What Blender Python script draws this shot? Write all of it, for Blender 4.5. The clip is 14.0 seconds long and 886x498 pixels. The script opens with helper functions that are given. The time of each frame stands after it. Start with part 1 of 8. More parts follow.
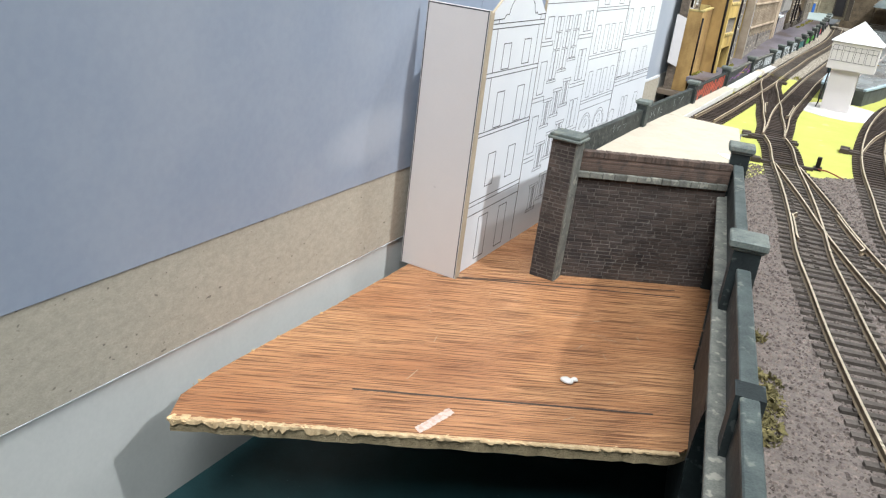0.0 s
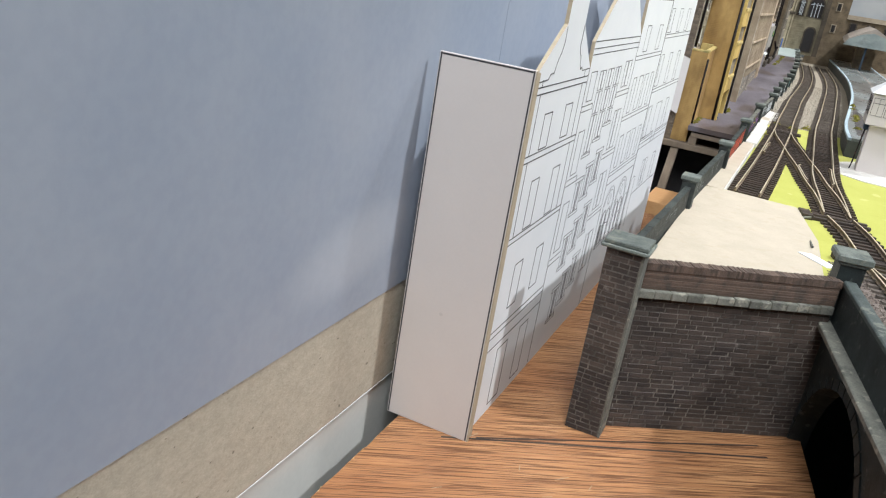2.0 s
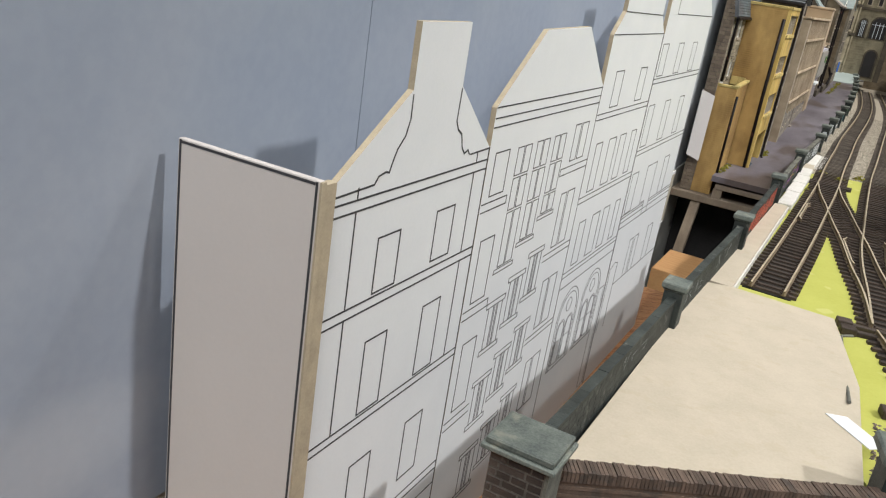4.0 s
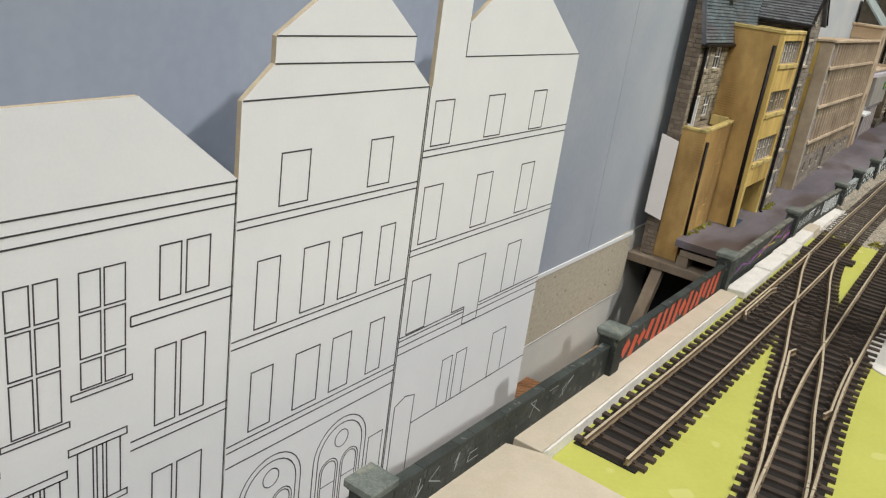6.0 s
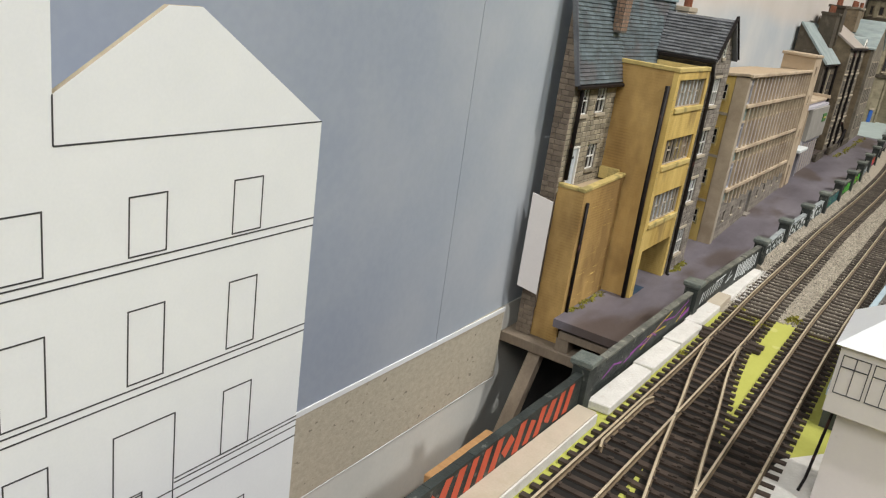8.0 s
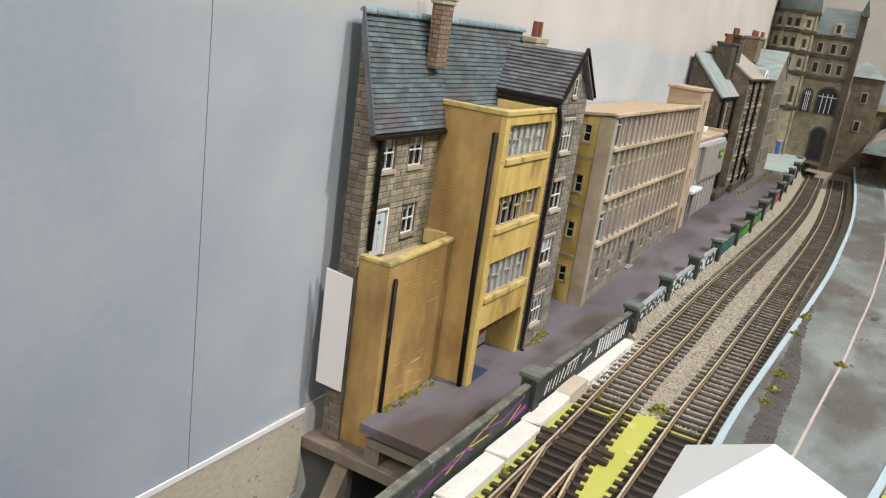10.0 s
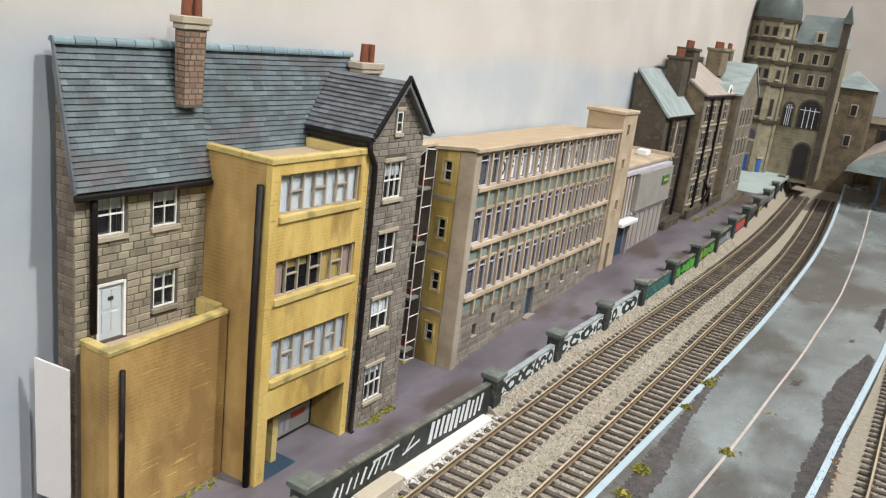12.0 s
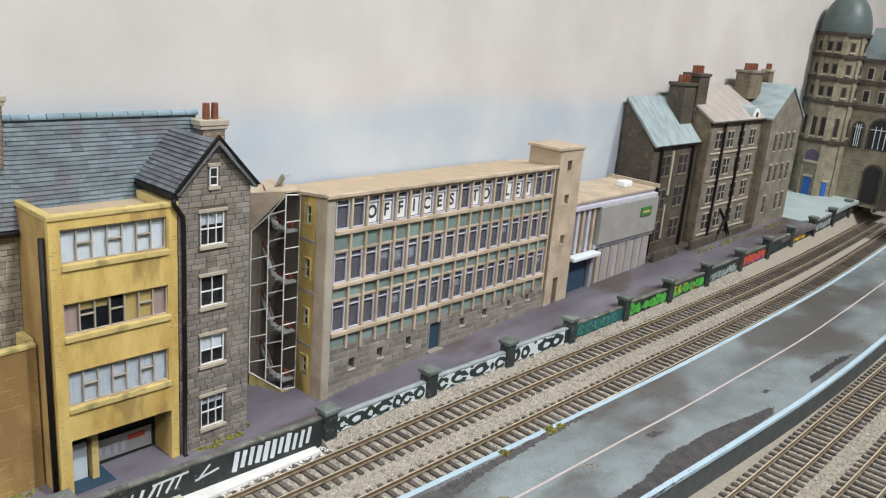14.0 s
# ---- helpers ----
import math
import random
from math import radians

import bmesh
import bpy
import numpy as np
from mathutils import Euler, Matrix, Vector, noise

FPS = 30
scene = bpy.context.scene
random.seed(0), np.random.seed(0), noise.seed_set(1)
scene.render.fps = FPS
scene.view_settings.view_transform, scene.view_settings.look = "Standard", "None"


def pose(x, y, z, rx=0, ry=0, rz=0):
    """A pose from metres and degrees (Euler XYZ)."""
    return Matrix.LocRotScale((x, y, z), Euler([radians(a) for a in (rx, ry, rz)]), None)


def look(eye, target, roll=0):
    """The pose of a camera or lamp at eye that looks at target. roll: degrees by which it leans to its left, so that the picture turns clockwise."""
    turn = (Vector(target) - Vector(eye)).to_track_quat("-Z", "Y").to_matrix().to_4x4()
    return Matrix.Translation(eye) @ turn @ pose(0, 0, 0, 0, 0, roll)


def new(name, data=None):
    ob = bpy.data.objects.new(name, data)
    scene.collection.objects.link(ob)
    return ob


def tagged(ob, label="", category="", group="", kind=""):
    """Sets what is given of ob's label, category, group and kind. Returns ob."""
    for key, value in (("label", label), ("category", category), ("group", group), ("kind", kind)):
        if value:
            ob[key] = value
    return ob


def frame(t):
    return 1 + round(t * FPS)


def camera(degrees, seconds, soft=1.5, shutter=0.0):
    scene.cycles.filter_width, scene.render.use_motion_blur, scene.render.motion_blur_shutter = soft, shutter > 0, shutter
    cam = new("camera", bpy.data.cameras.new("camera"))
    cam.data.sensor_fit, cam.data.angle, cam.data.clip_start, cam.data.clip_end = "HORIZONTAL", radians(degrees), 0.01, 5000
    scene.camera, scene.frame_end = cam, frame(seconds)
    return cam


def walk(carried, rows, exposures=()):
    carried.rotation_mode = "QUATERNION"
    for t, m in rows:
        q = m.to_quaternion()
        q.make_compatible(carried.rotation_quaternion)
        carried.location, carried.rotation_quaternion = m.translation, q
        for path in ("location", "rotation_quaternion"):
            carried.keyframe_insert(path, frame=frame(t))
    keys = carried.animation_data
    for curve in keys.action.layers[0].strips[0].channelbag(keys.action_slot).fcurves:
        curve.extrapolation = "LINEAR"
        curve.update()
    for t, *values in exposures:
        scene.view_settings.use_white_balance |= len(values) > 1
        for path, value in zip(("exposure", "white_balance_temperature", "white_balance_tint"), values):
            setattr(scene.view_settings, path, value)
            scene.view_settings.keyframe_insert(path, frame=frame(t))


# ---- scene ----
cam = camera(57.4, 14.0, soft=1.2)
METRES, EYE, TILT, LEAN, TURN = 1.1, 0.2035, 0.0, 0.0, 26.6
ROWS = [
    (0.0, 0.0, 0.0, 0.0, 2.71, -22.12, -6.7),
    (0.5, -0.0063, 0.0309, 0.0012, 1.23, -21.49, -7.27),
    (1.0, -0.0206, 0.0675, -0.0008, -0.39, -20.9, -7.84),
    (1.5, -0.033, 0.1078, -0.0052, -1.32, -20.52, -8.33),
    (2.0, -0.0349, 0.1434, -0.0052, -1.41, -20.41, -8.73),
    (2.5, -0.0292, 0.1746, -0.0009, -1.19, -20.15, -8.85),
    (5.0, 0.0903, 0.332, 0.0093, 6.6, -20.06, -7.86),
    (5.5, 0.1237, 0.3592, 0.0169, 8.7, -20.21, -7.6),
    (6.0, 0.1533, 0.3958, 0.0241, 9.46, -20.11, -7.62),
    (6.5, 0.1734, 0.4306, 0.0286, 9.22, -19.87, -7.63),
    (7.0, 0.186, 0.4533, 0.0304, 8.85, -19.61, -7.61),
    (7.5, 0.1986, 0.4766, 0.0328, 8.32, -19.23, -7.63),
    (8.0, 0.2136, 0.5035, 0.0369, 7.66, -18.73, -7.7),
    (10.5, 0.2937, 0.6203, 0.0458, 2.91, -15.79, -7.57),
    (11.0, 0.3173, 0.6427, 0.0496, 2.91, -15.59, -7.34),
    (11.5, 0.3395, 0.6606, 0.0553, 3.64, -15.55, -7.02),
    (12.0, 0.3656, 0.6763, 0.0603, 5.16, -15.62, -6.64),
    (12.5, 0.4017, 0.6893, 0.0677, 7.53, -15.74, -6.12),
    (13.0, 0.4401, 0.6985, 0.0725, 10.3, -15.89, -5.65),
    (13.5, 0.4803, 0.6991, 0.0831, 13.36, -16.05, -5.16),
    (14.0, 0.526, 0.6914, 0.0989, 16.48, -16.1, -4.58),
]
walk(cam, [(t, pose(0, 0, EYE, TILT, LEAN, TURN) @ pose(METRES * x, METRES * y, METRES * z, 90 + pitch, roll, yaw)) for t, x, y, z, yaw, pitch, roll in ROWS],
     exposures=[(0.0, 0.03, 6200, 9), (1.0, -0.14, 6200, 9), (1.5, -0.17, 6250, 10), (2.5, -0.34, 6450, 10), (5.0, -0.72, 6850, 10), (6.0, -0.78, 6900, 10), (8.0, -0.72, 6850, 10), (10.5, -0.46, 6850, 11), (12.5, -0.42, 6500, 10), (14.0, -0.54, 6200, 10)])

# ---- world and lights: a hobby room with assumed spotlights and added fill panels ----
world = bpy.data.worlds.new("world")
scene.world = world
world.use_nodes = True
world.node_tree.nodes["Background"].inputs[0].default_value = (0.85, 0.9, 1.0, 1)
world.node_tree.nodes["Background"].inputs[1].default_value = 0.045


def area_lamp(name, eye, target, sx, sy, watts, colour, spread=180):
    data = bpy.data.lights.new(name, "AREA")
    data.shape, data.size, data.size_y, data.energy, data.color, data.spread = "RECTANGLE", sx, sy, watts, colour, radians(spread)
    ob = new(name, data)
    ob.matrix_world = look(eye, target)
    return ob


# three unseen spotlights along the room, each over its stretch of the layout
# these two are placed to suit the cast shadows
area_lamp("spot_lamp", (0.95, 0.60, 1.34), (-0.2, 0.66, 0.10), 0.06, 0.06, 2.7, (0.97, 0.99, 1.0), 58)
area_lamp("spot_lamp", (0.62, 1.22, 1.34), (-0.2, 1.30, 0.1), 0.06, 0.06, 4.7, (1.0, 0.99, 0.965), 80)
# added to brighten the far end
area_lamp("spot_lamp", (0.70, 2.00, 1.34), (-0.10, 2.12, 0.1), 0.10, 0.10, 7.2, (1.0, 0.975, 0.93), 85)
# soft unseen panels added as fill, the first over the open end
area_lamp("ceiling_panel", (0.12, -0.45, 1.34), (0.08, -0.30, 0.0), 0.5, 1.0, 37.0, (0.98, 1.0, 0.99))
area_lamp("ceiling_panel", (0.75, 1.50, 1.34), (-0.05, 1.3, 0.0), 0.4, 0.8, 8.0, (0.97, 1.0, 1.02))

# ---- materials ----
def nodes_of(m):
    m.use_nodes = True
    nt = m.node_tree
    return nt, nt.nodes, nt.links, nt.nodes["Principled BSDF"]


def make(name, a, b=None, rough=0.75, coarse=120.0, fine=1800.0, bump=0.25, metal=0.0, rand=0.0, stretch=(1, 1, 1), turn=0.0, speck=None, speck_size=1500.0, speck_at=0.68, speck_col=(0.5, 0.5, 0.5), edge=0.04, detail=1, mix=0.5, dist=0.0002, spec=0.4, courses=0.0):
    """A surface of two colours mixed by stains and by grain, with fine relief; rand varies piece from piece."""
    b = b or tuple(c * 0.8 for c in a)
    m = bpy.data.materials.new(name)
    nt, N, L, P = nodes_of(m)
    P.inputs["Metallic"].default_value = metal
    P.inputs["Specular IOR Level"].default_value = spec
    tc, mp = N.new("ShaderNodeTexCoord"), N.new("ShaderNodeMapping")
    mp.vector_type = "TEXTURE"
    mp.inputs["Scale"].default_value = tuple(1 / s for s in stretch)
    mp.inputs["Rotation"].default_value = (0, 0, radians(turn))
    geo = N.new("ShaderNodeNewGeometry")
    L.new(geo.outputs["Position"], mp.inputs["Vector"])
    n1, n2 = N.new("ShaderNodeTexNoise"), N.new("ShaderNodeTexNoise")
    n1.inputs["Scale"].default_value, n1.inputs["Detail"].default_value, n1.inputs["Roughness"].default_value = coarse, 6, 0.65
    n2.inputs["Scale"].default_value, n2.inputs["Detail"].default_value = fine, 4
    for n in (n1, n2):
        L.new(mp.outputs["Vector"], n.inputs["Vector"])
    add = N.new("ShaderNodeMath")
    add.operation = "MULTIPLY_ADD"
    L.new(n2.outputs["Fac"], add.inputs[0])
    add.inputs[1].default_value = mix
    L.new(n1.outputs["Fac"], add.inputs[2])
    ramp = N.new("ShaderNodeMapRange")
    ramp.inputs["From Min"].default_value, ramp.inputs["From Max"].default_value = 0.3 + 0.5 * mix - 0.12 * mix, 0.7 + 0.5 * mix + 0.12 * mix
    L.new(add.outputs[0], ramp.inputs["Value"])
    mixc = N.new("ShaderNodeMix")
    mixc.data_type = "RGBA"
    L.new(ramp.outputs["Result"], mixc.inputs["Factor"])
    mixc.inputs["A"].default_value, mixc.inputs["B"].default_value = (*a, 1), (*b, 1)
    out = mixc.outputs["Result"]
    if speck:
        n3, gt, mx = N.new("ShaderNodeTexNoise"), N.new("ShaderNodeMapRange"), N.new("ShaderNodeMix")
        n3.inputs["Scale"].default_value, n3.inputs["Detail"].default_value = speck_size, detail
        L.new(mp.outputs["Vector"], n3.inputs["Vector"])
        gt.inputs["From Min"].default_value, gt.inputs["From Max"].default_value, gt.inputs["To Max"].default_value = speck_at, speck_at + edge, speck
        L.new(n3.outputs["Fac"], gt.inputs["Value"])
        mx.data_type = "RGBA"
        L.new(gt.outputs["Result"], mx.inputs["Factor"])
        L.new(out, mx.inputs["A"])
        mx.inputs["B"].default_value = (*speck_col, 1)
        out = mx.outputs["Result"]
    wv = None
    if courses:
        wv, dim, dark = N.new("ShaderNodeTexWave"), N.new("ShaderNodeMapRange"), N.new("ShaderNodeHueSaturation")
        wv.bands_direction = "Z"
        wv.inputs["Scale"].default_value, wv.inputs["Distortion"].default_value, wv.inputs["Detail Scale"].default_value = 0.314 / (courses * 0.001), 1.2, 0.3
        L.new(tc.outputs["Object"], wv.inputs["Vector"])
        dim.inputs["From Max"].default_value = 0.45
        worn = N.new("ShaderNodeMapRange")
        worn.inputs["From Min"].default_value, worn.inputs["From Max"].default_value = 0.47, 0.64
        worn.inputs["To Min"].default_value, worn.inputs["To Max"].default_value = 0.985, 0.80
        L.new(n1.outputs["Fac"], worn.inputs["Value"])
        L.new(worn.outputs["Result"], dim.inputs["To Min"])
        L.new(wv.outputs["Fac"], dim.inputs["Value"])
        L.new(dim.outputs["Result"], dark.inputs["Value"])
        L.new(out, dark.inputs["Color"])
        out = dark.outputs["Color"]
    if rand:
        gi, both = N.new("ShaderNodeObjectInfo"), N.new("ShaderNodeMath")
        both.operation = "ADD"
        L.new(gi.outputs["Random"], both.inputs[0])
        L.new(geo.outputs["Random Per Island"], both.inputs[1])
        fr = N.new("ShaderNodeMath")
        fr.operation = "FRACT"
        L.new(both.outputs[0], fr.inputs[0])
        src = fr.outputs[0]
        mr, hsv = N.new("ShaderNodeMapRange"), N.new("ShaderNodeHueSaturation")
        mr.inputs["To Min"].default_value, mr.inputs["To Max"].default_value = 1 - rand, 1 + rand
        L.new(src, mr.inputs["Value"])
        L.new(mr.outputs["Result"], hsv.inputs["Value"])
        L.new(out, hsv.inputs["Color"])
        out = hsv.outputs["Color"]
    L.new(out, P.inputs["Base Color"])
    rr = N.new("ShaderNodeMapRange")
    rr.inputs["To Min"].default_value, rr.inputs["To Max"].default_value = max(0.02, rough - 0.1), min(1, rough + 0.1)
    L.new(n1.outputs["Fac"], rr.inputs["Value"])
    L.new(rr.outputs["Result"], P.inputs["Roughness"])
    if bump:
        bp = N.new("ShaderNodeBump")
        bp.inputs["Strength"].default_value, bp.inputs["Distance"].default_value = bump, dist
        L.new(n2.outputs["Fac"], bp.inputs["Height"])
        normal = bp.outputs["Normal"]
        if courses:
            b2 = N.new("ShaderNodeBump")
            b2.inputs["Strength"].default_value, b2.inputs["Distance"].default_value = 0.13, 0.0002
            L.new(wv.outputs["Fac"], b2.inputs["Height"])
            L.new(normal, b2.inputs["Normal"])
            normal = b2.outputs["Normal"]
        L.new(normal, P.inputs["Normal"])
    return m


def backdrop_paint(name):
    """Sky painted on board: blue-grey low down, warm white cloud higher up and further on."""
    m = bpy.data.materials.new(name)
    nt, N, L, P = nodes_of(m)
    P.inputs["Roughness"].default_value = 0.6
    tc, sep = N.new("ShaderNodeTexCoord"), N.new("ShaderNodeSeparateXYZ")
    L.new(tc.outputs["Object"], sep.inputs["Vector"])
    n1, n2, n3 = (N.new("ShaderNodeTexNoise") for _ in range(3))
    for n, s, d in ((n1, 5.0, 3), (n2, 16.0, 5), (n3, 260.0, 4)):
        n.inputs["Scale"].default_value, n.inputs["Detail"].default_value = s, d
        L.new(tc.outputs["Object"], n.inputs["Vector"])

    def ranged(src, a, b, c=0.0, d=1.0):
        r = N.new("ShaderNodeMapRange")
        r.interpolation_type = "SMOOTHSTEP"
        for k, v in zip(("From Min", "From Max", "To Min", "To Max"), (a, b, c, d)):
            r.inputs[k].default_value = v
        L.new(src, r.inputs["Value"])
        return r.outputs["Result"]

    def blend(fac, a, b):
        x = N.new("ShaderNodeMix")
        x.data_type = "RGBA"
        if isinstance(fac, float):
            x.inputs["Factor"].default_value = fac
        else:
            L.new(fac, x.inputs["Factor"])
        for key, v in (("A", a), ("B", b)):
            if isinstance(v, tuple):
                x.inputs[key].default_value = (*v, 1)
            else:
                L.new(v, x.inputs[key])
        return x.outputs["Result"]

    def total(a, b, op="ADD"):
        x = N.new("ShaderNodeMath")
        x.operation = op
        for i, v in ((0, a), (1, b)):
            if isinstance(v, float):
                x.inputs[i].default_value = v
            else:
                L.new(v, x.inputs[i])
        return x.outputs[0]

    blue = blend(ranged(n2.outputs["Fac"], 0.35, 0.7), (0.275, 0.315, 0.39), (0.315, 0.35, 0.415))
    pale = blend(ranged(n2.outputs["Fac"], 0.35, 0.7), (0.43, 0.48, 0.53), (0.52, 0.55, 0.575))
    base = blend(ranged(sep.outputs["Y"], 0.82, 1.15), blue, pale)
    zz = total(sep.outputs["Z"], total(n1.outputs["Fac"], 0.03, "MULTIPLY"))
    warm = blend(ranged(n2.outputs["Fac"], 0.3, 0.7), (0.54, 0.505, 0.475), (0.60, 0.565, 0.54))
    cloud = total(ranged(zz, 0.252, 0.278), ranged(sep.outputs["Y"], 0.75, 1.1), "MULTIPLY")
    col = blend(cloud, base, warm)
    # one soft white cloud low on the first panel
    across = total(total(total(sep.outputs["Y"], -0.374), total(sep.outputs["Z"], -0.088), "ADD"), 0.052, "DIVIDE")
    upward = total(total(total(sep.outputs["Z"], -0.088), total(total(sep.outputs["Y"], -0.374), 0.22, "MULTIPLY"), "SUBTRACT"), 0.018, "DIVIDE")
    far = total(total(total(across, across, "MULTIPLY"), total(upward, upward, "MULTIPLY")), total(n2.outputs["Fac"], 1.4, "MULTIPLY"))
    col = blend(total(ranged(far, 1.9, 0.5), 0.30, "MULTIPLY"), col, (0.60, 0.62, 0.66))
    L.new(blend(total(ranged(n3.outputs["Fac"], 0.3, 0.7), 0.035, "MULTIPLY"), col, (0.75, 0.77, 0.80)), P.inputs["Base Color"])
    bp = N.new("ShaderNodeBump")
    bp.inputs["Strength"].default_value, bp.inputs["Distance"].default_value = 0.1, 0.0005
    L.new(n3.outputs["Fac"], bp.inputs["Height"])
    L.new(bp.outputs["Normal"], P.inputs["Normal"])
    return m


def veneer(name, turn):
    """Open-grained reddish veneer: broad tone, streaks and short dark pores, all along one direction."""
    m = bpy.data.materials.new(name)
    nt, N, L, P = nodes_of(m)
    P.inputs["Specular IOR Level"].default_value = 0.35
    geo, mp = N.new("ShaderNodeNewGeometry"), N.new("ShaderNodeMapping")
    mp.vector_type = "TEXTURE"
    mp.inputs["Rotation"].default_value = (0, 0, radians(turn))
    L.new(geo.outputs["Position"], mp.inputs["Vector"])

    def grain(size, stretch, lo, hi, detail=3, warp=0.0):
        sc, n, r = N.new("ShaderNodeVectorMath"), N.new("ShaderNodeTexNoise"), N.new("ShaderNodeMapRange")
        sc.operation = "MULTIPLY"
        sc.inputs[1].default_value = (1, stretch, 1)
        L.new(mp.outputs["Vector"], sc.inputs[0])
        L.new(sc.outputs[0], n.inputs["Vector"])
        n.inputs["Scale"].default_value, n.inputs["Detail"].default_value, n.inputs["Distortion"].default_value = size, detail, warp
        r.inputs["From Min"].default_value, r.inputs["From Max"].default_value = lo, hi
        L.new(n.outputs["Fac"], r.inputs["Value"])
        return r.outputs["Result"]

    def tint(fac, col, low, amount):
        k, x = N.new("ShaderNodeMath"), N.new("ShaderNodeMix")
        k.operation = "MULTIPLY"
        L.new(fac, k.inputs[0])
        k.inputs[1].default_value = amount
        x.data_type = "RGBA"
        L.new(k.outputs[0], x.inputs["Factor"])
        if isinstance(col, tuple):
            x.inputs["A"].default_value = (*col, 1)
        else:
            L.new(col, x.inputs["A"])
        x.inputs["B"].default_value = (*low, 1)
        return x.outputs["Result"]

    patch, streak = grain(9, 2.5, 0.36, 0.66, 4), grain(18, 30, 0.36, 0.68, 4)
    pores, hair = grain(30, 46, 0.49, 0.575, 2, 0.15), grain(90, 34, 0.44, 0.66, 2)
    col = tint(patch, (0.60, 0.325, 0.155), (0.36, 0.15, 0.065), 0.75)
    col = tint(streak, col, (0.27, 0.11, 0.045), 0.7)
    col = tint(hair, col, (0.22, 0.09, 0.04), 0.45)
    col = tint(pores, col, (0.095, 0.038, 0.018), 0.78)
    L.new(col, P.inputs["Base Color"])
    rr, bp = N.new("ShaderNodeMapRange"), N.new("ShaderNodeBump")
    rr.inputs["To Min"].default_value, rr.inputs["To Max"].default_value = 0.36, 0.6
    L.new(pores, rr.inputs["Value"])
    L.new(rr.outputs["Result"], P.inputs["Roughness"])
    bp.invert = True
    bp.inputs["Strength"].default_value, bp.inputs["Distance"].default_value = 0.5, 0.0003
    L.new(pores, bp.inputs["Height"])
    L.new(bp.outputs["Normal"], P.inputs["Normal"])
    return m


def glass_paint(name, tint, see=0.7):
    m = bpy.data.materials.new(name)
    nt, N, L, P = nodes_of(m)
    P.inputs["Base Color"].default_value, P.inputs["Roughness"].default_value = (*tint, 1), 0.08
    P.inputs["Specular IOR Level"].default_value = 0.6
    tr, mx = N.new("ShaderNodeBsdfTransparent"), N.new("ShaderNodeMixShader")
    mx.inputs["Fac"].default_value = 1 - see
    L.new(tr.outputs[0], mx.inputs[1])
    L.new(P.outputs[0], mx.inputs[2])
    L.new(mx.outputs[0], N["Material Output"].inputs["Surface"])
    return m


SKY = backdrop_paint("backdrop_paint")
GREYBOARD = make("greyboard", (0.49, 0.445, 0.36), (0.36, 0.325, 0.26), 0.95, 420, 1600, 0.7, stretch=(1, 0.6, 1), speck=0.7, speck_size=430, speck_at=0.725, edge=0.03, speck_col=(0.13, 0.115, 0.09))
PALEPAINT = make("pale_paint", (0.62, 0.615, 0.585), (0.55, 0.55, 0.525), 0.55, 30, 500, 0.1)
TEALBASE = make("dark_teal_paint", (0.012, 0.045, 0.05), (0.008, 0.03, 0.035), 0.5, 60, 900, 0.1, speck=0.5, speck_size=500, speck_at=0.76, speck_col=(0.12, 0.2, 0.2))
VENEER = veneer("teak_veneer", 32)
GLUE = make("pinkish_dried_glue", (0.66, 0.55, 0.50), (0.46, 0.33, 0.27), 0.6, 260, 1500, 0.5, speck=0.5, speck_size=420, speck_at=0.52, edge=0.1, speck_col=(0.42, 0.25, 0.17))
RAWEDGE = make("raw_chipboard", (0.40, 0.32, 0.19), (0.20, 0.155, 0.09), 0.95, 300, 1500, 1.0, dist=0.0010)
PINE = make("pine", (0.62, 0.36, 0.17), (0.5, 0.26, 0.11), 0.7, 60, 700, 0.2, stretch=(1, 6, 1))
PENCIL = make("pencil", (0.03, 0.024, 0.024), (0.07, 0.05, 0.04), 0.6, 300, 3000, 0)
CARD = make("white_card", (0.75, 0.765, 0.785), (0.70, 0.72, 0.745), 0.6, 40, 1200, 0.08)
SCRAP = make("off_white_card", (0.64, 0.61, 0.605), (0.58, 0.555, 0.55), 0.75, 35, 900, 0.08)
PINKCARD = make("grey_white_card", (0.60, 0.555, 0.535), (0.565, 0.525, 0.51), 0.75, 35, 900, 0.08, speck=0.3, speck_size=140, speck_at=0.75, speck_col=(0.3, 0.28, 0.27))
CARDEDGE = make("card_core", (0.50, 0.42, 0.30), (0.36, 0.30, 0.22), 0.9, 200, 2500, 0.2)
INK = make("printed_ink", (0.03, 0.03, 0.035), (0.06, 0.06, 0.065), 0.6, 400, 3000, 0)
CREAMCARD = make("cream_card", (0.51, 0.445, 0.355), (0.43, 0.375, 0.295), 0.85, 60, 1100, 0.15, detail=3, speck=0.3, speck_size=140, speck_at=0.58, edge=0.1, speck_col=(0.42, 0.35, 0.25))
PLASTER = make("white_filler", (0.72, 0.70, 0.67), (0.56, 0.54, 0.51), 0.85, 90, 900, 0.5, speck=0.5, speck_size=250, speck_at=0.68, speck_col=(0.55, 0.5, 0.45), dist=0.0006)
LIME = make("lime_cork_paint", (0.44, 0.45, 0.105), (0.385, 0.39, 0.08), 0.8, 30, 700, 0.2, speck=0.35, speck_size=70, speck_at=0.68, speck_col=(0.60, 0.59, 0.28))
BRICK = make("dark_brick", (0.085, 0.063, 0.052), (0.014, 0.0135, 0.016), 0.7, 26, 1800, 0.7, rand=0.3, mix=0.25, detail=3, speck=0.3, speck_size=240, speck_at=0.64, edge=0.06, speck_col=(0.20, 0.185, 0.165))
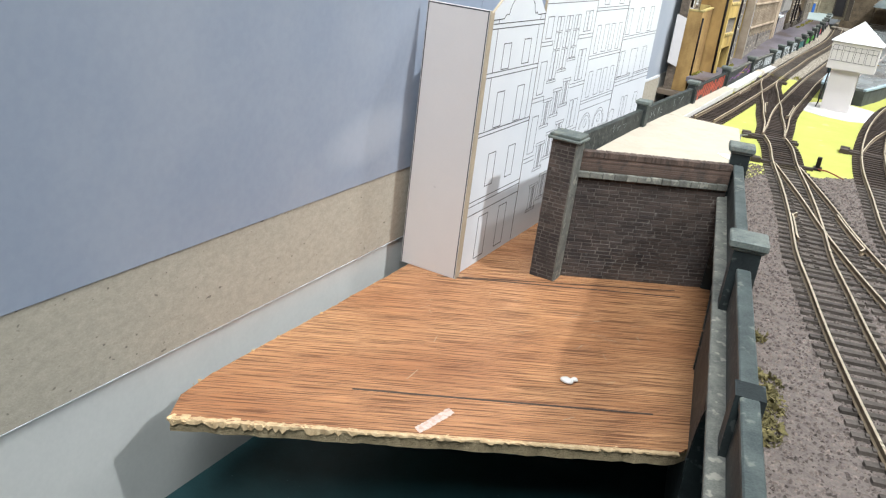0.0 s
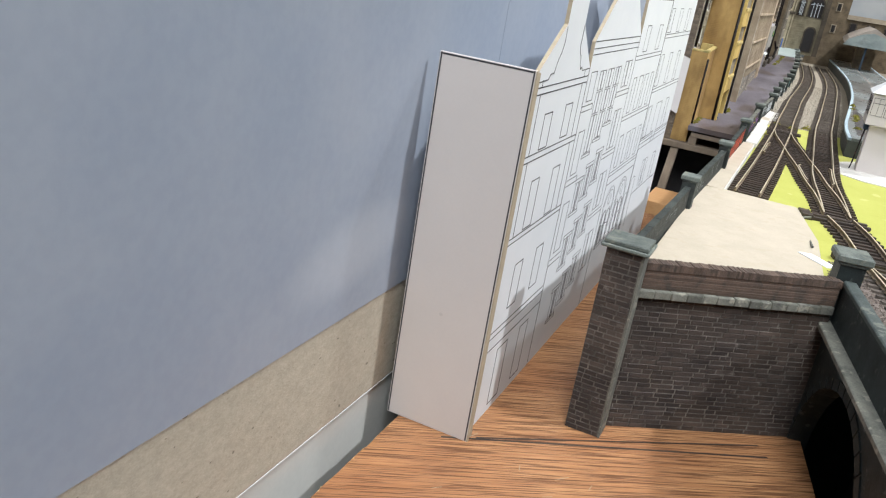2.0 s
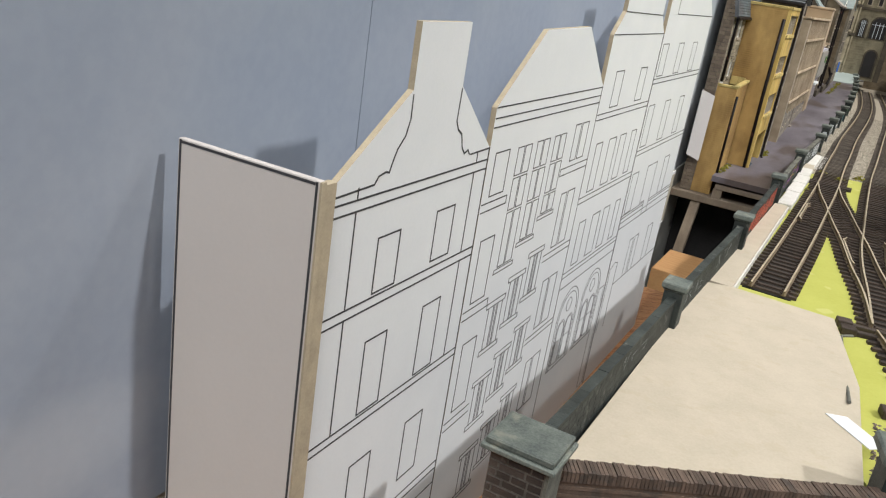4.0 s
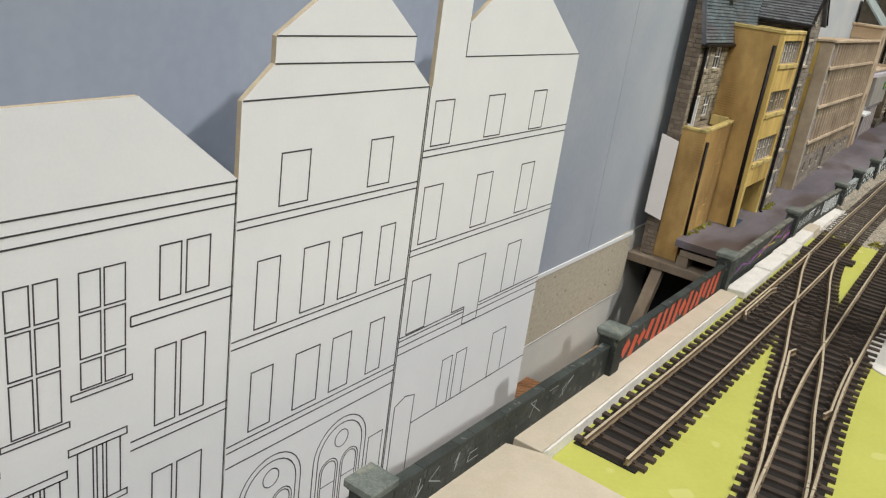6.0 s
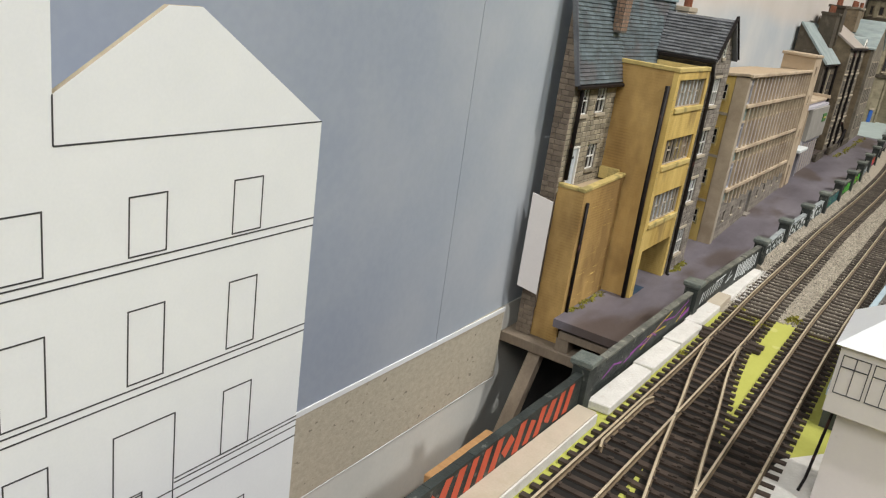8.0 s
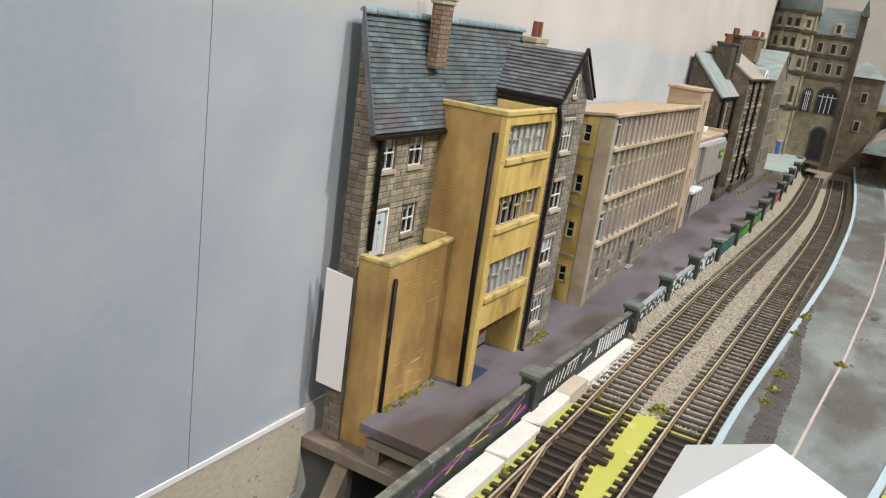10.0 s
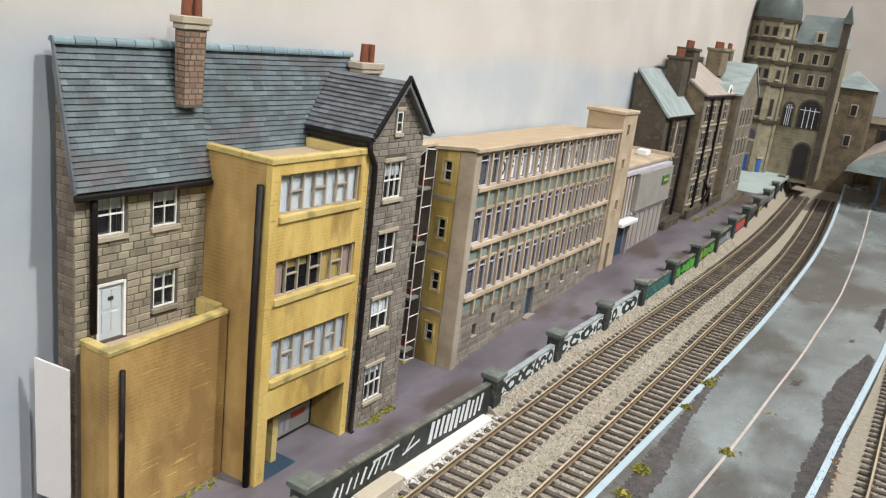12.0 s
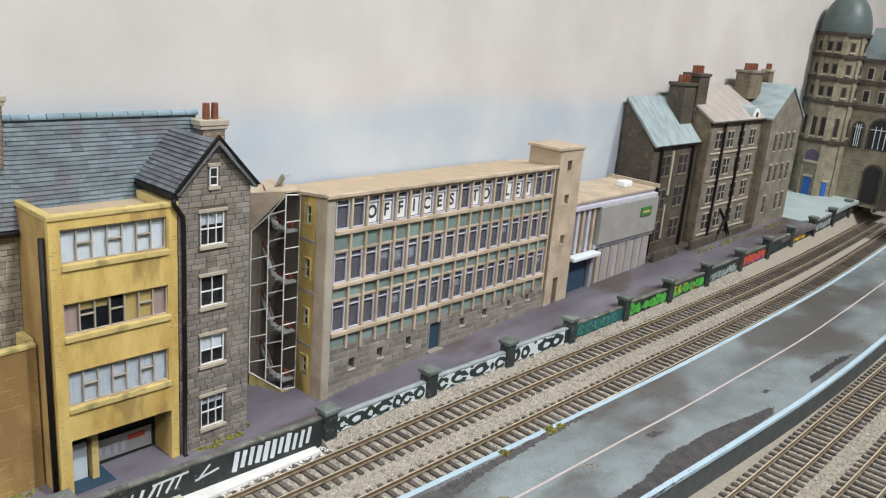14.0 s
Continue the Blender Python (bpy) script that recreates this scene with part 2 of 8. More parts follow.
MORTAR = make("mortar", (0.20, 0.18, 0.155), (0.018, 0.017, 0.017), 0.9, 55, 900, 0.5, mix=0.3)
FINEBRICK = make("small_brown_brick", (0.155, 0.105, 0.08), (0.065, 0.048, 0.04), 0.85, 90, 1500, 0.6, rand=0.25, detail=4, speck=0.5, speck_size=200, speck_at=0.56, edge=0.08, speck_col=(0.05, 0.045, 0.042))
GREENSTONE = make("weathered_green_stone", (0.20, 0.22, 0.195), (0.055, 0.07, 0.068), 0.6, 100, 1500, 0.5, rand=0.15, detail=4, speck=0.5, speck_size=150, speck_at=0.60, edge=0.1, speck_col=(0.27, 0.265, 0.215))
GREENDARK = make("dark_green_wall", (0.046, 0.054, 0.05), (0.013, 0.017, 0.017), 0.65, 80, 1500, 0.6, mix=0.3, rand=0.3, detail=3, speck=0.45, speck_size=240, speck_at=0.63, edge=0.06, speck_col=(0.20, 0.205, 0.185))
GREYLEDGE = make("grey_ledge", (0.19, 0.19, 0.16), (0.06, 0.062, 0.058), 0.8, 120, 1500, 0.4, rand=0.25, detail=3, speck=0.5, speck_size=220, speck_at=0.60, edge=0.06, speck_col=(0.36, 0.34, 0.28))
BALLASTBED = make("brown_ballast_bed", (0.20, 0.165, 0.145), (0.11, 0.09, 0.08), 0.95, 300, 1400, 0.9, dist=0.0008)
GRAIN = make("brown_ballast", (0.23, 0.185, 0.16), (0.075, 0.06, 0.054), 0.95, 300, 2500, 0.3, rand=0.5)
GREYBED = make("pale_ballast_bed", (0.38, 0.34, 0.275), (0.26, 0.23, 0.185), 0.95, 300, 1400, 0.9, dist=0.0008)
GREYGRAIN = make("pale_ballast", (0.47, 0.425, 0.355), (0.20, 0.18, 0.148), 0.95, 300, 2500, 0.3, rand=0.5)
SLEEPER = make("brown_sleeper", (0.062, 0.044, 0.034), (0.03, 0.021, 0.017), 0.6, 200, 2500, 0.4, rand=0.35)
GAPBLACK = make("black_gap_strip", (0.011, 0.009, 0.008), (0.007, 0.006, 0.005), 0.8, 200, 2500, 0)
DUSTY = make("dusty_sleeper", (0.125, 0.105, 0.088), (0.055, 0.046, 0.04), 0.9, 200, 2500, 0.4, rand=0.3)
RAILSIDE = make("rusty_rail", (0.25, 0.19, 0.12), (0.14, 0.10, 0.065), 0.55, 200, 2500, 0.3, metal=0.3)
RAILTOP = make("polished_rail", (0.86, 0.76, 0.58), (0.66, 0.56, 0.41), 0.3, 150, 2500, 0.1, metal=0.6)
ROAD = make("purple_grey_tarmac", (0.19, 0.175, 0.205), (0.075, 0.065, 0.078), 0.42, 14, 1500, 0.4, mix=0.2, stretch=(1.6, 0.7, 1), detail=6, speck=0.75, speck_size=13, speck_at=0.51, edge=0.09, speck_col=(0.068, 0.048, 0.038))
PAVE = make("pale_green_paving", (0.36, 0.42, 0.41), (0.28, 0.34, 0.335), 0.7, 30, 900, 0.2)
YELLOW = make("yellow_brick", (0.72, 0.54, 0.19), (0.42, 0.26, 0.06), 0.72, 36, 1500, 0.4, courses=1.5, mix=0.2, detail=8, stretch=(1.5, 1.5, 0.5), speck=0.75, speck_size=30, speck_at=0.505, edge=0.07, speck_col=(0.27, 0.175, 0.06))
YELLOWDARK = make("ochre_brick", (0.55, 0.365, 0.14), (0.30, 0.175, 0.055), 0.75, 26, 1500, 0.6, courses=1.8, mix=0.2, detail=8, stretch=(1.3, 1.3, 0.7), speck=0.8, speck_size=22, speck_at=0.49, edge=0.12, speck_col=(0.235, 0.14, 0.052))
YELLOWTRIM = make("yellow_trim", (0.64, 0.51, 0.21), (0.42, 0.31, 0.11), 0.7, 60, 1500, 0.25, detail=5, speck=0.7, speck_size=90, speck_at=0.54, edge=0.1, speck_col=(0.19, 0.17, 0.065))
STONE = make("buff_stone", (0.36, 0.315, 0.235), (0.21, 0.182, 0.135), 0.85, 110, 1600, 0.5, rand=0.22, detail=4, speck=0.5, speck_size=90, speck_at=0.58, edge=0.12, speck_col=(0.13, 0.11, 0.085))
STONEGAP = make("stone_joint", (0.13, 0.11, 0.085), (0.07, 0.06, 0.05), 0.9, 110, 1600, 0.3)
GREYSTONE = make("grey_stone", (0.27, 0.24, 0.205), (0.15, 0.132, 0.115), 0.85, 110, 1600, 0.5, rand=0.24, detail=4, speck=0.4, speck_size=90, speck_at=0.58, edge=0.12, speck_col=(0.11, 0.098, 0.088))
DRESSED = make("dressed_stone", (0.46, 0.40, 0.31), (0.34, 0.29, 0.225), 0.8, 110, 1600, 0.3)
SLATE = make("blue_slate", (0.15, 0.19, 0.205), (0.036, 0.05, 0.06), 0.5, 60, 1200, 0.5, mix=0.3, rand=0.28, detail=3, speck=0.5, speck_size=60, speck_at=0.55, edge=0.12, speck_col=(0.14, 0.12, 0.125))
SLATEGREY = make("purple_slate", (0.16, 0.17, 0.185), (0.07, 0.074, 0.085), 0.5, 90, 1200, 0.5, rand=0.28)
RIDGE = make("ridge_tile", (0.24, 0.32, 0.36), (0.15, 0.21, 0.24), 0.6, 120, 1500, 0.3, rand=0.2)
CHIMBRICK = make("chimney_brick", (0.30, 0.19, 0.13), (0.20, 0.13, 0.095), 0.85, 120, 1600, 0.5, rand=0.25)
POT = make("terracotta", (0.23, 0.075, 0.035), (0.13, 0.045, 0.025), 0.6, 150, 1500, 0.2)
BLACK = make("black_pipe", (0.014, 0.011, 0.011), (0.008, 0.006, 0.006), 0.55, 200, 2500, 0.3, spec=0.2, speck=0.6, speck_size=140, speck_at=0.66, speck_col=(0.10, 0.045, 0.04))
WHITE = make("white_frame", (0.80, 0.79, 0.76), (0.70, 0.69, 0.66), 0.5, 150, 2500, 0.05)
DOORBLUE = make("pale_blue_door", (0.55, 0.60, 0.64), (0.48, 0.53, 0.57), 0.5, 120, 2000, 0.1)
# near-black that paints shade into rooms, openings and voids
SHADEBLACK = make("interior_shade_black", (0.028, 0.026, 0.028), (0.016, 0.015, 0.016), 0.9, 60, 800, 0)
CURTAIN = make("pale_curtain", (0.80, 0.86, 0.92), (0.70, 0.77, 0.84), 0.9, 60, 300, 0.2, stretch=(1, 5, 0.3))
NET = make("net_curtain", (0.72, 0.77, 0.83), (0.45, 0.51, 0.58), 0.9, 700, 1500, 0.2)
PINKCURT = make("pink_curtain", (0.50, 0.36, 0.32), (0.40, 0.29, 0.26), 0.9, 200, 900, 0.2, stretch=(1, 5, 0.3))
YELCURT = make("yellow_curtain", (0.62, 0.47, 0.16), (0.5, 0.37, 0.12), 0.9, 200, 900, 0.2, stretch=(1, 5, 0.3))
CREAM = make("cream_concrete", (0.56, 0.455, 0.335), (0.33, 0.255, 0.18), 0.8, 45, 1400, 0.25, mix=0.3, detail=6, speck=0.6, speck_size=40, speck_at=0.55, edge=0.12, speck_col=(0.29, 0.22, 0.15))
GREYCREAM = make("grey_concrete", (0.44, 0.385, 0.315), (0.29, 0.25, 0.20), 0.8, 45, 1400, 0.25, detail=6, speck=0.6, speck_size=40, speck_at=0.56, edge=0.16, speck_col=(0.22, 0.185, 0.14))
SANDROOF = make("sanded_roof", (0.46, 0.35, 0.24), (0.36, 0.28, 0.19), 0.95, 50, 1500, 0.4)
TEALPANEL = make("teal_panel", (0.22, 0.29, 0.265), (0.15, 0.20, 0.185), 0.55, 160, 1500, 0.2, rand=0.25)
LILAC = make("lilac_frame", (0.54, 0.535, 0.60), (0.44, 0.435, 0.50), 0.5, 150, 1500, 0.1)
GLASS = glass_paint("window_glass", (0.04, 0.045, 0.055), 0.86)
OFFICEGLASS = glass_paint("office_glass", (0.125, 0.125, 0.145), 0.48)
DARKGLASS = glass_paint("smoked_glass", (0.03, 0.028, 0.03), 0.80)
STAIR = make("stair_grey", (0.45, 0.45, 0.42), (0.34, 0.34, 0.32), 0.7, 80, 900, 0.1)
REDRAIL = make("red_brown_rail", (0.26, 0.055, 0.025), (0.18, 0.04, 0.02), 0.6, 80, 900, 0.1)
NAVY = make("navy_paint", (0.03, 0.06, 0.10), (0.02, 0.045, 0.075), 0.6, 100, 900, 0.1)
MOSS = make("moss", (0.30, 0.27, 0.045), (0.14, 0.14, 0.025), 0.95, 300, 2500, 0.5, rand=0.4)
WEEDS = make("brown_weed", (0.19, 0.155, 0.06), (0.09, 0.08, 0.035), 0.95, 300, 2500, 0.5, rand=0.4)
PLATFORM = make("platform_asphalt", (0.26, 0.30, 0.31), (0.07, 0.072, 0.072), 0.28, 20, 900, 0.4, mix=0.25, stretch=(1, 0.6, 1), detail=8, speck=0.8, speck_size=12, speck_at=0.50, edge=0.07, speck_col=(0.075, 0.067, 0.061), dist=0.0003)
EDGEBLUE = make("pale_blue_edging", (0.42, 0.53, 0.60), (0.34, 0.44, 0.50), 0.6, 60, 1200, 0.2, rand=0.1)
PINKLINE = make("pink_line", (0.50, 0.42, 0.39), (0.38, 0.33, 0.31), 0.7, 90, 1200, 0.2)
PLATWALL = make("platform_brick", (0.10, 0.11, 0.105), (0.055, 0.06, 0.06), 0.8, 90, 1600, 0.4)
GRAFWHITE = make("white_spray_paint", (0.70, 0.74, 0.75), (0.58, 0.62, 0.64), 0.6, 150, 1500, 0.1)
GRAFRED = make("red_spray_paint", (0.60, 0.10, 0.045), (0.45, 0.07, 0.035), 0.6, 150, 1500, 0.1)
GRAFGREEN = make("green_spray_paint", (0.10, 0.50, 0.06), (0.07, 0.36, 0.05), 0.6, 150, 1500, 0.1)
GRAFYEL = make("yellow_spray_paint", (0.68, 0.52, 0.03), (0.55, 0.42, 0.03), 0.6, 150, 1500, 0.1)
GRAFPURPLE = make("purple_spray_paint", (0.30, 0.06, 0.36), (0.22, 0.04, 0.28), 0.6, 150, 1500, 0.1)
GRAFDARK = make("dark_green_spray_paint", (0.035, 0.05, 0.045), (0.02, 0.03, 0.028), 0.6, 150, 1500, 0.1)
GRAFPALE = make("faint_white_spray_paint", (0.36, 0.40, 0.41), (0.22, 0.25, 0.26), 0.7, 150, 1500, 0.1)
GRAFTEAL = make("teal_spray_paint", (0.02, 0.13, 0.15), (0.015, 0.08, 0.10), 0.6, 150, 1500, 0.1)
OLDSTONE = make("sooty_stone", (0.105, 0.085, 0.062), (0.036, 0.031, 0.025), 0.85, 60, 900, 0.5, mix=0.3, courses=5, detail=5, speck=0.4, speck_size=120, speck_at=0.57, edge=0.1, speck_col=(0.19, 0.165, 0.125))
OLDSTONELIGHT = make("sandy_stone", (0.23, 0.18, 0.12), (0.095, 0.075, 0.05), 0.85, 60, 900, 0.5, mix=0.3, courses=5, detail=5, speck=0.6, speck_size=80, speck_at=0.54, edge=0.14, speck_col=(0.065, 0.056, 0.045))
HALLSTONE = make("olive_stone", (0.32, 0.285, 0.20), (0.155, 0.135, 0.092), 0.85, 60, 900, 0.5, mix=0.3, courses=5, detail=5, speck=0.5, speck_size=80, speck_at=0.55, edge=0.14, speck_col=(0.10, 0.088, 0.066))
FANLIGHT = make("purple_fanlight", (0.13, 0.10, 0.16), (0.07, 0.055, 0.085), 0.4, 200, 900, 0.1)
TEALROOF = make("pale_teal_roof", (0.36, 0.425, 0.43), (0.20, 0.25, 0.26), 0.6, 50, 900, 0.3, mix=0.25, stretch=(0.6, 2.2, 1), detail=5, speck=0.5, speck_size=60, speck_at=0.54, edge=0.1, speck_col=(0.17, 0.20, 0.20))
BEIGEROOF = make("beige_roof", (0.42, 0.375, 0.34), (0.27, 0.24, 0.215), 0.7, 50, 900, 0.3, mix=0.25, stretch=(0.6, 2.2, 1))
DOMELEAD = make("lead_dome", (0.10, 0.125, 0.12), (0.06, 0.08, 0.078), 0.5, 80, 900, 0.2)
FASCIA = make("grey_fascia", (0.33, 0.32, 0.295), (0.25, 0.24, 0.225), 0.75, 60, 900, 0.2)
SIGNGREEN = make("sign_green", (0.06, 0.20, 0.05), (0.04, 0.14, 0.035), 0.5, 60, 900, 0.1)
LILACWALL = make("lilac_wall", (0.33, 0.31, 0.34), (0.26, 0.245, 0.27), 0.75, 60, 900, 0.2)
BLUEDOOR = make("bright_blue_door", (0.03, 0.12, 0.42), (0.02, 0.08, 0.3), 0.5, 90, 900, 0.1)
ROOMWALL = make("room_paint", (0.50, 0.50, 0.50), (0.46, 0.46, 0.46), 0.8, 4, 200, 0.05)
ROOMFLOOR = make("room_carpet", (0.16, 0.16, 0.17), (0.11, 0.11, 0.12), 0.95, 6, 300, 0.2)
CHIP = make("torn_wood_fibre", (0.70, 0.53, 0.32), (0.46, 0.31, 0.16), 0.95, 400, 2500, 0.6, rand=0.3)
GRIT = make("black_grit", (0.085, 0.077, 0.074), (0.03, 0.028, 0.029), 0.8, 150, 1800, 0.7, rand=0.5, dist=0.0005)
SHELFWOOD = make("grey_brown_board", (0.22, 0.175, 0.13), (0.14, 0.11, 0.085), 0.85, 80, 900, 0.3, stretch=(1, 1, 0.25))
LEAFBIT = make("golden_brown_flake", (0.42, 0.26, 0.08), (0.20, 0.11, 0.04), 0.7, 300, 2500, 0.3, rand=0.5)
PALESTONE = make("pale_grey_stone", (0.25, 0.225, 0.18), (0.115, 0.10, 0.08), 0.85, 60, 900, 0.4, mix=0.3, detail=5, speck=0.5, speck_size=90, speck_at=0.55, edge=0.14, speck_col=(0.09, 0.082, 0.07))
VIACOPE = make("sooty_green_coping", (0.105, 0.125, 0.118), (0.022, 0.031, 0.032), 0.55, 70, 1500, 0.5, detail=4, speck=0.55, speck_size=170, speck_at=0.60, edge=0.06, speck_col=(0.25, 0.26, 0.22))
VIADARK = make("sooty_green_masonry", (0.026, 0.036, 0.036), (0.008, 0.011, 0.012), 0.6, 90, 1500, 0.6, detail=3, speck=0.45, speck_size=260, speck_at=0.62, edge=0.06, speck_col=(0.13, 0.14, 0.13))
FLANKSTONE = make("brown_stone", (0.21, 0.165, 0.125), (0.11, 0.086, 0.068), 0.85, 110, 1600, 0.5, rand=0.25)

# ---- builders; all plan numbers are in millimetres ----
K = 0.001
RNG = random.Random(7)


def box(bm, x0, x1, y0, y1, z0, z1, m=None):
    vs = []
    for z in (z0, z1):
        for x, y in ((x0, y0), (x1, y0), (x1, y1), (x0, y1)):
            v = Vector((x * K, y * K, z * K))
            vs.append(bm.verts.new(m @ v if m else v))
    for f in ((3, 2, 1, 0), (4, 5, 6, 7), (0, 1, 5, 4), (1, 2, 6, 5), (2, 3, 7, 6), (3, 0, 4, 7)):
        bm.faces.new([vs[i] for i in f])
    return vs


def prism(bm, pts, axis, a, b):
    """A polygon, given in the two other axes, pushed along an axis from a to b."""
    def at(p, q):
        u, v = p
        return Vector({"x": (q, u, v), "y": (u, q, v), "z": (u, v, q)}[axis]) * K
    lo, hi = [bm.verts.new(at(p, a)) for p in pts], [bm.verts.new(at(p, b)) for p in pts]
    n = len(pts)
    bm.faces.new(lo[::-1])
    bm.faces.new(hi)
    for i in range(n):
        bm.faces.new((lo[i], lo[(i + 1) % n], hi[(i + 1) % n], hi[i]))


def tube(bm, pts, r, n=8):
    """A pipe of radius r along points."""
    pts = [Vector(p) * K for p in pts]
    rings = []
    for i, p in enumerate(pts):
        d = (pts[min(i + 1, len(pts) - 1)] - pts[max(i - 1, 0)]).normalized()
        a = d.orthogonal().normalized()
        b = d.cross(a)
        if rings:
            a0 = rings[-1][1]
            a = (a0 - d * a0.dot(d)).normalized()
            b = d.cross(a)
        rings.append(([bm.verts.new(p + (a * math.cos(2 * math.pi * k / n) + b * math.sin(2 * math.pi * k / n)) * r * K) for k in range(n)], a))
    for (r0, _), (r1, _) in zip(rings, rings[1:]):
        for k in range(n):
            bm.faces.new((r0[k], r0[(k + 1) % n], r1[(k + 1) % n], r1[k]))
    bm.faces.new(rings[0][0][::-1])
    bm.faces.new(rings[-1][0])


def wall(bm, u0, u1, v0, v1, d0, d1, holes=(), m=None, axis="x"):
    """A wall in the y-z plane (u along y, v up), from depth d0 to d1 along x, with rectangular openings (u0, u1, v0, v1) through it, as one closed skin. With axis y, u runs along x and the depth along y."""
    us = sorted({u for u in (u0, u1, *(h[0] for h in holes), *(h[1] for h in holes)) if u0 <= u <= u1})
    vs = sorted({v for v in (v0, v1, *(h[2] for h in holes), *(h[3] for h in holes)) if v0 <= v <= v1})
    nu, nv = len(us) - 1, len(vs) - 1
    made = {}

    def solid_at(i, j):
        if not (0 <= i < nu and 0 <= j < nv):
            return False
        a, b = (us[i] + us[i + 1]) / 2, (vs[j] + vs[j + 1]) / 2
        return not any(h[0] < a < h[1] and h[2] < b < h[3] for h in holes)

    def at(i, j, k):
        if (i, j, k) not in made:
            d = (d0, d1)[k]
            p = Vector((d, us[i], vs[j]) if axis == "x" else (us[i], d, vs[j])) * K
            made[i, j, k] = bm.verts.new(m @ p if m else p)
        return made[i, j, k]
    for i in range(nu):
        for j in range(nv):
            if not solid_at(i, j):
                continue
            for k in (0, 1):
                bm.faces.new([at(i, j, k), at(i + 1, j, k), at(i + 1, j + 1, k), at(i, j + 1, k)])
            for (di, dj), (p, q) in (((-1, 0), ((0, 0), (0, 1))), ((1, 0), ((1, 0), (1, 1))), ((0, -1), ((0, 0), (1, 0))), ((0, 1), ((0, 1), (1, 1)))):
                if not solid_at(i + di, j + dj):
                    bm.faces.new([at(i + p[0], j + p[1], 0), at(i + p[0], j + p[1], 1), at(i + q[0], j + q[1], 1), at(i + q[0], j + q[1], 0)])


def mesh_of(name, bm, material, bevel=0.0, smooth=False):
    bmesh.ops.recalc_face_normals(bm, faces=bm.faces)
    if bevel:
        bmesh.ops.bevel(bm, geom=[e for e in bm.edges if len(e.link_faces) == 2 and e.calc_face_angle(0) > 0.6], offset=bevel * K, segments=1, affect="EDGES", clamp_overlap=True)
    me = bpy.data.meshes.new(name)
    bm.to_mesh(me)
    bm.free()
    me.materials.append(material)
    if smooth:
        for p in me.polygons:
            p.use_smooth = True
    return me


def hang(ob, parent):
    if parent is not None:
        ob.parent = parent
        if parent.parent is None:
            ob.matrix_parent_inverse = parent.matrix_basis.inverted()
    return ob


def part(name, bm, material, parent, label="", bevel=0.0, smooth=False):
    ob = hang(new(name, mesh_of(name, bm, material, bevel, smooth)), parent)
    return tagged(ob, label)


def piece(name, me, parent, m):
    ob = hang(new(name, me), parent)
    ob.matrix_basis = m
    return ob


def thing(name, x, y, z, label, category, group="", kind=""):
    ob = new(name)
    ob.empty_display_size = 0.01
    ob.location = Vector((x, y, z)) * K
    ob.matrix_basis = Matrix.Translation(ob.location)
    return tagged(ob, label, category, group, kind)


def solid(name, bm, material, label, category, group="", kind="", bevel=0.0, smooth=False):
    return tagged(new(name, mesh_of(name, bm, material, bevel, smooth)), label, category, group, kind)


def one(fn, *args, **kw):
    bm = bmesh.new()
    fn(bm, *args, **kw)
    return bm


def boxes(*rows):
    bm = bmesh.new()
    for r in rows:
        box(bm, *r)
    return bm


def along(pts, step):
    """Points and headings at even steps along a line of plan points, smoothed."""
    p = np.array(pts, float)
    d = np.r_[0, np.cumsum(np.hypot(*np.diff(p, axis=0).T))]
    s = np.arange(step / 2, d[-1], step)
    x, y = np.interp(s, d, p[:, 0]), np.interp(s, d, p[:, 1])
    return [(a, b) for a, b in zip(x, y)]


def curve_pts(pts, step=12.0):
    """A smooth plan curve x(y) through points in order of y, sampled."""
    p = sorted(pts, key=lambda q: q[1])
    ys = np.array([q[1] for q in p], float)
    xs = np.array([q[0] for q in p], float)
    g = np.gradient(xs, ys)
    out = []
    for y in np.arange(ys[0], ys[-1] + 0.1, step):
        i = min(max(int(np.searchsorted(ys, y)) - 1, 0), len(ys) - 2)
        h = ys[i + 1] - ys[i]
        t = (y - ys[i]) / h
        x = (2 * t**3 - 3 * t**2 + 1) * xs[i] + (t**3 - 2 * t**2 + t) * h * g[i] + (-2 * t**3 + 3 * t**2) * xs[i + 1] + (t**3 - t**2) * h * g[i + 1]
        out.append((float(x), float(y)))
    return out


# ---- room shell: unseen, added to close the room and set the bounced light ----
solid("room_floor", boxes((-900, 3200, -2600, 4600, -1120, -1060)), ROOMFLOOR, "unseen dark grey carpet floor of the room, assumed", "floor", kind="structure")
solid("ceiling", boxes((-900, 3200, -2600, 4600, 1400, 1440)), ROOMWALL, "unseen grey ceiling of the room, added for bounced light", "ceiling", kind="structure")
solid("wall_west", boxes((-940, -900, -2600, 4600, -1060, 1400)), ROOMWALL, "unseen grey room wall, added for bounced light", "wall", kind="structure")
solid("wall_east", boxes((3200, 3240, -2600, 4600, -1060, 1400)), ROOMWALL, "unseen grey room wall, added for bounced light", "wall", kind="structure")
solid("wall_south", boxes((-900, 3200, -2640, -2600, -1060, 1400)), ROOMWALL, "unseen grey room wall, added for bounced light", "wall", kind="structure")
solid("wall_north", boxes((-900, 3200, 4600, 4640, -1060, 1400)), ROOMWALL, "unseen grey room wall, added for bounced light", "wall", kind="structure")

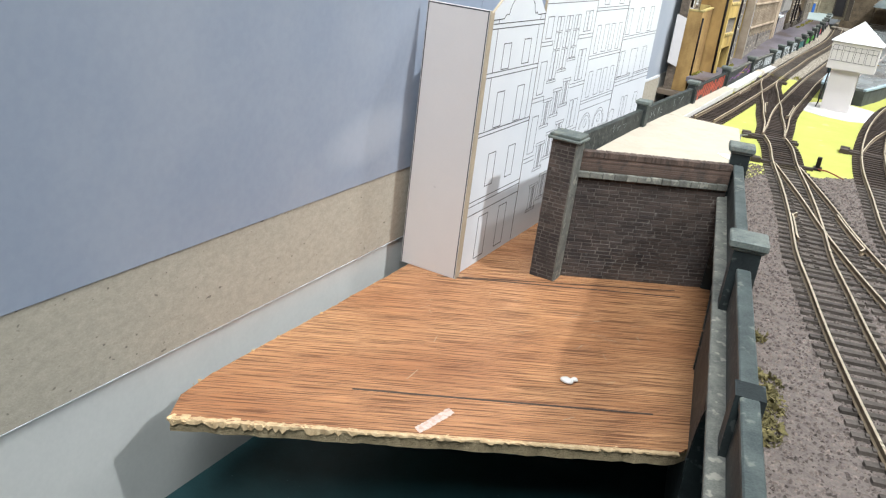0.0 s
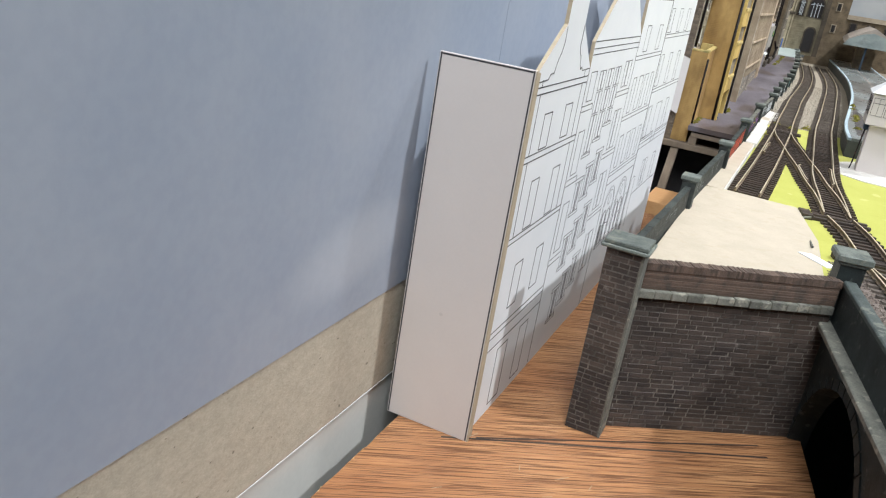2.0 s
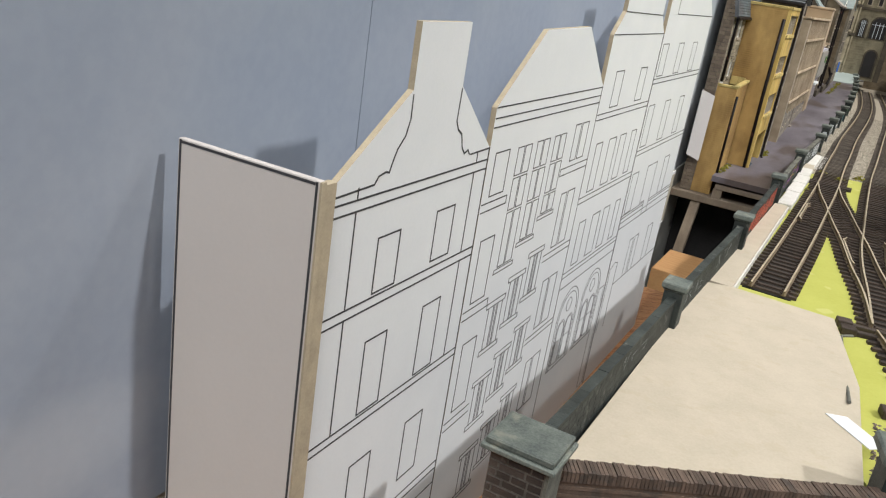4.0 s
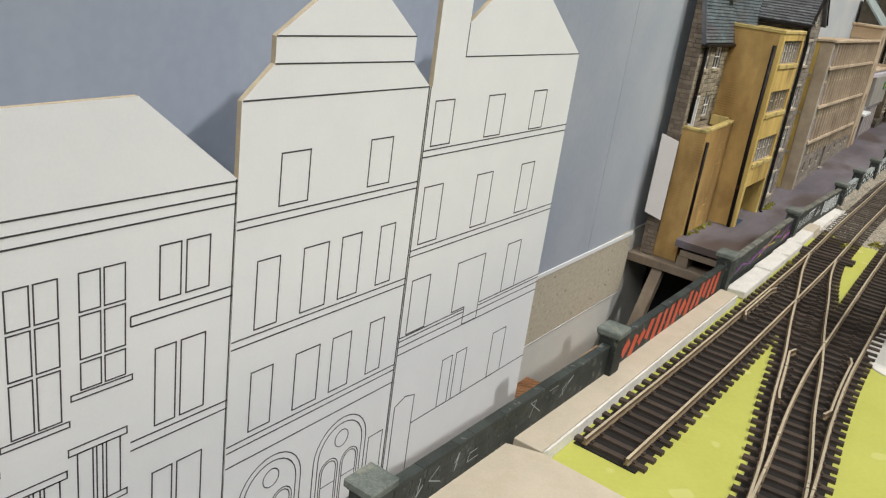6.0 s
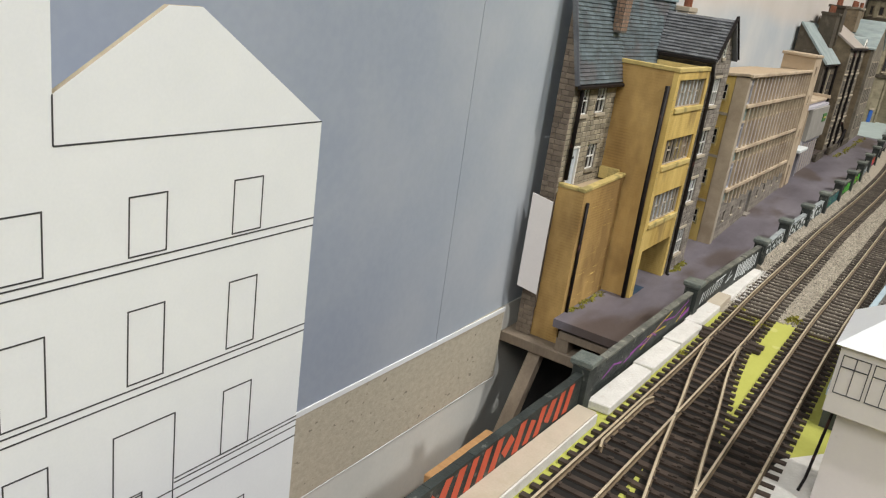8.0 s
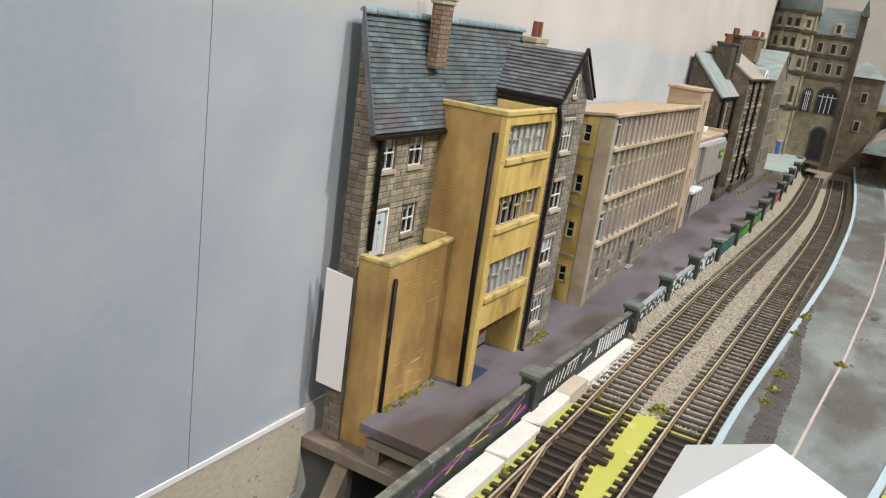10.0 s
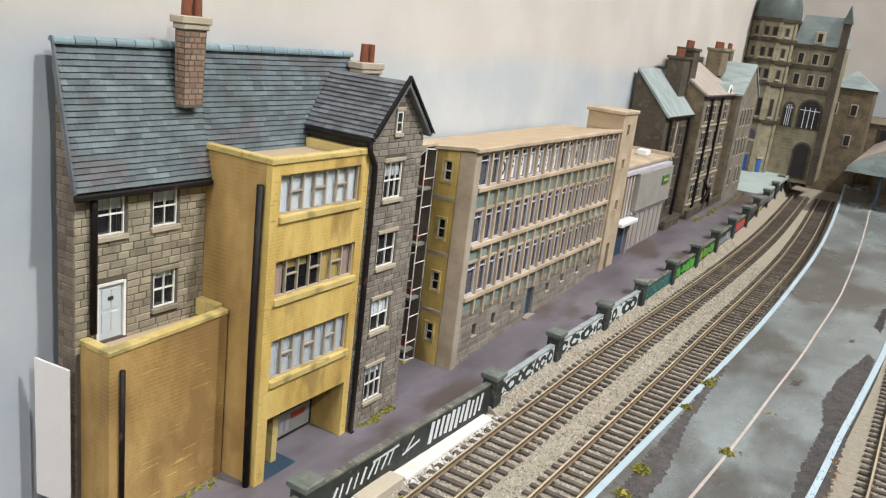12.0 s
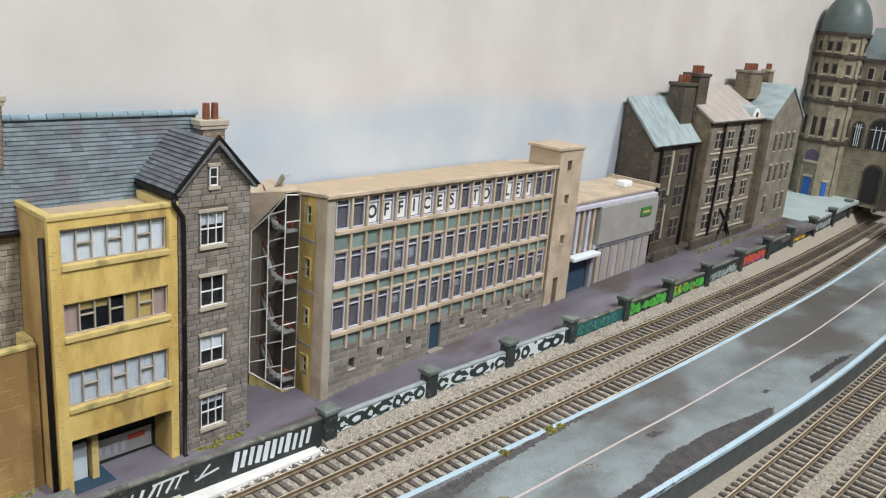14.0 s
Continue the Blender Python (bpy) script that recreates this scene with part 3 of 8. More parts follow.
# ---- backdrop and baseboards ----
backdrop = thing("backdrop", -240, 900, -70, "long painted sky backdrop board behind the layout", "backdrop", kind="structure")
part("sky_panel", boxes((-247, -241, -700, 492.8, 60.2, 760)), SKY, backdrop, "blue-grey sky")
part("sky_panel", boxes((-247, -241, 493.2, 935.7, 60.2, 760)), SKY, backdrop, "blue-grey sky")
part("sky_panel", one(prism, [(-241, 936.1), (-248.2, 1250), (-250, 2620), (-256, 2620), (-254, 1250), (-247, 936.1)], "z", 60.2, 760), SKY, backdrop, "blue-grey sky fading to warm white cloud")
part("end_panel", boxes((-300, 900, 2620, 2630, 60, 900)), SKY, backdrop, "pale cloudy end backdrop")
part("lower_board", boxes((-252, -242.6, -700, 2620, -70, 60)), PALEPAINT, backdrop, "pale grey painted lower board")
part("trim_strip", boxes((-246, -241.5, -700, 600, 13, 60)), GREYBOARD, backdrop, "flecked greyboard strip", bevel=0.3)
part("trim_strip", boxes((-246, -240.8, 600.4, 1010, 13, 60)), GREYBOARD, backdrop, "flecked greyboard strip", bevel=0.3)
part("paper_edge", boxes((-242.4, -241.44, -700, 600, 12.65, 13.0), (-242.4, -240.74, 600.4, 1010, 12.65, 13.0)), CARD, backdrop, "thin white torn paper edge")
part("paper_edge", boxes((-241, -240.3, 640, 1010, 57.6, 60.6)), CARD, backdrop, "torn white paper edge along the strip", bevel=0.2)
solid("lower_shelf", boxes((-400, 400, -500, 1200, -74, -66)), TEALBASE, "dark teal painted shelf below the layout", "shelf", kind="structure")


def deck_outline(grow=0.0):
    front = [(-219 + 186 * i / 46, 205 + 116 * i / 46) for i in range(47)]
    rough = [(x + RNG.uniform(-0.5, 0.5), y + RNG.uniform(-0.7, 0.7) - grow) for x, y in front]
    return rough + [(-29, 330), (-33, 352), (-64, 535), (-66, 864), (-231, 860)] + [(-229.6 + RNG.uniform(-0.35, 0.35), 400 - 4 * k) for k in range(41)] + [(-227.5, 219)]


deck = thing("loose_board", -120, 400, -7, "wood-veneered chipboard sheet with a rough sawn edge", "board")
part("veneer", one(prism, deck_outline(), "z", -1.2, 0), VENEER, deck, "reddish teak-grain veneer face")
part("core", one(prism, deck_outline(0.6), "z", -6.6, -1.25), RAWEDGE, deck, "torn pale chipboard core")


def flat_line(bm, p, q, w, z, h=0.12):
    p, q = Vector((*p, 0)), Vector((*q, 0))
    n = Vector((-(q - p).y, (q - p).x, 0)).normalized() * w / 2
    prism(bm, [tuple((p + n).xy), tuple((q + n).xy), tuple((q - n).xy), tuple((p - n).xy)], "z", z, z + h)


for p, q, w, z in (((-207, 410), (-75, 492), 1.1, 0.02), ((-194, 419), (-80, 500), 0.9, 0.16), ((-173, 271), (-51, 344), 1.3, 0.02)):
    part("pencil_line", one(flat_line, p, q, w, z), PENCIL, deck, "dark pencil guide line")
bm = bmesh.new()
CH = random.Random(8)
for k in range(330):
    a = CH.random() ** 1.5
    s = CH.uniform(0.25, 0.8) * (2.4 if a < 0.2 else 1.0)
    x, y = -219 + 186 * a, 205 + 116 * a
    m = Matrix.Translation((x * K, (y + CH.uniform(-0.9, 1.4 * s)) * K, CH.uniform(-1.6, -0.2) * K)) @ Matrix.Rotation(CH.uniform(-0.5, 1.6), 4, "Z") @ Matrix.Rotation(CH.uniform(-0.4, 0.4), 4, "X")
    box(bm, -s, s, -s * 0.45, s * 0.45, -0.3, CH.uniform(0.25, 0.5), m)
for k in range(30):
    y = CH.uniform(225, 412)
    sz = CH.uniform(0.15, 0.35) if k % 8 else 0.7
    m = Matrix.Translation(((-229.6 + CH.uniform(-0.4, 0.4)) * K, y * K, 0)) @ Matrix.Rotation(CH.uniform(0, 3), 4, "Z")
    box(bm, -sz, sz, -sz * 0.6, sz * 0.6, -0.5, sz * 0.8, m)
# the ragged pale band where the face has torn away
edge_dir = Vector((186, 116)).normalized()
out = Vector((edge_dir.y, -edge_dir.x))
n_band = 150
top_row, low_row, back_row = [], [], []
for k in range(n_band + 1):
    a = k / n_band
    deep = (2.3 if a < 0.35 else 1.25 - 0.9 * a) * CH.uniform(0.1, 1.25)
    base = Vector((-219, 205)) + edge_dir * (a * 219.2)
    proud = 1.3 + CH.uniform(-0.4, 0.5)
    q, r = base + out * proud, base + out * (proud + CH.uniform(-0.3, 0.6))
    back_row.append(bm.verts.new(Vector((*(base - out * CH.uniform(0.0, 1.4 if a < 0.35 else 0.5)), 0.10)) * K))
    top_row.append(bm.verts.new(Vector((*q, -0.1 + CH.uniform(-0.3, 0.2))) * K))
    low_row.append(bm.verts.new(Vector((*r, -deep - 0.6)) * K))
for k in range(n_band):
    bm.faces.new((back_row[k], back_row[k + 1], top_row[k + 1], top_row[k]))
    bm.faces.new((top_row[k], top_row[k + 1], low_row[k + 1], low_row[k]))
tagged(part("torn_fibre", bm, CHIP, deck, "pale torn wood fibres along the sawn edge"), kind="stuff")
bm = bmesh.new()
for k in range(26):
    x, y = CH.uniform(-200, -60), CH.uniform(290, 430)
    a = CH.uniform(0.3, 2.4)
    flat_line(bm, (x, y), (x + CH.uniform(2, 9) * math.cos(a), y + CH.uniform(2, 9) * math.sin(a)), 0.22, 0.01, 0.03)
tagged(part("scratch", bm, CARDEDGE, deck, "fine pale scratches"), kind="stuff")
smear = []
for k in range(30):
    a = k / 29
    smear.append((-132.5 + 4.5 * a - 2.0 + CH.uniform(-0.5, 0.4), 262 + 23 * a + 1.0))
for k in range(30):
    a = 1 - k / 29
    smear.append((-132.5 + 4.5 * a + 2.0 + CH.uniform(-0.4, 0.5), 262 + 23 * a - 1.0))
part("glue_mark", one(prism, smear, "z", 0.01, 0.14), GLUE, deck, "dried pinkish white glue smear")


def pebble(bm, x, y, z, sx, sy, sz):
    r = bmesh.ops.create_icosphere(bm, subdivisions=2, radius=1.0, matrix=Matrix.Translation((x * K, y * K, z * K)) @ Matrix.Diagonal((sx * K, sy * K, sz * K, 1)))
    for v in r["verts"]:
        v.co += Vector(noise.noise_vector(v.co * 900)) * 0.35 * K


bm = bmesh.new()
pebble(bm, -95, 344, 1.2, 3.6, 2.6, 1.3)
pebble(bm, -92, 346, 1.8, 1.8, 1.4, 1.2)
solid("filler_crumb", bm, PLASTER, "white crumb of dried filler on the veneered board", "debris", smooth=True)
solid("wood_block", boxes((-222, -190, 912, 975, -66, -1)), PINE, "sawn pine block standing on the lower shelf", "wood block", bevel=0.5)

# ---- printed card facades ----
FX = -199.0
facades = thing("card_mockup", -199, 600, 0, "white card mock-up of a street front with printed line drawing", "card model")


def outline(bm, pts, w=0.42, closed=True, x=FX):
    """A drawn line of even width with mitred corners, as one thin skin."""
    n = len(pts)
    p = [Vector(q) for q in pts]
    rows = []
    for i in range(n):
        a = (p[i] - p[i - 1]).normalized() if closed or i else (p[1] - p[0]).normalized()
        b = (p[(i + 1) % n] - p[i]).normalized() if closed or i < n - 1 else a
        t = (a + b).normalized() if (a + b).length > 0.1 else a
        s = Vector((-t.y, t.x)) * w / 2 / max(0.5, t.dot(a))
        rows.append([bm.verts.new(Vector((d, *(p[i] + s * k))) * K) for d, k in ((x + 0.02, 1), (x + 0.09, 1), (x + 0.09, -1), (x + 0.02, -1))])
    for i in range(n if closed else n - 1):
        a, b = rows[i], rows[(i + 1) % n]
        for k in range(4):
            bm.faces.new((a[k], a[(k + 1) % 4], b[(k + 1) % 4], b[k]))
    if not closed:
        bm.faces.new(rows[0])
        bm.faces.new(rows[-1][::-1])


def rect(y0, y1, z0, z1):
    return [(y0, z0), (y1, z0), (y1, z1), (y0, z1)]


def front(pts):
    body = part("front_panel", one(prism, pts, "x", FX - 1.7, FX), CARD, facades)
    body.data.materials.append(CARDEDGE)
    for p in body.data.polygons:
        p.material_index = 0 if abs(p.normal.x) > 0.5 else 1
    return body


def drawn(body, *shapes, w=0.42):
    for s in shapes:
        part("window_outline" if len(s) == 4 else "drawn_line", one(outline, s, w, len(s) > 2), INK, body)


def lines(body, *segs, w=0.42):
    for a, b in segs:
        part("drawn_line", one(outline, [a, b], w, False), INK, body)


# first house, with a broad chimney
f1 = front([(420, 0), (501, 0), (501, 156.5), (476.7, 176.5), (476.7, 193), (451, 193), (451, 177), (420, 156.5)])
lines(f1, ((420, 153), (501, 153)), ((420, 150.2), (501, 150.2)), ((420, 125), (501, 125)), ((420, 122.3), (501, 122.3)), ((420, 89.6), (501, 89.6)), ((420, 87.2), (501, 87.2)),
      ((420, 46), (501, 46)), ((420, 43), (501, 43)), ((420, 37), (501, 37)), ((432, 150.2), (432, 125)), ((492.5, 150.2), (492.5, 125)), ((432, 122.3), (432, 89.6)), ((492.5, 122.3), (492.5, 89.6)),
      ((432, 156), (432, 153)), ((493, 156), (493, 153)), ((488, 156.2), (501, 156.5)), ((500.6, 0), (500.6, 156.5)), w=0.5)
drawn(f1, rect(443.5, 454, 126, 141), rect(473, 483.5, 127, 142), rect(443.5, 454, 90.5, 112.3), rect(473, 483.5, 90.5, 113), rect(443.5, 454, 53, 74), rect(473, 483.5, 53, 74), rect(442, 455, 4, 33), rect(472, 484, 4, 33), w=0.5)
part("drawn_line", one(outline, [(451.2, 176), (451.4, 170), (450, 166), (447, 163), (445.5, 160), (444.5, 157.6), (443, 158), (440, 157.4), (438.5, 155.6), (421, 155)], 0.5, False), INK, f1, "ragged plaster outline by the chimney")
part("drawn_line", one(outline, [(476.6, 176), (476.3, 167), (478, 164.5), (480.5, 163), (482, 159), (484, 157), (486, 157.8), (487.5, 156.2)], 0.5, False), INK, f1, "ragged plaster outline by the chimney")

# second house, with a hipped roof and tall stair windows
f2 = front([(501.3, 0), (601, 0), (601, 169), (572, 192), (531, 191), (501.3, 168.5)])
lines(f2, ((501.6, 168.5), (601, 168.5)), ((501.6, 165.2), (601, 165.2)), ((501.6, 162.4), (601, 162.4)), ((502, 138), (521, 138)), ((502, 135.3), (521, 135.3)), ((521, 138), (521, 135.3)),
      ((570, 139), (601, 139)), ((570, 136.3), (601, 136.3)), ((570, 139), (570, 136.3)), ((502, 101), (521, 101)), ((502, 98), (521, 98)), ((521, 101), (521, 98)), ((570, 103.6), (601, 103.6)), ((570, 101), (601, 101)),
      ((569, 67), (600, 67)), ((569, 64.6), (600, 64.6)), ((600.6, 0), (600.6, 169)), ((502, 59), (521, 59)), ((502, 56), (521, 56)))
drawn(f2, rect(506.5, 517, 140, 154), rect(506.5, 517, 103, 125), rect(506.5, 517, 62, 88))
for y0, bottoms in ((524, (144, 132, 111.5)), (540.5, (144, 132, 117.5)), (557, (144, 132, 124))):
    top = 153.5
    for b in bottoms:
        drawn(f2, rect(y0, y0 + 5.2, b, top), rect(y0 + 6.2, y0 + 11.6, b, top), w=0.36)
        top = b - 1
    drawn(f2, rect(y0 - 2.5, y0 + 13.5, bottoms[-1] - 2.2, bottoms[-1] - 0.7), w=0.36)
for y0, z1 in ((522.5, 98), (538.5, 103.5), (554.5, 109)):
    for dz in (0, -31, -62):
        drawn(f2, rect(y0 - 1, y0 + 14.5, z1 - 2 + dz, z1 + dz), rect(y0 + 1.2, y0 + 5.2, z1 - 18.5 + dz, z1 - 2 + dz), rect(y0 + 6.2, y0 + 7.8, z1 - 18.5 + dz, z1 - 2 + dz), rect(y0 + 8.8, y0 + 12.6, z1 - 18.5 + dz, z1 - 2 + dz), rect(y0 - 1, y0 + 14.5, z1 - 20.3 + dz, z1 - 18.5 + dz), w=0.36)
for y0, y1, z0, z1 in ((578, 593, 141.2, 155.5), (577, 592.5, 105.5, 128), (576.5, 592.5, 69.5, 91), (576, 592, 30, 54)):
    drawn(f2, rect(y0, y0 + 6.2, z0, z1), rect(y0 + 7.8, y1, z0, z1))

# third house, with a stepped gable and arched shop windows
f3 = front([(601.2, 0), (679.6, 0), (679.6, 189), (669.5, 197), (669.5, 205), (649, 220), (634, 220), (611.5, 205), (611.5, 198), (601.2, 189)])
lines(f3, ((601.5, 189), (679.6, 189)), ((611.5, 198), (669.5, 197.3)), ((611.5, 205), (669.5, 205)), ((601.5, 157), (679.6, 157)), ((601.5, 154.7), (679.6, 154.7)), ((601.5, 121.4), (679.6, 121.4)), ((601.5, 119), (679.6, 119)),
      ((601.5, 87), (679.6, 87)), ((601.5, 84.8), (679.6, 84.8)), ((601.5, 79.5), (679.6, 79.5)), ((679.2, 0), (679.2, 189)))
drawn(f3, rect(616, 627, 159, 174), rect(653, 663.5, 159, 174), *[rect(a, b, 123, 144) for a, b in ((609.5, 618), (627.5, 638), (644, 653), (662.5, 670))], *[rect(a, b, 89, 109) for a, b in ((609.5, 618), (627.5, 638), (644, 653), (662.5, 670))])
for y0, y1 in ((607, 634), (640, 667)):
    for inset in (0, 2.2):
        c, r = (y0 + y1) / 2, (y1 - y0) / 2 - inset
        bm = bmesh.new()
        outline(bm, [(c - r, 36)] + [(c - r * math.cos(a * math.pi / 14), 62 + r * math.sin(a * math.pi / 14)) for a in range(15)] + [(c + r, 36)], 0.38, True)
        part("arched_window_outline", bm, INK, f3)
    for c in (y0 + 8.2, y0 + 18.8):
        for r in (4.6, 3.6):
            bm = bmesh.new()
            outline(bm, [(c - r, 38)] + [(c - r * math.cos(a * math.pi / 8), 56 + r * math.sin(a * math.pi / 8)) for a in range(9)] + [(c + r, 38)], 0.34, True)
            part("arched_light_outline", bm, INK, f3)
        drawn(f3, rect(c - 3.6, c + 3.6, 38, 50), w=0.3)
    bm = bmesh.new()
    outline(bm, [(y0 + 13.5 + 3.4 * math.cos(a * math.pi / 8), 67 + 3.4 * math.sin(a * math.pi / 8)) for a in range(16)], 0.34)
    part("drawn_ring", bm, INK, f3)
drawn(f3, rect(669, 677, 2, 60), w=0.36)

# fourth house, tall, with a chimney and a plain gable
f4 = front([(679.8, 0), (783, 0), (783, 198), (737, 229), (727, 229), (698, 209.5), (698, 232), (681, 232), (681, 189), (679.8, 189)])
lines(f4, ((698, 198.3), (783, 198)), ((698, 198.3), (698, 209.5)), ((680, 167.3), (783, 167.8)), ((680, 165), (783, 165.3)), ((680, 131.3), (783, 131.6)), ((680, 129), (783, 129.3)), ((680, 95.6), (722, 95.8)), ((733, 95.6), (783, 95.8)),
      ((680, 97), (722, 97.2)), ((733, 97), (783, 97.2)), ((680, 93.2), (783, 93.4)), ((680, 90), (783, 89.6)), ((695, 55), (783, 55)))
for zz in ((168.6, 184), (133, 154)):
    drawn(f4, rect(684, 695, *zz), rect(717, 728, *zz), rect(750, 760.5, *zz))
drawn(f4, rect(684, 695, 97.6, 119), rect(750, 761, 97, 119), rect(750, 761, 55, 77), rect(712, 719, 55, 77), rect(722, 729.5, 55, 77))
bm = bmesh.new()
outline(bm, [(713, 98), (713, 119), (732.5, 119), (732.5, 90), (722, 90), (722, 98)], 0.42)
outline(bm, [(683, 30), (683, 67), (689, 69.5), (695, 68), (695, 30)], 0.42, False)
part("drawn_line", bm, INK, f4, "notched shop window outline")
lines(f4, ((680.2, 0), (680.2, 189)))

part("side_panel", boxes((-236, -196.5, 413.4, 415.2, 0, 161.2)), PINKCARD, facades, "pinkish white card side", bevel=0.15)
# three ink lines paint the shade along the side panel's edges
for a in ((-235.6, -235.0, 413.30, 413.38, 0.4, 161), (-197.4, -196.8, 413.30, 413.38, 0.4, 161), (-234.9, -197.5, 413.30, 413.38, 160.2, 160.8)):
    part("drawn_line", boxes(a), INK, facades)
part("panel_edge", boxes((-196.45, -195.9, 413.5, 415.1, 0, 161)), CARDEDGE, facades, "brown cut card edge")
part("return_strip", boxes((-198.9, -196.6, 415.3, 419.8, 0, 160)), CARDEDGE, facades, "brown cut card edge")

# ---- skewed brick abutment wall ----
W0, W1 = Vector((-149, 467, 0)), Vector((-67, 519, 0))
WLEN = (W1 - W0).length
SKEW = math.degrees(math.atan2(W1.y - W0.y, W1.x - W0.x))
# local frame: x runs along the wall, -y is its outer face
WM = Matrix.Translation(W0 * K) @ Matrix.Rotation(radians(SKEW), 4, "Z")
abutment = thing("brick_abutment", -108, 492, 0, "dark sooty brick abutment wall with stone band and pier", "wall")
part("mortar_core", one(box, 0, WLEN, 0.5, 6, 0, 83.5, WM), MORTAR, abutment)
wx = 0.0
while wx < WLEN - 2:
    w = RNG.uniform(5, 9)
    part("band_stone", one(box, wx, min(wx + w - 0.2, WLEN), -2.2 + RNG.uniform(-0.3, 0.3), 1, 67.6, 71.4 + RNG.uniform(-0.25, 0.25), WM), GREYLEDGE, abutment, "", 0.35)
    wx += w
for k in range(7):
    part("brick_course", one(box, 0, WLEN, 0.1 if k % 2 else 0.25, 1, 71.5 + k * 1.3, 71.5 + k * 1.3 + 1.12, WM), FINEBRICK, abutment)
bm = bmesh.new()
wx = 0.0
while wx < WLEN:
    box(bm, wx, wx + 0.95, -0.2, 6, 80.6, 84 + RNG.uniform(-0.25, 0.15), WM)
    wx += 1.15
part("brick_coping", bm, FINEBRICK, abutment, "row of bricks on edge")

# pier at its end
pier = part("pier", boxes((-164, -148, 455.5, 469, 0, 90.5)), MORTAR, abutment)
part("pier_cap", boxes((-166.5, -145.5, 453, 471, 90.5, 92.2), (-165.6, -146.4, 453.8, 470.2, 92.2, 94.2)), GREENSTONE, pier, "weathered grey-green cap", bevel=0.4)
part("corner_strip", boxes((-148.2, -147.3, 455.2, 467, 0, 90)), GREYLEDGE, pier, "bare grey card edge")

# ---- viaduct parapet on the skew ----
V0, V1 = Vector((-66, 529, 0)), Vector((5, 158, 0))
VD = (V1 - V0).normalized()
# local frame: x runs from the abutment towards the open end, -y is the face above the void
VM = Matrix.Translation(V0 * K) @ Matrix.Rotation(math.atan2(VD.y, VD.x), 4, "Z")
viaduct = thing("viaduct_wall", -40, 380, -60, "dark green weathered viaduct side with arches and parapet", "viaduct")


def arched(x0, x1, c, r, z0, z1, spring):
    """A flat plate in local x and z with one arch cut out of its foot."""
    arc = [(c - r * math.cos(a * math.pi / 16), spring + r * math.sin(a * math.pi / 16)) for a in range(17)]
    return [(x0, z0), (c - r, z0)] + arc + [(c + r, z0), (x1, z0), (x1, z1), (x0, z1)]


def plate(bm, pts, d0, d1, m):
    lo = [bm.verts.new(m @ (Vector((u, d0, v)) * K)) for u, v in pts]
    hi = [bm.verts.new(m @ (Vector((u, d1, v)) * K)) for u, v in pts]
    n = len(pts)
    bm.faces.new(lo)
    bm.faces.new(hi[::-1])
    for i in range(n):
        bm.faces.new((lo[i], hi[i], hi[(i + 1) % n], lo[(i + 1) % n]))


SPANS = ((0, 186, 67, 57), (186, 378, 280, 62))
for x0, x1, c, r in SPANS:
    part("arch_wall", one(plate, arched(x0, x1, c, r, -66, 60, -6), -3, 6, VM), VIADARK, viaduct)
    bm = bmesh.new()
    for k in range(21):
        a0, a1 = math.pi * (k + 0.06) / 21, math.pi * (k + 0.94) / 21
        plate(bm, [(c - r * math.cos(a0), -6 + r * math.sin(a0)), (c - (r + 5) * math.cos(a0), -6 + (r + 5) * math.sin(a0)), (c - (r + 5) * math.cos(a1), -6 + (r + 5) * math.sin(a1)), (c - r * math.cos(a1), -6 + r * math.sin(a1))], -3.7, -2.9, VM)
    part("arch_ring", bm, VIADARK, viaduct, "ring of arch stones")
part("ledge", one(box, 2, 378, -7.6, 3, 60.2, 63.2, VM), GREYLEDGE, viaduct, "worn grey stone ledge", bevel=0.5)
part("parapet", one(box, 0, 378, -1.6, 2.2, 63.3, 82, VM), VIADARK, viaduct)
for x0, x1 in ((9, 176), (196, 300), (303, 378)):
    part("coping", one(box, x0, x1, -2.6, 3.2, 82, 84.8, VM), VIACOPE, viaduct, "smooth grey-green coping", bevel=0.5)
for x in (0, 186):
    p = part("parapet_pier", one(box, x - 6, x + 6, -5.2, 6, 60, 91, VM), VIADARK, viaduct)
    bm = bmesh.new()
    box(bm, x - 7.2, x + 7.2, -6.6, 7.2, 91, 92.4, VM)
    box(bm, x - 8.2, x + 8.2, -7.8, 8.2, 92.4, 96.2, VM)
    part("pier_cap", bm, GREENSTONE, p, "worn grey-green cap stone", bevel=0.7)
part("parapet_stub", one(box, 296, 306, -4, 5, 63, 84.9, VM), VIADARK, viaduct)
# near-black sheet paints the shade inside the arches
part("arch_back", one(box, -30, 378, 46, 50, -66, 60, VM), SHADEBLACK, viaduct, "black sheet for the shade inside the arches")


def tuft(bm, x, y, z, r, n, rng, m=None):
    """A clump of small crumbs."""
    for _ in range(n):
        a, d = rng.uniform(0, 6.283), rng.uniform(0, 1) ** 0.6
        s = rng.uniform(0.5, 1.2) * min(1.3, r / 4 + 0.4)
        p = Vector((x + r * d * math.cos(a), y + r * d * math.sin(a), z + r * (1 - d) * rng.uniform(0, 0.9))) * K
        if m:
            p = m @ p
        c = [bm.verts.new(p + Vector((rng.gauss(0, 1), rng.gauss(0, 1), rng.gauss(0, 1))) * s * 0.6 * K) for _ in range(4)]
        for f in ((0, 1, 2), (0, 2, 3), (0, 3, 1), (1, 3, 2)):
            bm.faces.new([c[i] for i in f])


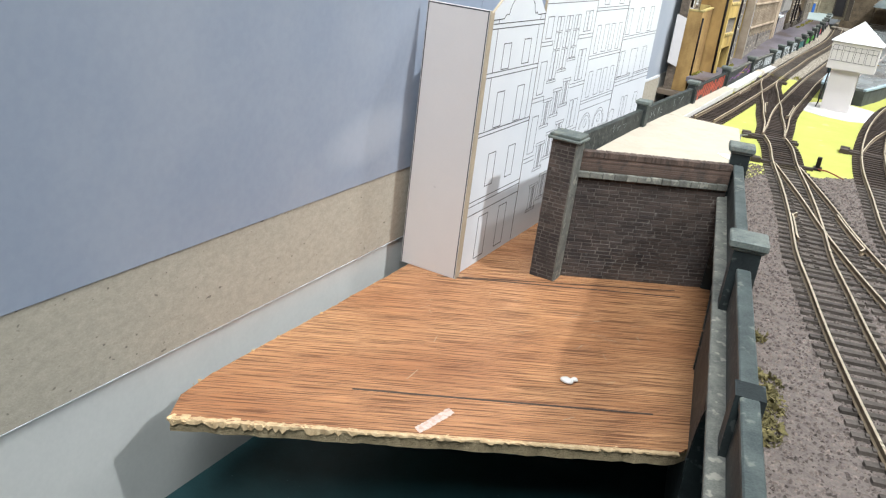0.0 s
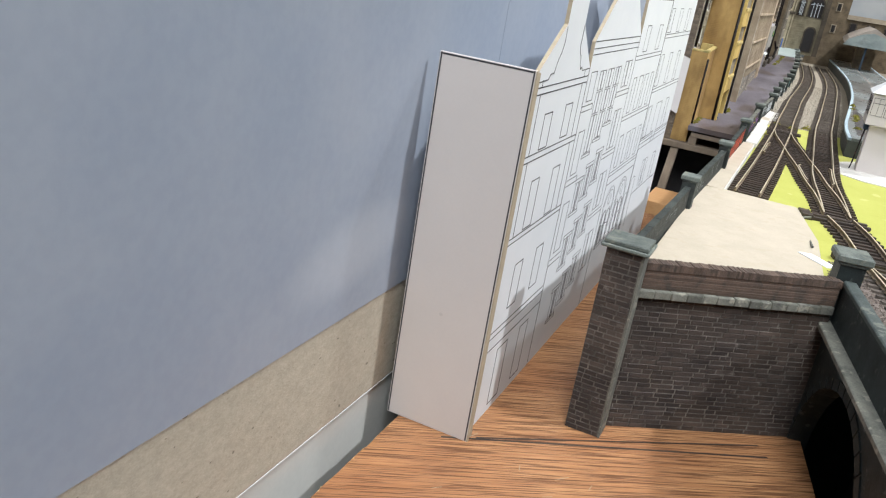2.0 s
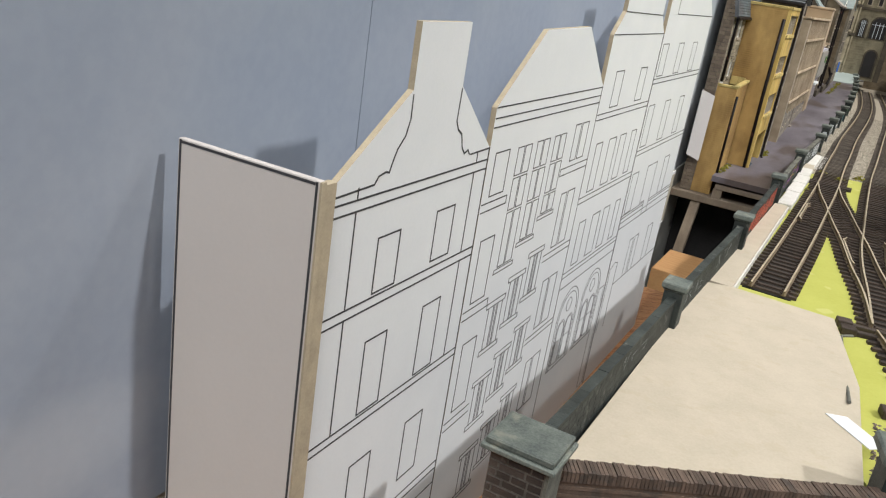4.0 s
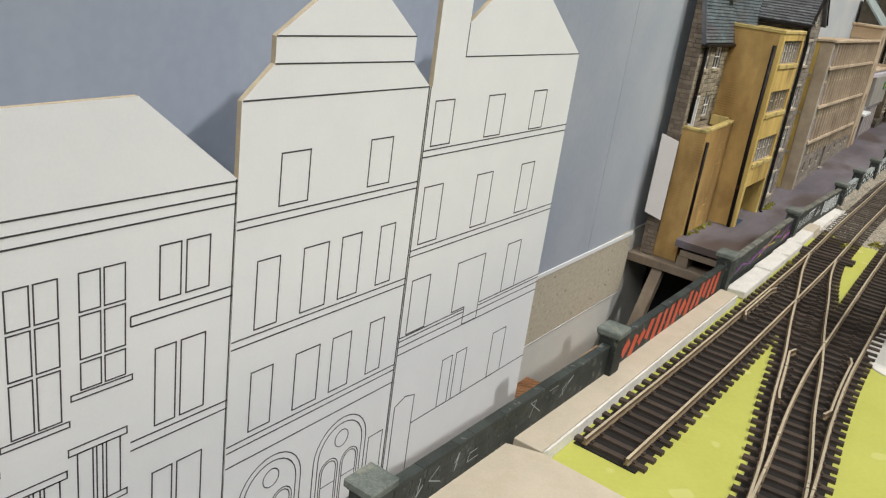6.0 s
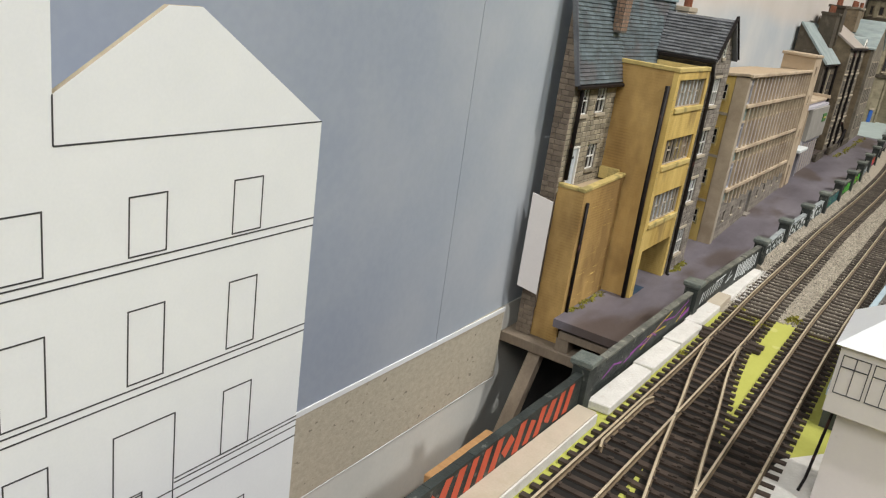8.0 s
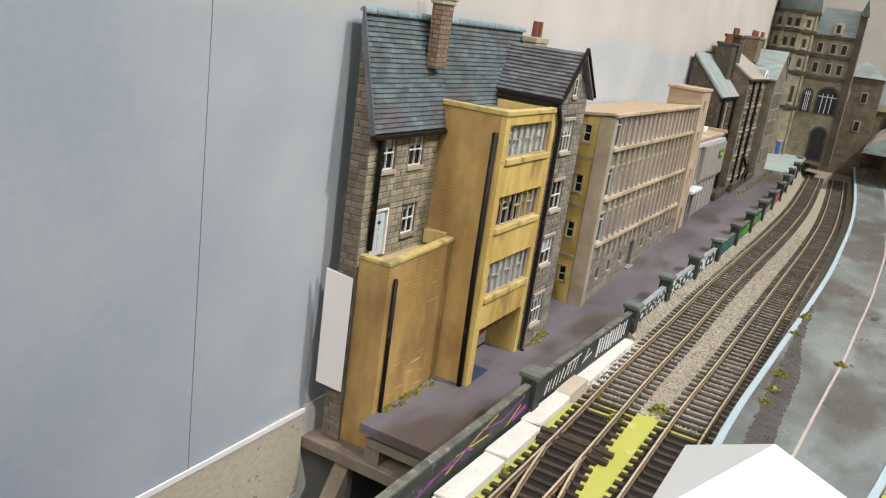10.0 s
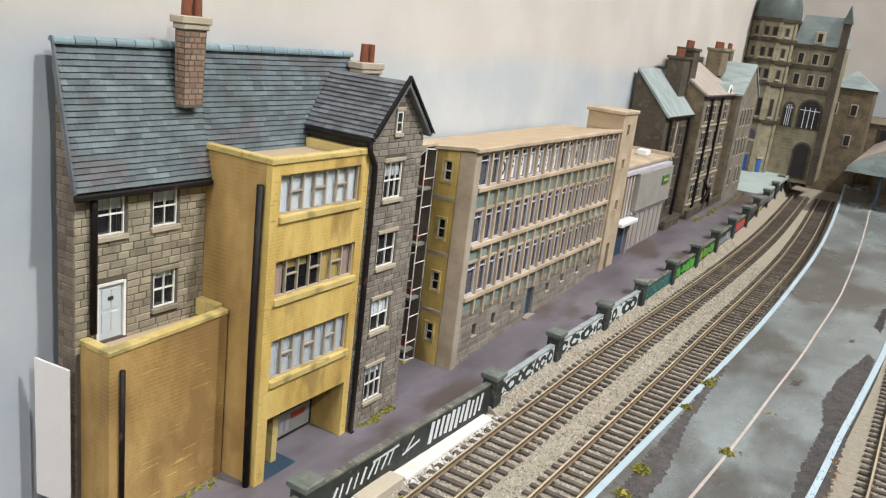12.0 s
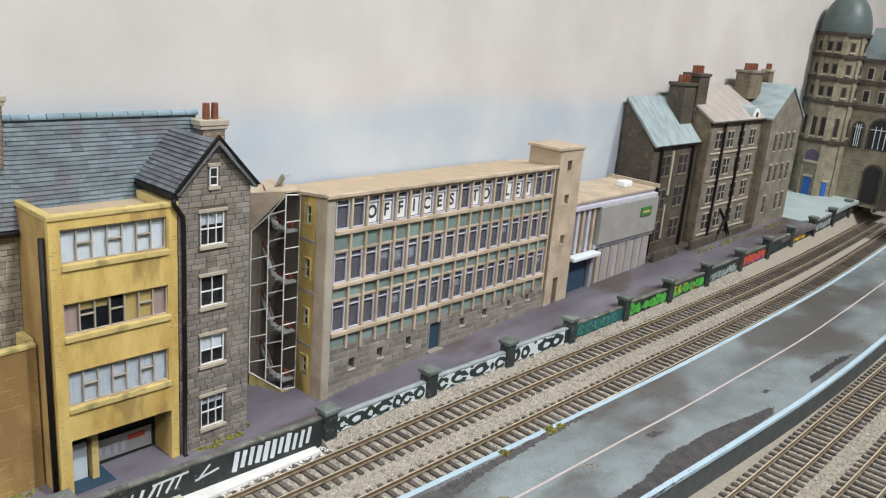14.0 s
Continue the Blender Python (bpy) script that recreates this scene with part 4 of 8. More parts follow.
bm = bmesh.new()
for k in range(9):
    tuft(bm, 262 + k * 5 + RNG.uniform(-2, 2), 8 + RNG.uniform(-2, 3), 71, RNG.uniform(3, 6), 90, RNG, VM)
tuft(bm, 232, 7, 72, 4, 90, RNG, VM)
solid("weed_clump", bm, WEEDS, "straggling brown-green weeds along the parapet foot", "plant", kind="stuff")

# ---- track boards ----
bed = thing("track_board", 0, 1000, 58, "track board with painted cork and ballast", "baseboard", kind="structure")
part("board", one(prism, [(-149, 474), (-66, 533), (-56, 470), (-30, 345), (12, 128), (500, 128), (500, 2600), (-162, 2600), (-148, 1000)], "z", 56, 69.5), PLATWALL, bed)
part("cork", one(prism, [(-150, 690), (-66, 540), (-45, 598), (-23, 595), (0, 621), (19, 683), (60, 700), (500, 780), (500, 1140), (-60, 1110), (-98, 1112), (-128, 1100), (-140, 1090), (-148, 1000)], "z", 69.5, 70.8), LIME, bed, "lime-yellow painted cork")
part("dark_ballast_bed", one(prism, [(-66, 534), (-30, 346), (12, 129), (499, 129), (499, 779), (60, 699), (19, 682), (0, 620), (-23, 594), (-45, 597)], "z", 69.5, 71.0), BALLASTBED, bed, "brown ballast glued down")
part("pale_ballast_bed", one(prism, [(-139, 1090.5), (-128, 1100.5), (-98, 1112.5), (-60, 1110.5), (499, 1140.5), (499, 2599), (-161, 2599), (-134, 1207)], "z", 69.5, 71.0), GREYBED, bed, "pale grey ballast glued down")


def grains(name, material, label, inside, n, box_, seed, smin, smax, z0):
    """Loose-looking stones: small tetrahedra and wedges in one mesh."""
    r = np.random.default_rng(seed)
    x = r.uniform(box_[0], box_[1], int(n * 2.2))
    y = r.uniform(box_[2], box_[3], int(n * 2.2))
    ok = np.array([inside(a, b) for a, b in zip(x, y)])
    x, y = x[ok][:n], y[ok][:n]
    n = len(x)
    s = r.uniform(smin, smax, n)
    shape = np.array([[1, 0, 0], [-0.6, 0.8, 0], [-0.5, -0.9, 0], [0.1, 0.1, 1.0], [0.3, -0.5, 0.6]], float)
    a = r.uniform(0, 6.283, n)
    v = np.repeat(shape[None], n, 0) * s[:, None, None] * r.uniform(0.7, 1.3, (n, 5, 1))
    c, sn = np.cos(a)[:, None], np.sin(a)[:, None]
    vx = v[..., 0] * c - v[..., 1] * sn + x[:, None]
    vy = v[..., 0] * sn + v[..., 1] * c + y[:, None]
    ground = np.array([z0(a, b) for a, b in zip(x, y)])[:, None] if callable(z0) else z0
    vz = v[..., 2] * 0.9 + ground - 0.1
    co = np.stack([vx, vy, vz], -1).reshape(-1, 3) * K
    f = np.array([[0, 1, 3], [1, 2, 3], [2, 4, 3], [4, 0, 3], [2, 0, 4]])
    faces = (f[None] + 5 * np.arange(n)[:, None, None]).reshape(-1, 3)
    me = bpy.data.meshes.new(name)
    me.from_pydata(co.tolist(), [], faces.tolist())
    me.materials.append(material)
    tagged(hang(new(name, me), bed), label, kind="stuff")


# ---- tracks ----
LINE_A = curve_pts([(-124, 708), (-121.5, 800), (-119.5, 930), (-118.5, 1040), (-119.5, 1140), (-119, 1250), (-119, 1370), (-117, 1480), (-114.5, 1600), (-113.5, 1720), (-115, 1860), (-121, 2020), (-132, 2240)])
LINE_B = curve_pts([(-66, 700), (-69.5, 750), (-74, 800), (-76.5, 850), (-77, 900), (-78.5, 1050), (-78.5, 1130), (-77, 1200), (-76, 1260), (-74.5, 1370), (-73.5, 1450), (-71.5, 1600), (-72, 1740), (-77, 1900), (-84, 2040), (-95, 2240)])
LINE_X = curve_pts([(-66, 700), (-72, 750), (-81, 800), (-88.5, 850), (-97.5, 900), (-105.5, 950), (-114, 1000), (-118.5, 1040)])
LINE_M = curve_pts([(-66, 700), (-57, 670), (-45, 607), (-29, 536), (-15, 465), (-5, 409), (4, 373), (14, 332), (38, 248), (66, 165), (80, 130)])
LINE_N = curve_pts([(-45, 607), (-29, 560), (-12, 508), (0.5, 467), (17, 420), (40, 362), (70, 295), (110, 215)])
LINE_T = curve_pts([(70, 300), (45, 420), (31, 489), (22, 562), (12.5, 641), (8.3, 704), (7, 769), (10, 893), (18, 988), (32, 1070), (43, 1150), (48, 1250), (49.5, 1340), (51, 1600), (53, 2240)])
LINE_D = curve_pts([(8.3, 704), (13, 769), (34, 893), (56, 988), (75, 1100), (86, 1250), (90, 1390), (92, 1600), (94, 2240)])


PLAN = {}


def x_at(line, y):
    ys, xs = PLAN.get(id(line)) or PLAN.setdefault(id(line), (np.array([p[1] for p in line]), np.array([p[0] for p in line])))
    if y < ys[0] - 1 or y > ys[-1] + 1:
        return None
    return float(np.interp(y, ys, xs))


def offset(line, d):
    p = np.array(line)
    t = np.gradient(p, axis=0)
    t /= np.hypot(t[:, 0], t[:, 1])[:, None]
    return [(float(a), float(b)) for a, b in np.c_[p[:, 0] + t[:, 1] * d, p[:, 1] - t[:, 0] * d]]


RAIL_TOP = 75.0


def rail_mesh(name, pts, drop=0.0):
    bm = bmesh.new()
    prof = [(-0.95, 72.3), (-0.95, 72.6), (-0.3, 73.0), (-0.3, 74.2), (-0.5, 74.4), (-0.5, RAIL_TOP), (0.5, RAIL_TOP), (0.5, 74.4), (0.3, 74.2), (0.3, 73.0), (0.95, 72.6), (0.95, 72.3)]
    p = np.array(pts)
    t = np.gradient(p, axis=0)
    t /= np.hypot(t[:, 0], t[:, 1])[:, None]
    rings = [[bm.verts.new(Vector((x + ty * u, y - tx * u, v - drop)) * K) for u, v in prof] for (x, y), (tx, ty) in zip(p, t)]
    for a, b in zip(rings, rings[1:]):
        for k in range(len(prof)):
            f = bm.faces.new((a[k], a[(k + 1) % len(prof)], b[(k + 1) % len(prof)], b[k]))
            f.material_index = 1 if k == 5 else 0
    bm.faces.new(rings[0])
    bm.faces.new(rings[-1][::-1])
    me = mesh_of(name, bm, RAILSIDE)
    me.materials.append(RAILTOP)
    return me


def sleeper_mesh(material):
    bm = boxes((-14.5, 14.5, -1.35, 1.35, 70.2, 72.3))
    for s in (-1, 1):
        for d in (-1.6, 1.6):
            box(bm, s * 8.25 + d - 0.55, s * 8.25 + d + 0.55, -0.9, 0.9, 72.3, 73.0)
    return mesh_of("sleeper", bm, material)


SL_DARK, SL_DUSTY = sleeper_mesh(SLEEPER), sleeper_mesh(DUSTY)


def track(label, line, drop=0.0, mate=None, skip=None, left_rail=True, right_rail=True, pitch=7.7):
    """Two rails on sleepers. Where a mate runs close by, the sleepers reach under it; skip is a line whose sleepers serve this one too."""
    mid = line[len(line) // 2]
    ob = thing("railway_track", mid[0], mid[1], 70, label, "track", group="tracks of the layout")
    for d, on in ((-8.25, left_rail), (8.25, right_rail)):
        if on:
            hang(new("rail", rail_mesh("rail", offset(line, d), drop)), ob)
    cork = [p for p in line if 604 < p[1] < 1102]
    if len(cork) > 2:
        # black strip that darkens the gaps between the sleepers
        part("track_web", one(lambda b: prism(b, offset(cork, -12.2) + offset(cork, 12.2)[::-1], "z", 70.85, 71.3 - drop)), GAPBLACK, ob)
    d = 0.0
    nxt = pitch / 2
    for p, q in zip(line, line[1:]):
        seg = math.dist(p, q)
        while nxt < d + seg:
            f = (nxt - d) / seg
            x, y = p[0] + f * (q[0] - p[0]), p[1] + f * (q[1] - p[1])
            nxt += pitch
            if any((s := x_at(k, y)) is not None and abs(s - x) < 27 for k in (skip or ())):
                continue
            x0, x1 = x - 14.5, x + 14.5
            for k in mate or ():
                s = x_at(k, y)
                if s is not None and abs(s - x) < 27:
                    x0, x1 = min(x0, s - 14.5), max(x1, s + 14.5)
            near = SL_DARK if 600 < y < 1105 else SL_DUSTY
            ang = math.atan2(q[1] - p[1], q[0] - p[0]) - math.pi / 2
            piece("sleeper", near, ob, Matrix.Translation(((x0 + x1) / 2 * K, y * K, RNG.uniform(-0.12, 0.1) * K)) @ Matrix.Rotation(ang + RNG.gauss(0, 0.012), 4, "Z") @ Matrix.Diagonal(((x1 - x0) / 29, 1, 1, 1)))
        d += seg
    return ob


track("straight siding on dark sleepers beside the boundary wall", LINE_A, mate=[LINE_X])
track("main line on dark sleepers beside the platform", LINE_B, mate=[LINE_X])
track("crossover between siding and main line", LINE_X, 0.06, skip=[LINE_A, LINE_B])
track("curved main line sunk in brown ballast", LINE_M, mate=[LINE_N])
track("diverging track sunk in brown ballast", LINE_N, 0.06, skip=[LINE_M])
track("curved track behind the platform", LINE_T, mate=[LINE_D])
track("outer track on pale ballast", LINE_D, 0.06, skip=[LINE_T])


def check_rail(line, y0, y1, side):
    pts = [p for p in offset(line, side) if y0 <= p[1] <= y1]
    pts = [(pts[0][0] - side * 0.25, pts[0][1] - 6)] + pts + [(pts[-1][0] - side * 0.25, pts[-1][1] + 6)]
    ob = thing("check_rail", pts[0][0], pts[0][1], 72, "short rusty check rail beside the running rail", "rail")
    hang(new("rail", rail_mesh("rail", pts, 0.1)), ob)


check_rail(LINE_M, 430, 480, -6.6)
check_rail(LINE_N, 440, 500, 6.6)
check_rail(LINE_B, 800, 870, 6.6)
check_rail(LINE_A, 880, 940, -6.6)
check_rail(LINE_X, 800, 860, -6.6)

for x, y, ang in ((-64, 690, 12), (-66, 698, 10), (-45, 611, 14), (-119, 1046, 0), (-119, 1054, 0), (8, 706, 0), (8, 714, 0)):
    bm = bmesh.new()
    m = Matrix.Translation((x * K, y * K, 0)) @ Matrix.Rotation(radians(ang), 4, "Z")
    box(bm, -21, 19, -1.7, 1.7, 70.9, 73.2, m)
    box(bm, -24, -17, -3.2, 3.2, 70.9, 74.5, m)
    solid("point_tie_bar", bm, SLEEPER, "dark plastic tie bar moving the point blades", "point tie bar", group="point tie bars", bevel=0.3)
bm = boxes((-26, -23, 622, 626, 70.8, 80), (-27.5, -21.5, 619, 629, 70.8, 72.5))
solid("point_lever", bm, BLACK, "small black point lever standing on lime cork", "lever", bevel=0.4)
bm = bmesh.new()
tube(bm, [(-24, 620, 72), (-18, 616, 73), (-12, 612, 72.5), (-6, 608, 71.5)], 0.5)
solid("copper_wire", bm, REDRAIL, "short bent orange wire end", "wire")
bm = bmesh.new()
tube(bm, [(-80, 592, 77.5), (-82, 620, 75), (-85, 655, 74), (-86.5, 668, 75), (-82, 671, 75.5)], 0.7)
solid("grey_wire", bm, GREYLEDGE, "grey bell wire lying along the card edge", "wire")


def in_front(x, y):
    if x < -66 + 78 * (533 - y) / 405 - 2 or y < 140 or y > 596 + max(0, (x + 23) * 1.1):
        return False
    return not any((s := x_at(k, y)) is not None and abs(abs(s - x) - 8.25) < 1.0 for k in (LINE_M, LINE_N, LINE_T))


def in_far(x, y):
    s = x_at(LINE_A, y)
    if s is None or x < -138 or -56 < x < 36:
        return False
    for k in (LINE_A, LINE_B, LINE_T, LINE_D):
        c = x_at(k, y)
        if c is not None and abs(abs(c - x) - 8.25) < 1.2:
            return False
    return y > 1108


grains("brown_stones", GRAIN, "loose brown ballast stones", in_front, 42000, (-70, 130, 140, 700), 3, 0.4, 1.0, 71.0)
grains("pale_stones", GREYGRAIN, "loose pale grey ballast stones", in_far, 62000, (-140, 110, 1090, 1700), 4, 0.4, 0.95, 71.0)

# ---- card and filler strips by the boundary wall ----
solid("card_sheet", one(prism, [(-148.5, 474), (-72, 522), (-77, 612), (-91, 684), (-138, 686), (-152, 681), (-152, 474)], "z", 72, 76.6), CREAMCARD, "cream card sheet covering the deck behind the abutment", "card", bevel=0.2)
solid("card_strip", one(prism, [(-150, 687), (-138.5, 687), (-137, 905), (-146, 905)], "z", 71, 76.2), CREAMCARD, "cream card strip beside the boundary wall", "card", bevel=0.2)
solid("white_strip", one(prism, [(-138.3, 688), (-137.4, 690), (-136, 904), (-136.8, 904)], "z", 71, 75.8), PLASTER, "white edging strip along the siding", "strip")
for y0, y1, x1 in ((914, 968, -134.8), (969.5, 1012, -134.8), (1013, 1050, -134.6), (1050.6, 1092, -136), (1120, 1202, -136.5)):
    solid("filler_slab", one(prism, [(-145.5, y0), (x1, y0 + 1), (x1 + 0.4, y1 - 1), (-144.5, y1)], "z", 71, 75.4 if y0 < 1100 else 73.2), PLASTER, "white filler slab beside the boundary wall", "slab", group="filler slabs", bevel=0.5)
solid("card_strip", boxes((-145, -136.6, 1092.5, 1119.5, 71, 74.9)), CREAMCARD, "short cream card strip beside the boundary wall", "card", bevel=0.2)
solid("paper_scrap", one(prism, [(-87, 577), (-72, 561), (-67, 566), (-80, 580)], "z", 76.7, 77.0), CARD, "small white paper scrap on the card", "paper")

# ---- boundary wall ----
PIERS = [(-153, 612, 0), (-149.5, 761, 0), (-148.5, 911, 0), (-147.8, 1064, -1.2), (-143, 1211, -2.2), (-143.5, 1295, -1.8), (-141.5, 1374, -0.8), (-139.5, 1449, 0.6), (-138.4, 1528, 1.8), (-137.8, 1604, 3.6), (-138, 1680, 5.8), (-139.5, 1762, 6.6), (-140.5, 1837, 9), (-144, 1917, 9.6), (-147, 2000, 10), (-151, 2085, 11), (-156, 2168, 12), (-162, 2250, 12.6), (-169, 2335, 13)]
# top of each stretch of wall over the datum, and where the ground meets it
TOPS = [88.5, 88.5, 88.5, 88, 88.4] + [85.6, 86.2, 87.4, 88.4, 89.8, 91.6, 93, 94.4, 96, 96.6, 97.2, 98.2, 98.8, 99.2]
FEET = [71.6, 76.6, 76.2, 75.6, 75.4] + [76, 76, 76.2, 76.8, 77.6, 78.6, 79.6, 80.4, 81.4, 82, 82.6, 83.4, 84, 84.4]
boundary = thing("boundary_wall", -148, 900, 60, "low dark green railway boundary wall with piers and graffiti", "wall")
stations = [(-156, 466, 0)] + PIERS
panels = []
for (x0, y0, h0), (x1, y1, h1), wall_top in zip(stations, stations[1:], TOPS):
    bm = bmesh.new()
    pts = [(x0 - 1.6, y0 + 3.5), (x0 + 1.6, y0 + 3.5), (x1 + 1.6, y1 - 3.5), (x1 - 1.6, y1 - 3.5)]
    prism(bm, pts, "z", 40, wall_top)
    panels.append(part("panel", bm, GREENDARK, boundary, "" if y0 < 700 else "panel sprayed with graffiti", bevel=0.2))
    bm = bmesh.new()
    n = max(3, int((y1 - y0) / 9))
    for k in range(n):
        a, b = (k + 0.004) / n, (k + 0.996) / n
        ya, yb = y0 + 4 + (y1 - y0 - 8) * a, y0 + 4 + (y1 - y0 - 8) * b
        xa, xb = x0 + (x1 - x0) * a, x0 + (x1 - x0) * b
        j = RNG.uniform(-0.2, 0.2)
        prism(bm, [(xa - 1.8, ya), (xa + 1.8, ya), (xb + 1.8, yb), (xb - 1.8, yb)], "z", wall_top, wall_top + 1.1 + j * 0.7)
    part("coping", bm, GRAFPALE if 1205 < y0 < 1400 else GREYLEDGE if y0 > 900 else GREENDARK, panels[-1], "worn coping touched with white spray" if 1205 < y0 < 1400 else "worn coping")
for x, y, h in PIERS:
    p = part("pier", boxes((x - 4, x + 4, y - 4.4, y + 4.4, 40, 92.5 + h)), GREENDARK, boundary, bevel=0.3)
    part("pier_cap", boxes((x - 4.7, x + 4.7, y - 5, y + 5, 92.5 + h, 93.4 + h), (x - 5.3, x + 5.3, y - 5.7, y + 5.7, 93.4 + h, 96.2 + h)), GREENSTONE, p, "grey-green cap stone", bevel=0.45)


def on_panel(i, a, h, lift=0.0):
    """A place on the track side of panel i: a from 0 to 1 along it, h from 0 at its foot to 16 at its top."""
    (x0, y0, _), (x1, y1, _) = stations[i], stations[i + 1]
    return Vector((x0 + 1.75 + lift + (x1 - x0) * a, y0 + 4 + (y1 - y0 - 8) * a, FEET[i] + (TOPS[i] - FEET[i]) * h / 16)) * K


def strokes(i, polys, material, w, lift=0.0, name="graffiti"):
    """Flat painted strokes on a panel: broken lines of (along, height)."""
    bm = bmesh.new()
    length = (stations[i + 1][1] - stations[i][1] - 8)
    tall = (TOPS[i] - FEET[i]) / 16
    for poly in polys:
        for (a0, h0), (a1, h1) in zip(poly, poly[1:]):
            d = Vector(((a1 - a0) * length, (h1 - h0) * tall))
            if d.length < 1e-6:
                continue
            d.normalize()
            n = Vector((-d.y, d.x)) * w / 2
            e = d * w * 0.35
            q = []
            for (a, h), s, k in (((a0, h0), 1, -1), ((a1, h1), 1, 1), ((a1, h1), -1, 1), ((a0, h0), -1, -1)):
                q.append(bm.verts.new(on_panel(i, a + (s * n.x + k * e.x) / length, min(16, max(0, h + (s * n.y + k * e.y) / tall)), lift)))
            bm.faces.new(q)
    return part(name, bm, material, panels[i], "sprayed paint strokes")


def blot(i, c, h, ra, rh, material, lift, rng, wobble=0.16, n=14, a_min=0.0, a_max=1.0):
    """A filled uneven spot of paint."""
    bm = bmesh.new()
    vs = []
    for k in range(n):
        g = 1 + rng.uniform(-wobble, wobble)
        vs.append(bm.verts.new(on_panel(i, min(a_max, max(a_min, c + ra * g * math.cos(k * 6.2832 / n))), min(16, max(0, h + rh * g * math.sin(k * 6.2832 / n))), lift)))
    bm.faces.new(vs)
    part("graffiti", bm, material, panels[i], "sprayed paint spot")


def wash(i, a0, a1, h0, h1, material, lift, rng, n=16, jag=1.2):
    """A band of paint with uneven upper and lower edges."""
    bm = bmesh.new()
    low = [bm.verts.new(on_panel(i, a0 + (a1 - a0) * k / n, max(0, h0 + rng.uniform(-jag, jag)), lift)) for k in range(n + 1)]
    high = [bm.verts.new(on_panel(i, a0 + (a1 - a0) * k / n, min(16, h1 + rng.uniform(-jag, jag)), lift)) for k in range(n + 1)]
    for k in range(n):
        bm.faces.new((low[k], low[k + 1], high[k + 1], high[k]))
    part("graffiti", bm, material, panels[i], "sprayed paint ground")


def bubble(i, c, ra, rng, lift=0.06, ground=None, h=8.0, rh=7.2):
    """A dark fat ring with a pale heart, as in bubble writing."""
    blot(i, c, h + rng.uniform(-0.6, 0.6), ra, rh, GRAFDARK, lift, rng)
    blot(i, c + rng.uniform(-0.01, 0.012), h - 0.6, ra * 0.42, rh * 0.42, ground or GRAFWHITE, lift + 0.05, rng, 0.22, 10)
    if rng.random() < 0.6:
        strokes(i, [[(c + ra * 0.2, h), (c + ra * 0.95, h - rng.uniform(1.5, 5))]], ground or GRAFWHITE, 0.9, lift + 0.05)


def scrawl(rng, a0, a1, n, h0, h1):
    """Angular marks standing side by side, without meaning."""
    out = []
    for k in range(n):
        a = a0 + (a1 - a0) * k / n
        w = (a1 - a0) / n * 0.75
        out.append([(a + w * rng.uniform(0, 1), rng.choice((h0, h1, (h0 + h1) / 2))) for _ in range(4)])
    return out


GR = random.Random(21)
# faint chalky scribble, then red block writing as bars, then thin tags
strokes(0, scrawl(GR, 0.5, 0.75, 3, 10, 15), GRAFPALE, 0.35)
strokes(1, scrawl(GR, 0.08, 0.36, 4, 5, 13) + scrawl(GR, 0.55, 0.80, 3, 6, 14), GRAFPALE, 0.4)
for k in range(15):
    u = 0.06 + 0.06 * k
    strokes(2, [[(u, GR.choice((1.5, 1.5, 6))), (u + 0.022, GR.choice((14.5, 14.5, 10)))]], GRAFRED, GR.uniform(4.2, 5.4))
strokes(3, [[(0.30, 3), (0.42, 7), (0.50, 5), (0.66, 12), (0.8, 8), (0.95, 13)], [(0.35, 6), (0.55, 9), (0.6, 5)], [(0.12, 4), (0.2, 8), (0.27, 5)]], GRAFPURPLE, 0.9)
strokes(3, [[(0.45, 3), (0.62, 11), (0.75, 15)], [(0.5, 9), (0.7, 6)], [(0.84, 2), (0.93, 9)]], GRAFYEL, 0.8)
strokes(3, [[(0.88, 3), (0.97, 5)]], GRAFPURPLE, 2.4)
# white tag: thin slanting bars, then heavy upright ones
for k in range(9):
    u = 0.08 + 0.034 * k
    strokes(4, [[(u, 2 + 0.35 * k), (u + GR.uniform(0.012, 0.03), 9 + 0.5 * k)]], GRAFWHITE, GR.uniform(1.0, 1.7))
strokes(4, [[(0.27, 12), (0.40, 13)], [(0.43, 5), (0.52, 8)], [(0.44, 5), (0.485, 12.5)]], GRAFWHITE, 1.2)
for k in range(11):
    u = 0.588 + 0.033 * k
    strokes(4, [[(u, 2.6 + GR.uniform(-0.8, 0.8)), (u + 0.012, 12.6 + GR.uniform(-1, 1))]], GRAFWHITE, GR.uniform(2.2, 3.2))
# three panels of bubble writing, white ground and dark rings
for i, spots in ((5, ((0.07, 0.05), (0.21, 0.085), (0.36, 0.055), (0.50, 0.085), (0.66, 0.05), (0.78, 0.055), (0.92, 0.06))), (6, ((0.10, 0.07), (0.33, 0.105), (0.50, 0.03), (0.62, 0.105), (0.80, 0.03), (0.92, 0.07))), (7, ((0.05, 0.06), (0.22, 0.06), (0.58, 0.12), (0.78, 0.10)))):
    wash(i, 0.0, 1.0 if i < 7 else 0.93, 0.8, 15.8, GRAFWHITE, 0.0, GR)
    for c, ra in spots:
        if ra > 0.045:
            bubble(i, c, ra * 1.22, GR)
        else:
            blot(i, c, 6 + GR.uniform(-3, 6), ra, 4.6, GRAFDARK, 0.06, GR)
    for k in range(4):
        blot(i, GR.uniform(0.05, 0.9), GR.choice((1.5, 14.8)), GR.uniform(0.02, 0.045), 1.6, GRAFDARK, 0.07, GR)
